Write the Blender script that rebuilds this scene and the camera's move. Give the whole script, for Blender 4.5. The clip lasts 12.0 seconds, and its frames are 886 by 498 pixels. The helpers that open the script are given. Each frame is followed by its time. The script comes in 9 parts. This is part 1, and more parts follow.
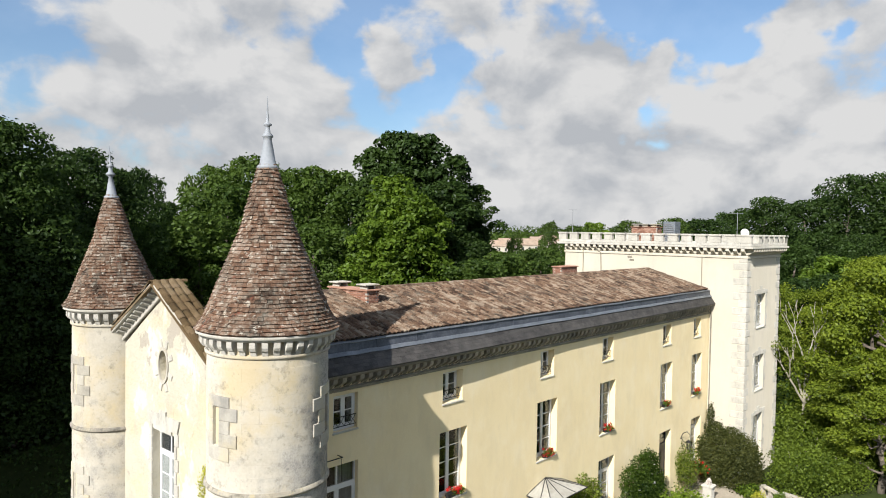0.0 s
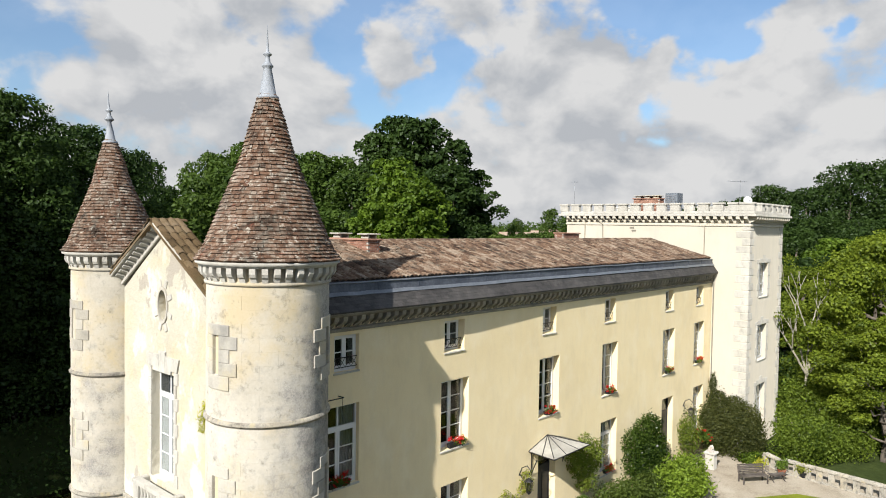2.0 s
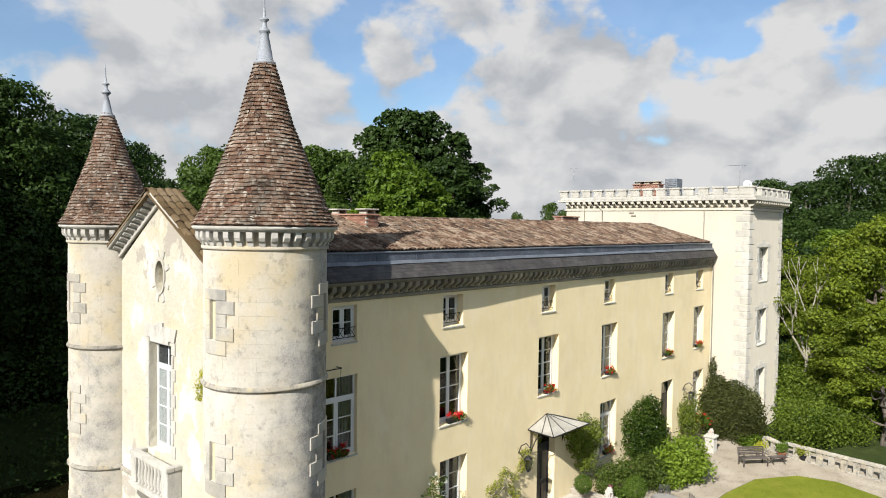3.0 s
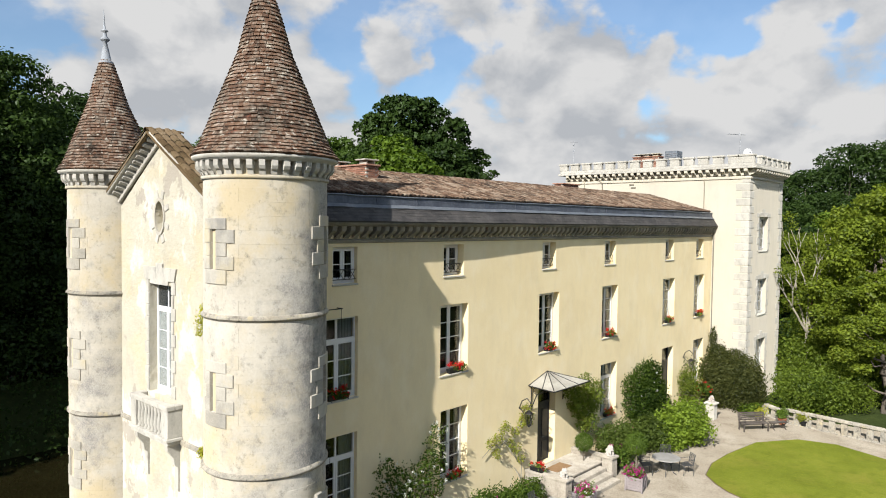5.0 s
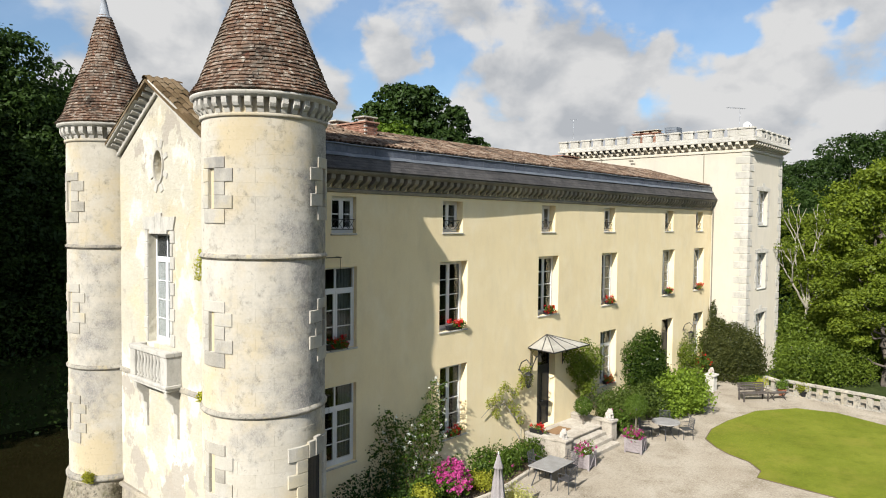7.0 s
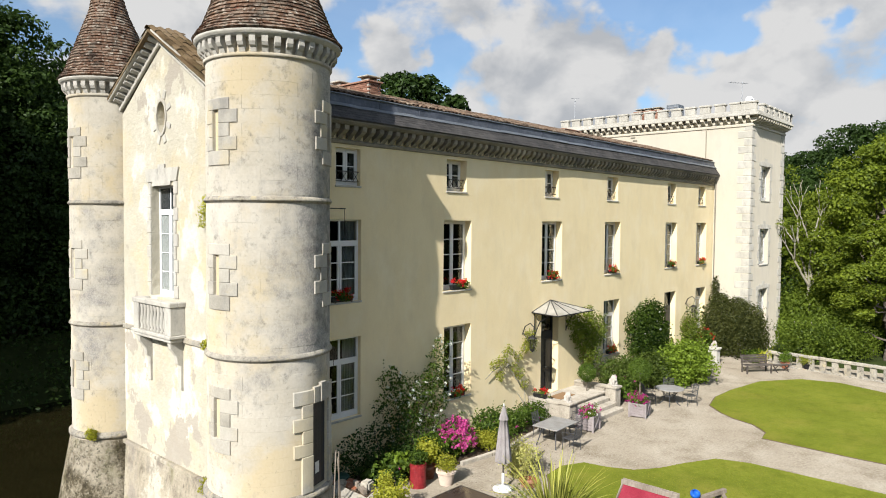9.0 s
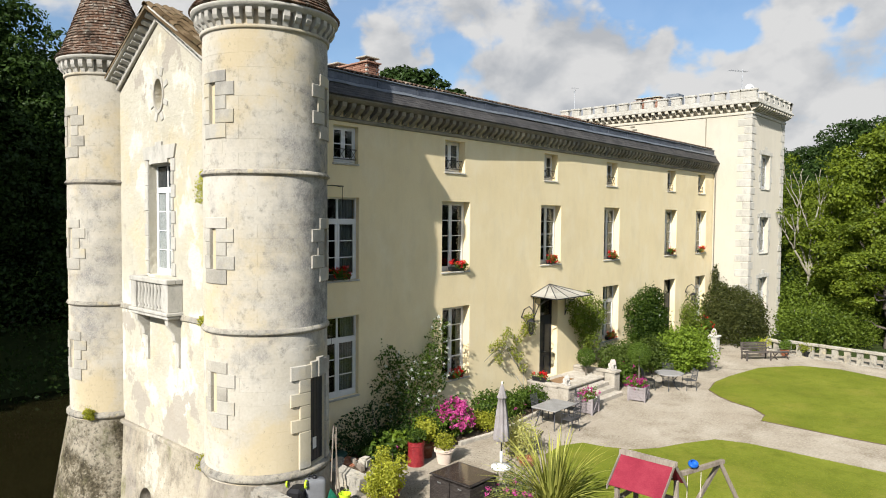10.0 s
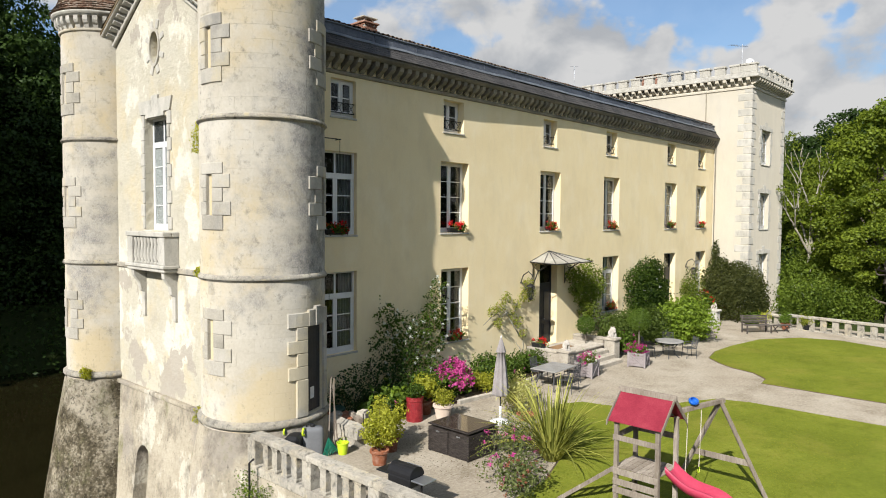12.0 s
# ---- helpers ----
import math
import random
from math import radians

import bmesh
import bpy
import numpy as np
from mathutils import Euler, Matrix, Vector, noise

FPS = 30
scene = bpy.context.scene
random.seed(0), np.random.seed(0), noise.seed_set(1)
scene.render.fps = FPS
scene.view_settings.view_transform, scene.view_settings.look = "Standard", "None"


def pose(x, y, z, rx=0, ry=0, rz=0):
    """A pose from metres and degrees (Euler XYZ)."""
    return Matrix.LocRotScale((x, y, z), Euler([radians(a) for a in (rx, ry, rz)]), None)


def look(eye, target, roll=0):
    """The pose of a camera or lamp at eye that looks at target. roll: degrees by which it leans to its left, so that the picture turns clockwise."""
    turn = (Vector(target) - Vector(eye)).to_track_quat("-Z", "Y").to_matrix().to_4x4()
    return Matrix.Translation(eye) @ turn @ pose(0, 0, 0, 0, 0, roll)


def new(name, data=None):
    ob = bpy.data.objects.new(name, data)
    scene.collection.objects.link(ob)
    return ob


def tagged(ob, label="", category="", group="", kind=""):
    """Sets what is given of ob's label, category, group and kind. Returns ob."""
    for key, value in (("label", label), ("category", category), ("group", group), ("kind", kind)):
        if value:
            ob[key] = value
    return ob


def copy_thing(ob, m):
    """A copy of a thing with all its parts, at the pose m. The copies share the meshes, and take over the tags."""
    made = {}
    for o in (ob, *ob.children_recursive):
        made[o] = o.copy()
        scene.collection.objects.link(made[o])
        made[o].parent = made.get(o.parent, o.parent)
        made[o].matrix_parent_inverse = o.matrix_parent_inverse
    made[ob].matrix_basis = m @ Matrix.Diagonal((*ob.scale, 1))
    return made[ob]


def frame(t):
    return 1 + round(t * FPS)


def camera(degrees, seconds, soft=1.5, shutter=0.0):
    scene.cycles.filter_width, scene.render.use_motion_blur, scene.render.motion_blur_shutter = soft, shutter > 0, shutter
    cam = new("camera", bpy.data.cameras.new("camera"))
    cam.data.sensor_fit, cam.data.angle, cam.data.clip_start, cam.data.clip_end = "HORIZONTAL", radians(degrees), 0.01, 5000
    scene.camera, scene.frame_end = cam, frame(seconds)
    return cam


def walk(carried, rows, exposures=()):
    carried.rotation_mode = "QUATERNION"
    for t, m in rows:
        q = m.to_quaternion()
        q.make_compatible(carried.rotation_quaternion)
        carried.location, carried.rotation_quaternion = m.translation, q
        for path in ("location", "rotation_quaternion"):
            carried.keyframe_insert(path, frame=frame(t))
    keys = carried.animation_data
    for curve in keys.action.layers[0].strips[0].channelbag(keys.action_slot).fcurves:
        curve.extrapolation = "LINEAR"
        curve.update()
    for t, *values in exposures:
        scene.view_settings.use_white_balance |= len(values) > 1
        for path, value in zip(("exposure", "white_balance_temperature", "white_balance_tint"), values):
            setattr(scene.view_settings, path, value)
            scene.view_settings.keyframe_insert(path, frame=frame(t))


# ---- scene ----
cam = camera(66.0, 12.0, 1.0)
PATH = [
    (0, (-7.703, -16.139, 15.192), (-6.225, -14.793, 15.134), 0.9),
    (0.5, (-7.668, -16.124, 14.795), (-6.190, -14.778, 14.733), 0.9),
    (1, (-7.641, -16.098, 14.315), (-6.163, -14.752, 14.254), 0.9),
    (1.5, (-7.638, -16.060, 13.872), (-6.160, -14.714, 13.808), 0.9),
    (2, (-7.600, -16.024, 13.440), (-6.123, -14.677, 13.373), 0.9),
    (2.5, (-7.553, -15.994, 13.003), (-6.075, -14.648, 12.936), 0.8),
    (3, (-7.519, -16.036, 12.568), (-6.042, -14.689, 12.498), 0.8),
    (5, (-7.532, -16.027, 10.846), (-6.054, -14.682, 10.770), 0.7),
    (5.5, (-7.545, -16.045, 10.467), (-6.066, -14.700, 10.390), 0.7),
    (6, (-7.515, -16.110, 10.061), (-6.037, -14.765, 9.986), 0.6),
    (6.5, (-7.515, -16.125, 9.727), (-6.037, -14.779, 9.649), 0.6),
    (7, (-7.528, -16.101, 9.358), (-6.050, -14.755, 9.278), 0.6),
    (9, (-7.603, -15.967, 7.940), (-6.124, -14.623, 7.857), 0.5),
    (9.5, (-7.581, -15.987, 7.608), (-6.103, -14.642, 7.523), 0.5),
    (10, (-7.525, -16.000, 7.319), (-6.047, -14.655, 7.232), 0.5),
    (10.5, (-7.465, -15.997, 7.001), (-5.988, -14.652, 6.912), 0.4),
    (11, (-7.440, -15.988, 6.683), (-5.962, -14.642, 6.592), 0.4),
    (11.5, (-7.427, -15.986, 6.363), (-5.950, -14.641, 6.270), 0.4),
    (12, (-7.425, -15.984, 6.038), (-5.948, -14.640, 5.943), 0.4),
]
walk(cam, [(t, look(eye, target, roll)) for t, eye, target, roll in PATH], [(0, 0.27), (11, 0.26), (11.5, 0.24), (12, 0.15)])

# ---------------------------------------------------------------- world, sun
SUN_AZ, SUN_EL = radians(15.6), radians(33.4)          # the way the light travels over the ground, and its height
sun_way = Vector((math.cos(SUN_EL) * math.cos(SUN_AZ), math.cos(SUN_EL) * math.sin(SUN_AZ), -math.sin(SUN_EL)))
sun = new("sun", bpy.data.lights.new("sun", "SUN"))
sun.data.energy, sun.data.angle, sun.data.color = 5.9, radians(0.55), (1.0, 0.958, 0.915)
sun.matrix_world = Matrix.Translation((-30, -20, 40)) @ sun_way.to_track_quat("-Z", "Y").to_matrix().to_4x4()

VIEW = math.atan2(1.345, 1.478)                       # heading of the walk's view


def sky_dir(right_deg, up_deg):
    a, e = VIEW - radians(right_deg), radians(up_deg)
    return (math.cos(e) * math.cos(a), math.cos(e) * math.sin(a), math.sin(e))


def make_world():
    w = bpy.data.worlds.new("world")
    scene.world = w
    w.use_nodes = True
    nt = w.node_tree
    nt.nodes.clear()
    N, L = nt.nodes.new, nt.links.new

    def math_node(op, a, b=None, clamp=False):
        n = N("ShaderNodeMath")
        n.operation, n.use_clamp = op, clamp
        for i, v in enumerate((a, b)):
            if v is None:
                continue
            if isinstance(v, (int, float)):
                n.inputs[i].default_value = v
            else:
                L(v, n.inputs[i])
        return n.outputs[0]

    sky = N("ShaderNodeTexSky")
    sky.sky_type, sky.sun_disc = "NISHITA", False
    sky.sun_elevation = SUN_EL
    sky.sun_rotation = math.atan2(-sun_way.x, -sun_way.y)
    sky.air_density, sky.dust_density, sky.ozone_density = 1.0, 1.2, 2.0
    coord = N("ShaderNodeTexCoord")
    direction = coord.outputs["Generated"]
    sep = N("ShaderNodeSeparateXYZ")
    L(direction, sep.inputs[0])

    def cloud_noise(shift, scale=6.5):
        mp = N("ShaderNodeMapping")
        mp.inputs["Scale"].default_value = (1, 1, 1.5)
        mp.inputs["Location"].default_value = (3.1, 1.7, 0.4 + shift)
        L(direction, mp.inputs[0])
        n = N("ShaderNodeTexNoise")
        n.inputs["Scale"].default_value, n.inputs["Detail"].default_value = scale, 9
        n.inputs["Roughness"].default_value, n.inputs["Distortion"].default_value = 0.52, 0.25
        L(mp.outputs[0], n.inputs["Vector"])
        return n.outputs[0]

    base = cloud_noise(0.0)
    above = cloud_noise(0.07)
    fine = cloud_noise(0.9, 15)
    # cumulus heaps and blue gaps: right, up, width in degrees, amount
    wobble, push = N("ShaderNodeTexNoise"), N("ShaderNodeVectorMath")
    wobble.inputs["Scale"].default_value, wobble.inputs["Detail"].default_value = 9.0, 5
    L(direction, wobble.inputs["Vector"])
    push.operation = "MULTIPLY_ADD"
    L(wobble.outputs["Color"], push.inputs[0])
    push.inputs[1].default_value = (0.14, 0.14, 0.14)
    shifted = N("ShaderNodeVectorMath")
    shifted.operation = "SUBTRACT"
    L(direction, push.inputs[2])
    L(push.outputs[0], shifted.inputs[0])
    shifted.inputs[1].default_value = (0.07, 0.07, 0.07)
    total = None
    for right, up, width, amount in HEAPS + GAPS:
        d = N("ShaderNodeVectorMath")
        d.operation = "DISTANCE"
        L(shifted.outputs[0], d.inputs[0])
        d.inputs[1].default_value = sky_dir(right, up)
        mr = N("ShaderNodeMapRange")
        mr.interpolation_type = "SMOOTHSTEP"
        L(d.outputs["Value"], mr.inputs["Value"])
        mr.inputs["From Min"].default_value, mr.inputs["From Max"].default_value = 0.0, radians(width)
        mr.inputs["To Min"].default_value, mr.inputs["To Max"].default_value = amount, 0.0
        total = mr.outputs[0] if total is None else math_node("ADD", total, mr.outputs[0])
    low = N("ShaderNodeMapRange")
    L(sep.outputs[2], low.inputs["Value"])
    low.inputs["From Min"].default_value, low.inputs["From Max"].default_value = 0.02, 0.24
    low.inputs["To Min"].default_value, low.inputs["To Max"].default_value = 0.34, 0.0
    dens = math_node("ADD", math_node("ADD", base, low.outputs[0]), total)
    dens = math_node("ADD", dens, math_node("MULTIPLY", math_node("SUBTRACT", fine, 0.5), 0.60))
    mask = N("ShaderNodeMapRange")
    mask.interpolation_type = "SMOOTHSTEP"
    L(dens, mask.inputs["Value"])
    mask.inputs["From Min"].default_value, mask.inputs["From Max"].default_value = 0.45, 0.68
    mask.inputs["To Min"].default_value = 0.16
    # tops bright, undersides grey
    light = math_node("ADD", math_node("MULTIPLY", math_node("SUBTRACT", base, above), 3.4), math_node("MULTIPLY", math_node("SUBTRACT", fine, 0.5), 0.8))
    ramp = N("ShaderNodeValToRGB")
    ramp.color_ramp.elements[0].position, ramp.color_ramp.elements[0].color = 0.0, (0.66, 0.69, 0.735, 1)
    ramp.color_ramp.elements[1].position, ramp.color_ramp.elements[1].color = 0.72, (1.0, 1.0, 1.0, 1)
    L(math_node("ADD", light, 0.46, True), ramp.inputs[0])
    bg_sky, bg_cloud, mix, out = N("ShaderNodeBackground"), N("ShaderNodeBackground"), N("ShaderNodeMixShader"), N("ShaderNodeOutputWorld")
    tint = N("ShaderNodeMix")
    tint.data_type, tint.blend_type = "RGBA", "MULTIPLY"
    tint.inputs["Factor"].default_value = 1.0
    tint.inputs["B"].default_value = (0.82, 1.0, 1.12, 1)
    L(sky.outputs[0], tint.inputs["A"])
    L(tint.outputs["Result"], bg_sky.inputs[0])
    bg_sky.inputs[1].default_value = SKY_STRENGTH
    L(ramp.outputs[0], bg_cloud.inputs[0])
    bg_cloud.inputs[1].default_value = CLOUD_STRENGTH
    L(mask.outputs[0], mix.inputs[0])
    L(bg_sky.outputs[0], mix.inputs[1])
    L(bg_cloud.outputs[0], mix.inputs[2])
    L(mix.outputs[0], out.inputs[0])


SKY_STRENGTH, CLOUD_STRENGTH = 0.112, 0.60
HEAPS = [(12.9, 4.1, 6.0, 0.24), (-21.9, 18.0, 9.0, 0.24), (-14.6, 17.8, 5.7, 0.22), (-29.5, 18.2, 5.2, 0.1), (-24.7, 10.9, 5.2, 0.2), (-18.9, 11.6, 5.7, 0.22), (-13.2, 11.1, 4.5, 0.2),
         (-16.8, 7.9, 8.1, 0.14), (-4.4, 14.0, 3.8, 0.36), (-1.9, 13.2, 2.1, 0.15), (3.6, 17.8, 5.7, 0.24), (4.5, 11.8, 4.0, 0.24), (8.3, 13.2, 4.8, 0.26),
         (11.5, 14.0, 4.3, 0.32), (15.3, 12.7, 4.0, 0.24), (18.5, 14.3, 2.6, 0.28), (10.1, 9.3, 8.1, 0.14), (26.7, 14.9, 3.6, 0.34), (28.5, 17.1, 2.9, 0.2),
         (31.9, 14.5, 3.8, 0.34), (22.3, 11.6, 3.6, 0.22), (26.5, 11.3, 5.2, 0.24), (30.7, 10.2, 4.3, 0.15)]
GAPS = [(-9.8, 14.6, 3.0, -0.36), (-7.4, 17.6, 2.2, -0.28), (-7.8, 11.6, 2.1, -0.15), (0.0, 13.8, 3.1, -0.36), (-2.3, 10.6, 2.9, -0.26), (3.1, 14.5, 2.1, -0.22),
        (15.6, 17.6, 5.0, -0.46), (20.1, 16.7, 5.0, -0.46), (24.1, 17.6, 3.6, -0.36), (21.9, 14.3, 3.1, -0.28), (17.5, 10.6, 2.4, -0.24), (29.1, 14.3, 1.6, -0.28),
        (-31.1, 13.6, 3.0, -0.14), (-28.3, 14.5, 2.4, -0.10), (-32.3, 10.9, 2.9, -0.15)]
make_world()


# ---------------------------------------------------------------- materials


def material(name, colors, rough=0.8, scale=1.5, fine=25.0, bump=0.15, metal=0.0, per_object=0.0, per_island=0.0, stretch=(1, 1, 1), stains=None, spread=0.5, bump_size=0.02, coat=0.0, spec=None, matt=0.6):
    """Two scales of variation in world space between two or three colours; stains: (colour, scale, amount, stretch z)."""
    m = bpy.data.materials.new(name)
    m.use_nodes = True
    nt = m.node_tree
    N, L = nt.nodes.new, nt.links.new
    b = nt.nodes["Principled BSDF"]
    b.inputs["Roughness"].default_value, b.inputs["Metallic"].default_value = rough, metal
    b.inputs["Coat Weight"].default_value = coat
    b.inputs["Diffuse Roughness"].default_value = matt if rough > 0.84 else 0.0
    b.inputs["Specular IOR Level"].default_value = spec if spec is not None else (0.08 if rough > 0.84 else 0.25)
    geo = N("ShaderNodeNewGeometry")
    mp = N("ShaderNodeMapping")
    mp.inputs["Scale"].default_value = stretch
    L(geo.outputs["Position"], mp.inputs[0])

    def noise_tex(s, detail=6, vec=None, r=0.6):
        n = N("ShaderNodeTexNoise")
        n.inputs["Scale"].default_value, n.inputs["Detail"].default_value, n.inputs["Roughness"].default_value = s, detail, r
        L(vec or mp.outputs[0], n.inputs["Vector"])
        return n.outputs[0]

    def maths(op, a, c, clamp=False):
        n = N("ShaderNodeMath")
        n.operation, n.use_clamp = op, clamp
        for i, v in enumerate((a, c)):
            if isinstance(v, (int, float)):
                n.inputs[i].default_value = v
            else:
                L(v, n.inputs[i])
        return n.outputs[0]

    big, small = noise_tex(scale), noise_tex(fine, 4)
    value = maths("ADD", maths("MULTIPLY", maths("SUBTRACT", big, 0.5), 1.6), maths("MULTIPLY", maths("SUBTRACT", small, 0.5), 0.9))
    if per_object:
        info = N("ShaderNodeObjectInfo")
        value = maths("ADD", value, maths("MULTIPLY", maths("SUBTRACT", info.outputs["Random"], 0.5), per_object))
    if per_island:
        value = maths("ADD", value, maths("MULTIPLY", maths("SUBTRACT", geo.outputs["Random Per Island"], 0.5), per_island))
    value = maths("ADD", maths("MULTIPLY", value, spread * 2), 0.5, True)
    ramp = N("ShaderNodeValToRGB")
    el = ramp.color_ramp.elements
    while len(el) < len(colors):
        el.new(0.5)
    for i, c in enumerate(colors):
        el[i].position, el[i].color = i / (len(colors) - 1), (*c, 1)
    L(value, ramp.inputs[0])
    col = ramp.outputs[0]
    for c, s, amount, zs in stains or ():
        mp2 = N("ShaderNodeMapping")
        mp2.inputs["Scale"].default_value = (1, 1, zs)
        L(geo.outputs["Position"], mp2.inputs[0])
        n = noise_tex(s, 7, mp2.outputs[0], 0.68)
        mr = N("ShaderNodeMapRange")
        L(n, mr.inputs["Value"])
        mr.inputs["From Min"].default_value, mr.inputs["From Max"].default_value = 0.50, 0.72
        mr.inputs["To Max"].default_value = amount
        mx = N("ShaderNodeMix")
        mx.data_type = "RGBA"
        L(mr.outputs[0], mx.inputs["Factor"])
        L(col, mx.inputs["A"])
        mx.inputs["B"].default_value = (*c, 1)
        col = mx.outputs["Result"]
    L(col, b.inputs["Base Color"])
    if bump:
        bn = N("ShaderNodeBump")
        bn.inputs["Strength"].default_value, bn.inputs["Distance"].default_value = min(1, bump * 2), bump_size
        L(maths("ADD", small, maths("MULTIPLY", big, 0.7)), bn.inputs["Height"])
        L(bn.outputs[0], b.inputs["Normal"])
    return m


def weather(m, patches):
    """Lichen, plaster losses and stains over a surface: (colour, scale, from, to, amount, z stretch, speckle scale, blobs);
    a blob (x, y, z, radius, amount) makes a patch likelier round a place."""
    nt = m.node_tree
    N, L = nt.nodes.new, nt.links.new
    b = nt.nodes["Principled BSDF"]
    col = b.inputs["Base Color"].links[0].from_socket
    geo = N("ShaderNodeNewGeometry")

    def noise_tex(scale, zs, rough, shift):
        mp = N("ShaderNodeMapping")
        mp.inputs["Scale"].default_value, mp.inputs["Location"].default_value = (1, 1, zs), (shift, shift * 0.7, 0)
        L(geo.outputs["Position"], mp.inputs[0])
        n = N("ShaderNodeTexNoise")
        n.inputs["Scale"].default_value, n.inputs["Detail"].default_value, n.inputs["Roughness"].default_value = scale, 9, rough
        L(mp.outputs[0], n.inputs["Vector"])
        return n.outputs[0]

    def ranged(v, a, c, d):
        mr = N("ShaderNodeMapRange")
        L(v, mr.inputs["Value"])
        mr.inputs["From Min"].default_value, mr.inputs["From Max"].default_value, mr.inputs["To Max"].default_value = a, c, d
        return mr.outputs[0]

    for k, (c, scale, lo, hi, amount, zs, speck, blobs) in enumerate(patches):
        v = noise_tex(scale, zs, 0.62, 3.7 * k)
        for x, y, z, rad, add in blobs:
            d = N("ShaderNodeVectorMath")
            d.operation = "DISTANCE"
            L(geo.outputs["Position"], d.inputs[0])
            d.inputs[1].default_value = (x, y, z)
            mr = N("ShaderNodeMapRange")
            mr.interpolation_type = "SMOOTHSTEP"
            L(d.outputs["Value"], mr.inputs["Value"])
            mr.inputs["From Max"].default_value, mr.inputs["To Min"].default_value, mr.inputs["To Max"].default_value = rad, add, 0.0
            s = N("ShaderNodeMath")
            L(v, s.inputs[0])
            L(mr.outputs[0], s.inputs[1])
            v = s.outputs[0]
        v = ranged(v, lo, hi, amount)
        if speck:
            s = N("ShaderNodeMath")
            s.operation = "MULTIPLY"
            L(v, s.inputs[0])
            L(ranged(noise_tex(speck, 0.7, 0.7, 1.3 * k + 5), 0.28, 0.60, 1.0), s.inputs[1])
            v = s.outputs[0]
        mx = N("ShaderNodeMix")
        mx.data_type = "RGBA"
        L(v, mx.inputs["Factor"])
        L(col, mx.inputs["A"])
        mx.inputs["B"].default_value = (*c, 1)
        col = mx.outputs["Result"]
    L(col, b.inputs["Base Color"])
    return m


def leaf_material(name, dark, light, glow=0.45):
    m = bpy.data.materials.new(name)
    m.use_nodes = True
    nt = m.node_tree
    nt.nodes.clear()
    N, L = nt.nodes.new, nt.links.new
    geo, obj = N("ShaderNodeNewGeometry"), N("ShaderNodeObjectInfo")
    noise_tex = N("ShaderNodeTexNoise")
    noise_tex.inputs["Scale"].default_value, noise_tex.inputs["Detail"].default_value = 0.55, 3
    L(geo.outputs["Position"], noise_tex.inputs["Vector"])
    add = N("ShaderNodeMath")
    add.operation = "MULTIPLY_ADD"
    L(geo.outputs["Random Per Island"], add.inputs[0])
    add.inputs[1].default_value = 0.6
    L(noise_tex.outputs[0], add.inputs[2])
    sub = N("ShaderNodeMath")
    sub.operation = "MULTIPLY_ADD"
    L(obj.outputs["Random"], sub.inputs[0])
    sub.inputs[1].default_value = 0.35
    L(add.outputs[0], sub.inputs[2])
    rng = N("ShaderNodeMapRange")
    L(sub.outputs[0], rng.inputs["Value"])
    rng.inputs["From Min"].default_value, rng.inputs["From Max"].default_value = 0.45, 1.25
    mx = N("ShaderNodeMix")
    mx.data_type = "RGBA"
    L(rng.outputs[0], mx.inputs["Factor"])
    mx.inputs["A"].default_value, mx.inputs["B"].default_value = (*dark, 1), (*light, 1)
    dif, tra, glo, m1, m2, out = N("ShaderNodeBsdfDiffuse"), N("ShaderNodeBsdfTranslucent"), N("ShaderNodeBsdfGlossy"), N("ShaderNodeMixShader"), N("ShaderNodeMixShader"), N("ShaderNodeOutputMaterial")
    hue = N("ShaderNodeHueSaturation")
    hue.inputs["Saturation"].default_value, hue.inputs["Value"].default_value = 1.1, 1.3
    L(mx.outputs["Result"], hue.inputs["Color"])
    L(mx.outputs["Result"], dif.inputs[0])
    L(hue.outputs[0], tra.inputs[0])
    glo.inputs["Roughness"].default_value = 0.45
    glo.inputs[0].default_value = (0.5, 0.55, 0.5, 1)
    m1.inputs[0].default_value, m2.inputs[0].default_value = glow, 0.02
    L(dif.outputs[0], m1.inputs[1])
    L(tra.outputs[0], m1.inputs[2])
    L(m1.outputs[0], m2.inputs[1])
    L(glo.outputs[0], m2.inputs[2])
    L(m2.outputs[0], out.inputs[0])
    return m


def glass_material(name, tint=(0.75, 0.8, 0.8), clear=0.5):
    m = bpy.data.materials.new(name)
    m.use_nodes = True
    nt = m.node_tree
    nt.nodes.clear()
    N, L = nt.nodes.new, nt.links.new
    tr, gl, fr, mix, out = N("ShaderNodeBsdfTransparent"), N("ShaderNodeBsdfGlossy"), N("ShaderNodeLayerWeight"), N("ShaderNodeMixShader"), N("ShaderNodeOutputMaterial")
    # gloss rises towards grazing angles, the same from both faces of the thin pane
    power, add = N("ShaderNodeMath"), N("ShaderNodeMath")
    power.operation, add.operation = "POWER", "MULTIPLY_ADD"
    fr.inputs["Blend"].default_value = 0.5
    L(fr.outputs["Facing"], power.inputs[0])
    power.inputs[1].default_value = 4.0
    L(power.outputs[0], add.inputs[0])
    add.inputs[1].default_value, add.inputs[2].default_value = 0.85, 0.035
    tr.inputs[0].default_value = (*tint, 1)
    gl.inputs["Roughness"].default_value = 0.03
    L(add.outputs[0], mix.inputs[0])
    L(tr.outputs[0], mix.inputs[1])
    L(gl.outputs[0], mix.inputs[2])
    L(mix.outputs[0], out.inputs[0])
    return m


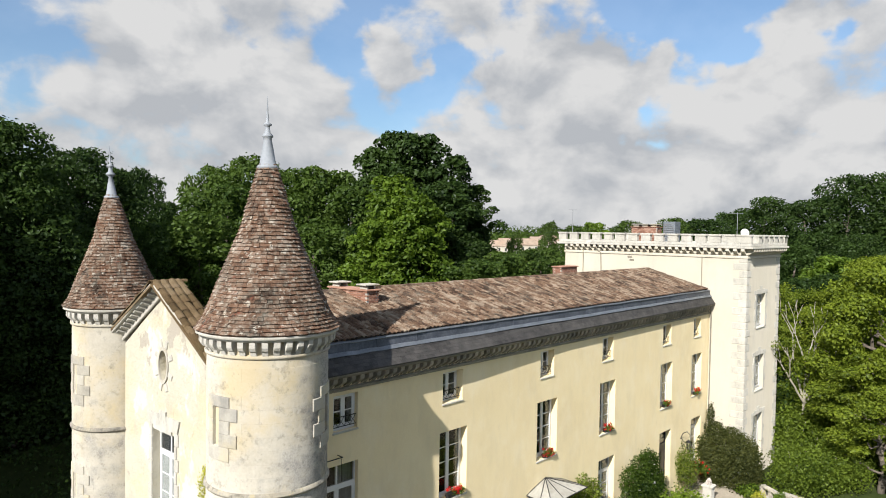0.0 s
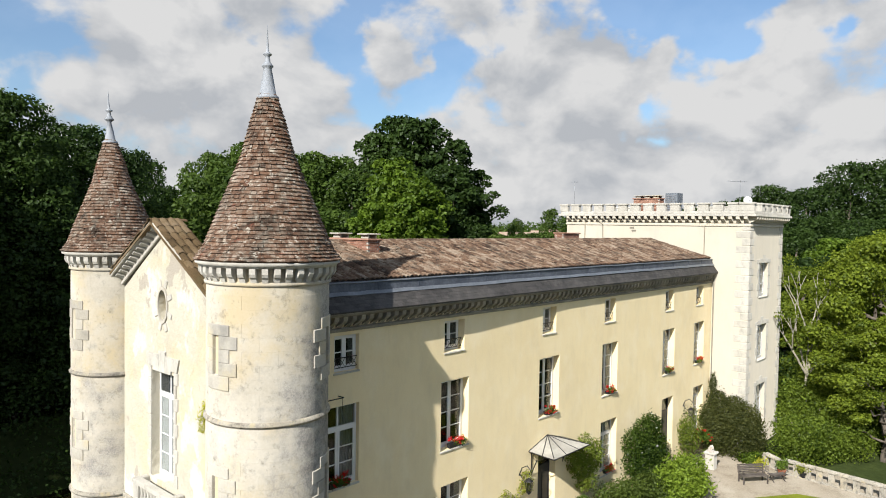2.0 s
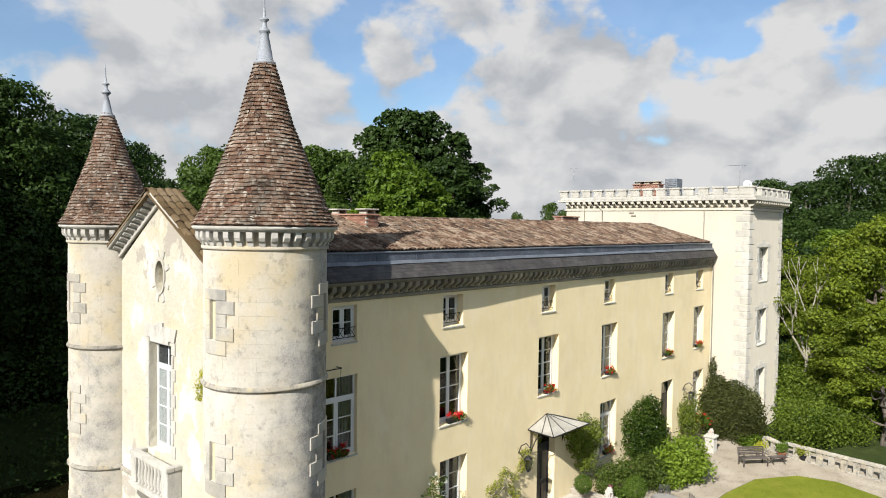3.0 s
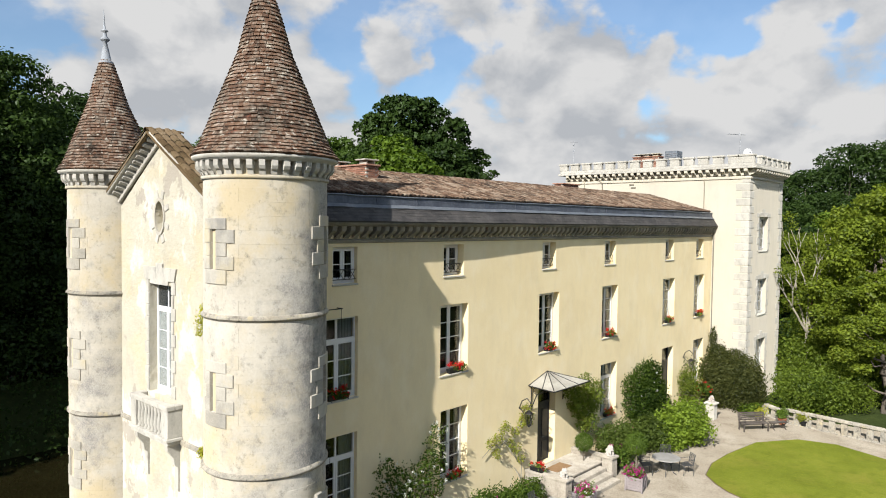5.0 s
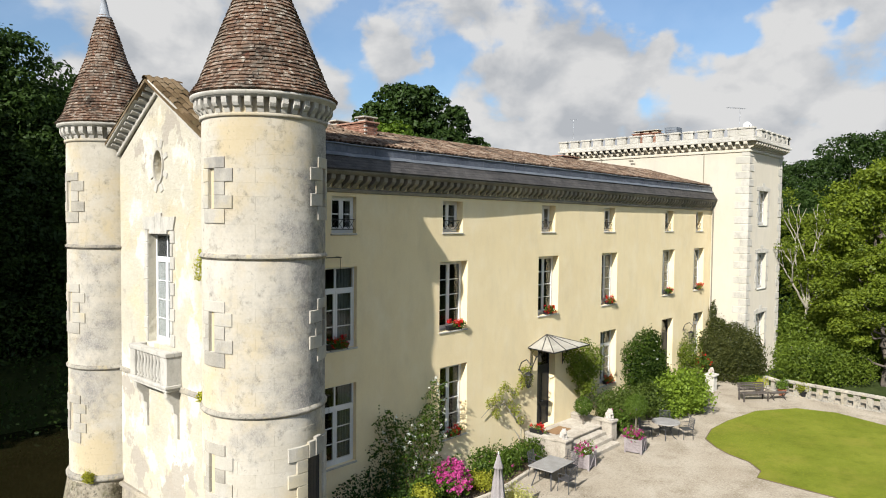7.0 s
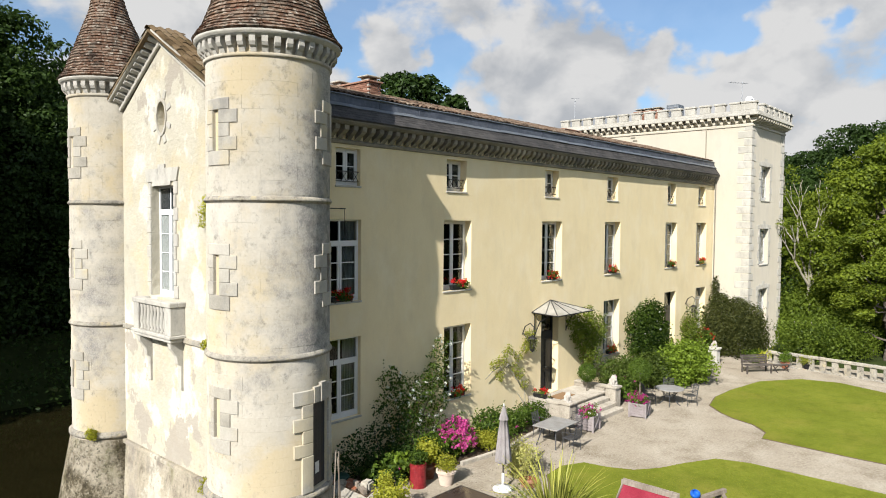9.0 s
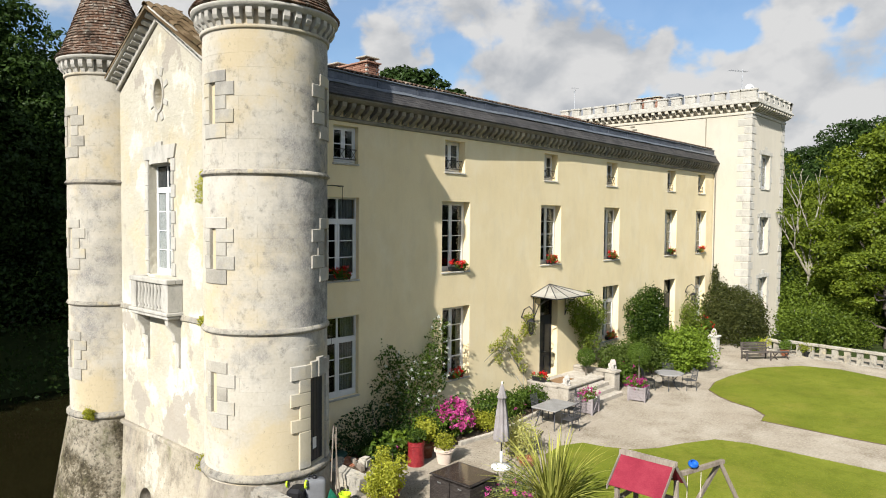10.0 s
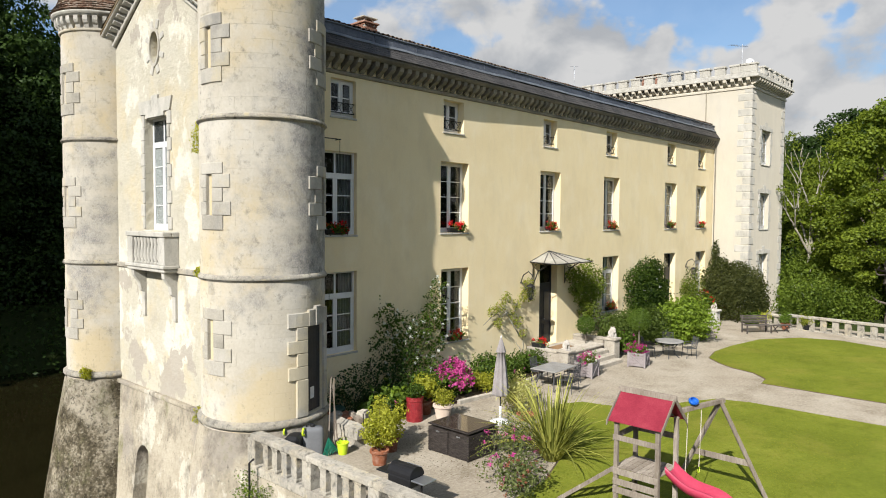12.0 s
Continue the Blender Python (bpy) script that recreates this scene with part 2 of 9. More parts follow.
RENDER = material("cream render", [(0.736, 0.6056, 0.3586), (0.8012, 0.6755, 0.4192), (0.8385, 0.7315, 0.4892)], 0.9, 0.5, 18, 0.08, stains=[((0.6149, 0.5125, 0.3168), 0.45, 0.4, 0.6), ((0.5776, 0.5031, 0.3541), 2.6, 0.22, 0.3), ((0.8665, 0.7919, 0.6149), 0.8, 0.4, 0.7)], spread=0.35, matt=0.25)
TOWER_RENDER = material("pale cream render", [(0.5088, 0.4656, 0.3696), (0.552, 0.5088, 0.4128), (0.5856, 0.5472, 0.4608)], 0.9, 0.5, 18, 0.08, stains=[((0.4416, 0.4128, 0.3456), 0.5, 0.35, 0.4), ((0.384, 0.3648, 0.3264), 2.2, 0.3, 0.25)], spread=0.35)
STONE = material("weathered limestone", [(0.415, 0.378, 0.302), (0.502, 0.465, 0.382), (0.57, 0.538, 0.462)], 0.92, 0.7, 14, 0.2, per_object=0.2, per_island=0.2, spread=0.5, bump_size=0.015)
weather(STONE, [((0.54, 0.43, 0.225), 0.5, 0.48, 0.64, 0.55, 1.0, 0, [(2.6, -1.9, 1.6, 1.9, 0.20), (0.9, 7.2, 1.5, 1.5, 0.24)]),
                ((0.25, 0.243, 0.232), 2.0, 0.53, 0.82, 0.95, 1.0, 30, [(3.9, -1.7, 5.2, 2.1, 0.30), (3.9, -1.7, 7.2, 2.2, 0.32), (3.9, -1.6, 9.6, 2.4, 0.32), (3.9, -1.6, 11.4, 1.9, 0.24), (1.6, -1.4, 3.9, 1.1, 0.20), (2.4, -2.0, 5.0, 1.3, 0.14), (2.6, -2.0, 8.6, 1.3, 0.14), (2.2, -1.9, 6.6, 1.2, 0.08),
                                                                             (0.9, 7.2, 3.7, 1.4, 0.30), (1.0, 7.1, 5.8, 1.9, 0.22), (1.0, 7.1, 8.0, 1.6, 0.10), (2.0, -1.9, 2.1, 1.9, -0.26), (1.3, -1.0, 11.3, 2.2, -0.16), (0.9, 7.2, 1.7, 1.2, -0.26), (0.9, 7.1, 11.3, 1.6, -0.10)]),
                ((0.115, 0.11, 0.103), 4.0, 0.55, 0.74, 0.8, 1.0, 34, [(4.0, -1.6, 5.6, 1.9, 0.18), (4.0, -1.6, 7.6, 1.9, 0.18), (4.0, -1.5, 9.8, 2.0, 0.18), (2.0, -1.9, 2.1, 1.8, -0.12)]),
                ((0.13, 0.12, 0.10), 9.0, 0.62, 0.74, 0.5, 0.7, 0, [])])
GABLE = material("pale rubble limestone", [(0.4108, 0.3802, 0.2928), (0.4807, 0.4501, 0.3583), (0.5244, 0.4982, 0.4151)], 0.92, 0.9, 6, 0.4, spread=0.4, bump_size=0.055)
weather(GABLE, [((0.54, 0.44, 0.25), 0.5, 0.50, 0.64, 0.45, 1.0, 0, [(1.8, 3.6, 3.4, 1.5, 0.08), (1.8, 1.2, 6.4, 1.2, 0.10)]),
                ((0.36, 0.33, 0.275), 0.9, 0.54, 0.66, 0.5, 1.0, 9, [(1.8, 1.4, 10.8, 1.4, 0.10), (1.8, 5.5, 7.0, 2.0, -0.08), (1.8, 6.3, 6.0, 1.5, 0.06)]),
                ((0.64, 0.61, 0.51), 0.8, 0.55, 0.60, 0.8, 0.8, 0, [(1.8, 2.6, 2.4, 1.8, 0.14), (1.8, 1.1, 6.0, 1.6, 0.06), (1.8, 4.5, 1.9, 1.2, 0.10)]),
                ((0.36, 0.325, 0.27), 0.9, 0.55, 0.575, 0.85, 0.9, 0, [(1.8, 3.3, 1.4, 1.3, 0.16), (1.8, 5.3, 1.8, 1.0, 0.10), (1.8, 3.5, 8.0, 5.5, -0.20)]),
                ((0.26, 0.235, 0.185), 5.0, 0.62, 0.74, 0.45, 0.8, 0, [(1.8, 1.5, 10.0, 1.6, 0.05)])])
BASE_STONE = material("dirty moat masonry", [(0.05, 0.042, 0.026), (0.125, 0.106, 0.07), (0.34, 0.30, 0.22)], 0.95, 1.6, 12, 0.5, spread=0.95, bump_size=0.05)
weather(BASE_STONE, [((0.40, 0.36, 0.28), 0.8, 0.54, 0.68, 0.85, 0.8, 7, [(0.9, 7.5, 0.6, 1.5, 0.26), (0.5, 9.4, -1.5, 1.1, 0.20), (1.6, 7.2, 0.0, 0.9, 0.12)]),
                     ((0.13, 0.14, 0.05), 1.3, 0.55, 0.70, 0.6, 0.8, 9, []),
                     ((0.030, 0.026, 0.018), 9.0, 0.52, 0.64, 0.7, 1.0, 0, []), ((0.46, 0.42, 0.33), 13.0, 0.60, 0.68, 0.8, 1.0, 0, [])])
FOOT_STONE = material("pale patched foot masonry", [(0.28, 0.25, 0.185), (0.40, 0.355, 0.27), (0.48, 0.435, 0.34)], 0.95, 0.9, 9, 0.5, spread=0.55, bump_size=0.06)
weather(FOOT_STONE, [((0.30, 0.27, 0.225), 0.55, 0.49, 0.56, 0.8, 0.8, 0, [(1.5, 4.0, -0.7, 1.3, -0.14)]),
                     ((0.56, 0.525, 0.43), 0.8, 0.56, 0.60, 0.8, 0.7, 0, [(1.5, 4.0, -0.5, 1.3, 0.16)]),
                     ((0.12, 0.105, 0.08), 1.6, 0.48, 0.66, 0.75, 0.8, 11, []),
                     ((0.19, 0.19, 0.07), 1.1, 0.60, 0.70, 0.7, 0.6, 8, [(1.2, 6.2, -1.6, 1.2, 0.10)]), ((0.10, 0.09, 0.07), 10.0, 0.60, 0.70, 0.65, 1.0, 0, [])])
OCHRE = material("ochre render", [(0.50, 0.43, 0.27), (0.60, 0.52, 0.35)], 0.9, 1.2, 16, 0.1)
QUOIN = material("dressed limestone", [(0.31, 0.29, 0.24), (0.42, 0.395, 0.335), (0.50, 0.475, 0.41)], 0.9, 1.4, 22, 0.2, per_object=0.5, stains=[((0.22, 0.215, 0.20), 0.9, 0.7, 0.6), ((0.48, 0.42, 0.30), 0.7, 0.3, 1.0)], spread=0.5)
RAIL_STONE = material("lichened rail stone", [(0.23, 0.21, 0.175), (0.34, 0.315, 0.26), (0.46, 0.425, 0.35)], 0.93, 1.3, 16, 0.35, per_object=0.3, stains=[((0.22, 0.215, 0.20), 1.6, 0.75, 0.8), ((0.56, 0.47, 0.30), 1.0, 0.4, 1.0), ((0.11, 0.11, 0.10), 9.0, 0.5, 0.8)], spread=0.55, bump_size=0.03)
WHITE_STONE = material("pale trim stone", [(0.39, 0.37, 0.315), (0.49, 0.47, 0.41), (0.56, 0.54, 0.485)], 0.88, 1.0, 22, 0.2, per_object=0.25, stains=[((0.34, 0.325, 0.29), 0.9, 0.6, 0.5), ((0.20, 0.19, 0.17), 4.0, 0.45, 0.6)], spread=0.5)
CORNICE = material("grey mossy cornice stone", [(0.15, 0.14, 0.115), (0.27, 0.245, 0.19), (0.40, 0.36, 0.27)], 0.93, 0.9, 18, 0.25, per_object=0.5, stains=[((0.15, 0.15, 0.14), 0.8, 0.6, 1.0)], spread=0.5)
weather(RAIL_STONE, [((0.085, 0.078, 0.062), 4.5, 0.54, 0.66, 0.75, 0.8, 24, []), ((0.50, 0.42, 0.25), 3.0, 0.58, 0.68, 0.6, 1.0, 0, [])])
weather(QUOIN, [((0.53, 0.46, 0.30), 1.2, 0.52, 0.66, 0.6, 1.0, 0, [(2.4, -2.0, 1.8, 2.6, 0.22)])])
PLAIN_TILE = material("old flat clay tile", [(0.0414, 0.0286, 0.0208), (0.1159, 0.0638, 0.0408), (0.184, 0.1092, 0.0696), (0.2944, 0.2352, 0.188)], 0.9, 1.6, 18, 0.25, per_object=0.42, per_island=0.42,
                      stains=[((0.085, 0.075, 0.06), 0.9, 0.7, 1.0), ((0.33, 0.31, 0.25), 3.0, 0.5, 1.0), ((0.42, 0.39, 0.32), 11.0, 0.55, 1.0)], spread=0.62)
weather(PLAIN_TILE, [((0.50, 0.46, 0.38), 5.5, 0.575, 0.66, 0.75, 1.0, 0, []), ((0.20, 0.062, 0.036), 4.2, 0.60, 0.68, 0.55, 1.0, 0, [])])
CANAL_TILE = material("old canal clay tile", [(0.0422, 0.0289, 0.0208), (0.1056, 0.0646, 0.0424), (0.1672, 0.108, 0.0704), (0.2728, 0.2125, 0.156)], 0.9, 1.0, 13, 0.25, per_object=0.7, per_island=0.7,
                      stains=[((0.11, 0.095, 0.075), 0.8, 0.6, 1.0), ((0.40, 0.36, 0.28), 2.5, 0.4, 1.0)], spread=0.62)
# shade in the gaps between cover tiles is put into this dark colour
CHANNEL_TILE = material("shade-dark channel tile", [(0.030, 0.024, 0.019), (0.060, 0.046, 0.036), (0.10, 0.080, 0.062)], 0.95, 1.5, 16, 0.3, spread=0.6)
MOSS_TILE = material("mossy canal clay tile", [(0.0561, 0.0396, 0.0211), (0.1089, 0.0739, 0.0383), (0.165, 0.1155, 0.0647), (0.2244, 0.1782, 0.1188)], 0.92, 1.0, 26, 0.3, per_object=0.9, per_island=0.9, stains=[((0.0858, 0.0792, 0.0396), 1.2, 0.6, 1.0)], spread=0.42)
SLATE = material("dark slate", [(0.032, 0.030, 0.029), (0.060, 0.056, 0.052), (0.10, 0.093, 0.084)], 0.7, 1.0, 24, 0.15, per_object=0.5, per_island=0.5, stains=[((0.15, 0.14, 0.125), 0.8, 0.4, 1.0)], spread=0.45)
LEAD_DARK = material("dark lead sheet", [(0.045, 0.052, 0.066), (0.085, 0.095, 0.115), (0.15, 0.165, 0.19)], 0.5, 1.6, 12, 0.12, metal=0.2, spread=0.5)
ZINC = material("weathered zinc", [(0.12, 0.135, 0.15), (0.19, 0.21, 0.23), (0.29, 0.31, 0.33)], 0.45, 1.4, 12, 0.08, metal=0.35, spread=0.45)
LEAD = material("pale lead sheet", [(0.20, 0.22, 0.235), (0.29, 0.31, 0.33), (0.38, 0.40, 0.42)], 0.72, 2.0, 14, 0.1, metal=0.1, spread=0.35)
BRICK = material("red chimney brick", [(0.1615, 0.0798, 0.057), (0.285, 0.1482, 0.1007), (0.418, 0.2565, 0.1862)], 0.92, 2.0, 30, 0.3, per_object=0.7, spread=0.45)
WHITE_PAINT = material("white window paint", [(0.594, 0.594, 0.576), (0.684, 0.684, 0.666), (0.738, 0.738, 0.720)], 0.5, 2.0, 30, 0.03, spread=0.3)
CURTAIN = material("white net curtain", [(0.558, 0.558, 0.540), (0.648, 0.648, 0.630), (0.720, 0.720, 0.702)], 0.9, 5.0, 40, 0.1, stretch=(3, 3, 0.2))
# the rooms' lack of light is put into this near-black colour
ROOM = material("shade-toned room plaster", [(0.035, 0.030, 0.027), (0.055, 0.050, 0.043)], 0.95, 1.0, 10, 0.0)
DOOR_PAINT = material("black door paint", [(0.018, 0.020, 0.024), (0.032, 0.034, 0.040)], 0.42, 2.0, 30, 0.05)
GREY_PAINT = material("dark grey paint", [(0.05, 0.055, 0.06), (0.085, 0.09, 0.095)], 0.55, 2.0, 30, 0.05)
IRON = material("black wrought iron", [(0.02, 0.02, 0.02), (0.045, 0.042, 0.04)], 0.55, 4.0, 40, 0.1, metal=0.4)
GLASS = glass_material("window glass", (0.70, 0.73, 0.73))
CANOPY_GLASS = material("frosted canopy glass", [(0.289, 0.272, 0.2295), (0.408, 0.391, 0.34), (0.544, 0.527, 0.459)], 0.25, 1.5, 10, 0.03)
GRAVEL = material("pale gravel", [(0.188, 0.1569, 0.1108), (0.2902, 0.2539, 0.1946), (0.3826, 0.3463, 0.277)], 0.95, 0.8, 17, 0.4, stains=[((0.2111, 0.1682, 0.1154), 0.4, 0.65, 1.0), ((0.1649, 0.1352, 0.0989), 6.5, 0.5, 1.0), ((0.4353, 0.4024, 0.343), 11.0, 0.5, 1.0)], spread=0.7, bump_size=0.02)
LAWN = material("mown lawn", [(0.095, 0.1178, 0.0129), (0.1307, 0.1535, 0.0175), (0.171, 0.1885, 0.0258)], 0.95, 0.35, 12, 0.3, spread=0.6, bump_size=0.05, stains=[((0.1976, 0.1786, 0.0342), 0.45, 0.6, 1.0), ((0.0722, 0.095, 0.0091), 1.3, 0.6, 1.0)])
EARTH = material("bare earth", [(0.07, 0.052, 0.035), (0.12, 0.09, 0.06), (0.17, 0.13, 0.09)], 0.95, 1.2, 20, 0.4, bump_size=0.05)
FIELD = material("rough grass", [(0.018, 0.026, 0.008), (0.030, 0.042, 0.012), (0.055, 0.070, 0.020)], 0.95, 0.12, 3, 0.4, bump_size=0.1)
WATER = material("still moat water", [(0.0096, 0.0084, 0.003), (0.0168, 0.0144, 0.0054)], 0.05, 0.4, 2.5, 0.03, bump_size=0.01, spec=0.4)
BARK = material("grey bark", [(0.075, 0.062, 0.05), (0.14, 0.12, 0.095), (0.22, 0.19, 0.155)], 0.95, 2.0, 14, 0.5, stretch=(1, 1, 0.3), bump_size=0.05)
PALE_BARK = material("pale bark", [(0.20, 0.185, 0.14), (0.34, 0.315, 0.24), (0.46, 0.43, 0.34)], 0.95, 2.0, 14, 0.4, stretch=(1.25, 1.25, 0.375), bump_size=0.04)
LEAF_DARK = leaf_material("dark oak leaves", (0.010, 0.024, 0.006), (0.046, 0.080, 0.017), 0.30)
LEAF_MID = leaf_material("green leaves", (0.020, 0.043, 0.008), (0.082, 0.130, 0.024), 0.35)
LEAF_BRIGHT = leaf_material("bright maple leaves", (0.030, 0.062, 0.007), (0.140, 0.215, 0.025), 0.35)
LEAF_YELLOW = leaf_material("yellow green leaves", (0.13, 0.17, 0.02), (0.30, 0.32, 0.05), 0.45)
LEAF_VINE = leaf_material("vine leaves", (0.012, 0.026, 0.004), (0.10, 0.14, 0.026), 0.32)


# ---------------------------------------------------------------- builders


def link(name, bm, mat, parent=None, label="", smooth=False):
    me = bpy.data.meshes.new(name)
    bm.to_mesh(me)
    bm.free()
    return link_mesh(name, me, mat, parent, label, smooth)


def link_mesh(name, me, mat, parent=None, label="", smooth=False):
    if mat is not None and not me.materials:
        me.materials.append(mat)
    if smooth:
        me.polygons.foreach_set("use_smooth", [True] * len(me.polygons))
    ob = new(name, me)
    ob.parent = parent
    if label:
        tagged(ob, label)
    return ob


def part(name, bm, mat, parent, label="", smooth=False):
    return link(name, bm, mat, parent, label, smooth)


def thing(name, label, category, at=(0, 0, 0), turn=0.0, group="", kind=""):
    ob = new(name)
    ob.empty_display_size = 0.2
    ob.matrix_basis = pose(*at, 0, 0, turn)
    return tagged(ob, label, category, group, kind)


def solo(name, bm, mat, label, category, at=(0, 0, 0), turn=0.0, group="", kind="", smooth=False):
    ob = link(name, bm, mat, None, "", smooth)
    ob.matrix_basis = pose(*at, 0, 0, turn)
    return tagged(ob, label, category, group, kind)


def box(bm, x0, x1, y0, y1, z0, z1, m=None):
    v = [bm.verts.new((x, y, z) if m is None else m @ Vector((x, y, z))) for z in (z0, z1) for y in (y0, y1) for x in (x0, x1)]
    for f in ((0, 2, 3, 1), (4, 5, 7, 6), (0, 1, 5, 4), (2, 6, 7, 3), (0, 4, 6, 2), (1, 3, 7, 5)):
        bm.faces.new([v[i] for i in f])
    return v


def soft_box(bm, x0, x1, y0, y1, z0, z1, r=0.015, m=None):
    tmp = bmesh.new()
    box(tmp, x0, x1, y0, y1, z0, z1)
    bmesh.ops.bevel(tmp, geom=tmp.edges[:], offset=r, segments=1, affect="EDGES")
    if m is not None:
        tmp.transform(m)
    add_bm(bm, tmp)


def add_bm(bm, other):
    me = bpy.data.meshes.new("tmp")
    other.to_mesh(me)
    other.free()
    bm.from_mesh(me)
    bpy.data.meshes.remove(me)


def lathe(bm, profile, seg=24, cx=0.0, cy=0.0, a0=0.0, a1=math.tau, cap=True):
    """Turns a list of (radius, z) round a vertical axis."""
    full = abs(a1 - a0 - math.tau) < 1e-6
    n = seg if full else seg + 1
    rings = []
    for r, z in profile:
        rings.append([bm.verts.new((cx + r * math.cos(a0 + (a1 - a0) * i / seg), cy + r * math.sin(a0 + (a1 - a0) * i / seg), z)) for i in range(n)])
    for a, b in zip(rings, rings[1:]):
        for i in range(seg):
            j = (i + 1) % n
            bm.faces.new((a[i], a[j], b[j], b[i]))
    if cap and full:
        bm.faces.new(rings[0][::-1])
        bm.faces.new(rings[-1])


def tube(bm, points, radius, seg=8, taper=None):
    """A round bar along points; taper gives the last radius."""
    pts = [Vector(p) for p in points]
    rings = []
    for i, p in enumerate(pts):
        d = (pts[min(i + 1, len(pts) - 1)] - pts[max(i - 1, 0)]).normalized()
        side = d.cross(Vector((0, 0, 1)))
        side = side.normalized() if side.length > 1e-3 else Vector((1, 0, 0))
        up = side.cross(d).normalized()
        r = radius if taper is None else radius + (taper - radius) * i / (len(pts) - 1)
        rings.append([bm.verts.new(p + r * (math.cos(math.tau * k / seg) * side + math.sin(math.tau * k / seg) * up)) for k in range(seg)])
    for a, b in zip(rings, rings[1:]):
        for k in range(seg):
            bm.faces.new((a[k], a[(k + 1) % seg], b[(k + 1) % seg], b[k]))
    bm.faces.new(rings[0][::-1])
    bm.faces.new(rings[-1])


def prism(bm, outline, z0, z1):
    """A flat outline (x, y) drawn up from z0 to z1."""
    lo, hi = [bm.verts.new((x, y, z0)) for x, y in outline], [bm.verts.new((x, y, z1)) for x, y in outline]
    n = len(outline)
    for i in range(n):
        bm.faces.new((lo[i], lo[(i + 1) % n], hi[(i + 1) % n], hi[i]))
    bm.faces.new(lo[::-1])
    bm.faces.new(hi)


def wall_mesh(bm, m, u0, u1, z0, z1, openings, thick):
    """A wall in the plane (u, z), d into the wall, with rectangular openings right through it."""
    us = sorted({u0, u1, *[o[0] for o in openings], *[o[1] for o in openings]})
    zs = sorted({z0, z1, *[o[2] for o in openings], *[o[3] for o in openings]})
    memo = {}

    def vert(u, d, z):
        key = (round(u, 4), round(d, 4), round(z, 4))
        if key not in memo:
            memo[key] = bm.verts.new(m @ Vector((u, d, z)))
        return memo[key]

    def solid(i, j):
        if not (0 <= i < len(us) - 1 and 0 <= j < len(zs) - 1):
            return False
        u, z = (us[i] + us[i + 1]) / 2, (zs[j] + zs[j + 1]) / 2
        return not any(a < u < b and c < z < d for a, b, c, d in openings)

    for i in range(len(us) - 1):
        for j in range(len(zs) - 1):
            if not solid(i, j):
                continue
            a, b, c, d = us[i], us[i + 1], zs[j], zs[j + 1]
            bm.faces.new((vert(a, 0, c), vert(b, 0, c), vert(b, 0, d), vert(a, 0, d)))
            bm.faces.new((vert(a, thick, d), vert(b, thick, d), vert(b, thick, c), vert(a, thick, c)))
            if not solid(i - 1, j):
                bm.faces.new((vert(a, 0, c), vert(a, 0, d), vert(a, thick, d), vert(a, thick, c)))
            if not solid(i + 1, j):
                bm.faces.new((vert(b, 0, d), vert(b, 0, c), vert(b, thick, c), vert(b, thick, d)))
            if not solid(i, j - 1):
                bm.faces.new((vert(a, 0, c), vert(a, thick, c), vert(b, thick, c), vert(b, 0, c)))
            if not solid(i, j + 1):
                bm.faces.new((vert(a, 0, d), vert(b, 0, d), vert(b, thick, d), vert(a, thick, d)))


def many(name, template, faces, mats):
    """One mesh from many copies of a template (points, faces of equal length) under the matrices mats (n, 4, 4)."""
    template, faces, mats = np.asarray(template, float), np.asarray(faces, int), np.asarray(mats, float)
    hom = np.c_[template, np.ones(len(template))]
    pts = np.einsum("nij,vj->nvi", mats, hom)[:, :, :3].reshape(-1, 3)
    idx = (faces[None] + (np.arange(len(mats)) * len(template))[:, None, None]).reshape(-1, faces.shape[1])
    me = bpy.data.meshes.new(name)
    me.vertices.add(len(pts))
    me.vertices.foreach_set("co", pts.ravel())
    me.loops.add(idx.size)
    me.loops.foreach_set("vertex_index", idx.ravel())
    me.polygons.add(len(idx))
    me.polygons.foreach_set("loop_start", np.arange(0, idx.size, faces.shape[1]))
    me.update(calc_edges=True)
    me.shade_flat()
    return me


def template_mesh(name, template, faces, mat):
    me = bpy.data.meshes.new(name)
    me.from_pydata([tuple(v) for v in template], [], [tuple(f) for f in faces])
    me.materials.append(mat)
    return me


def pieces(name, rest_name, template, faces, mats, near, mat, parent, label="", limit=300):
    """The pieces nearest to the place near become parts of their own on one shared mesh; the rest is joined."""
    mats = [np.array(m) for m in mats]
    order = sorted(range(len(mats)), key=lambda i: float(np.sum((mats[i][:3, 3] - np.array(near)) ** 2)))
    me = template_mesh(name, template, faces, mat)
    for i in order[:limit]:
        ob = new(name, me)
        ob.parent, ob.matrix_basis = parent, Matrix(mats[i].tolist())
    if len(order) > limit:
        rest = link_mesh(rest_name, many(rest_name, template, faces, [mats[i] for i in order[limit:]]), mat, parent, label)
        tagged(rest, kind="stuff")


LEAF_QUAD = [(-0.5, 0, 0), (0, -0.32, 0.06), (0.55, 0, 0), (0, 0.32, 0.06)]


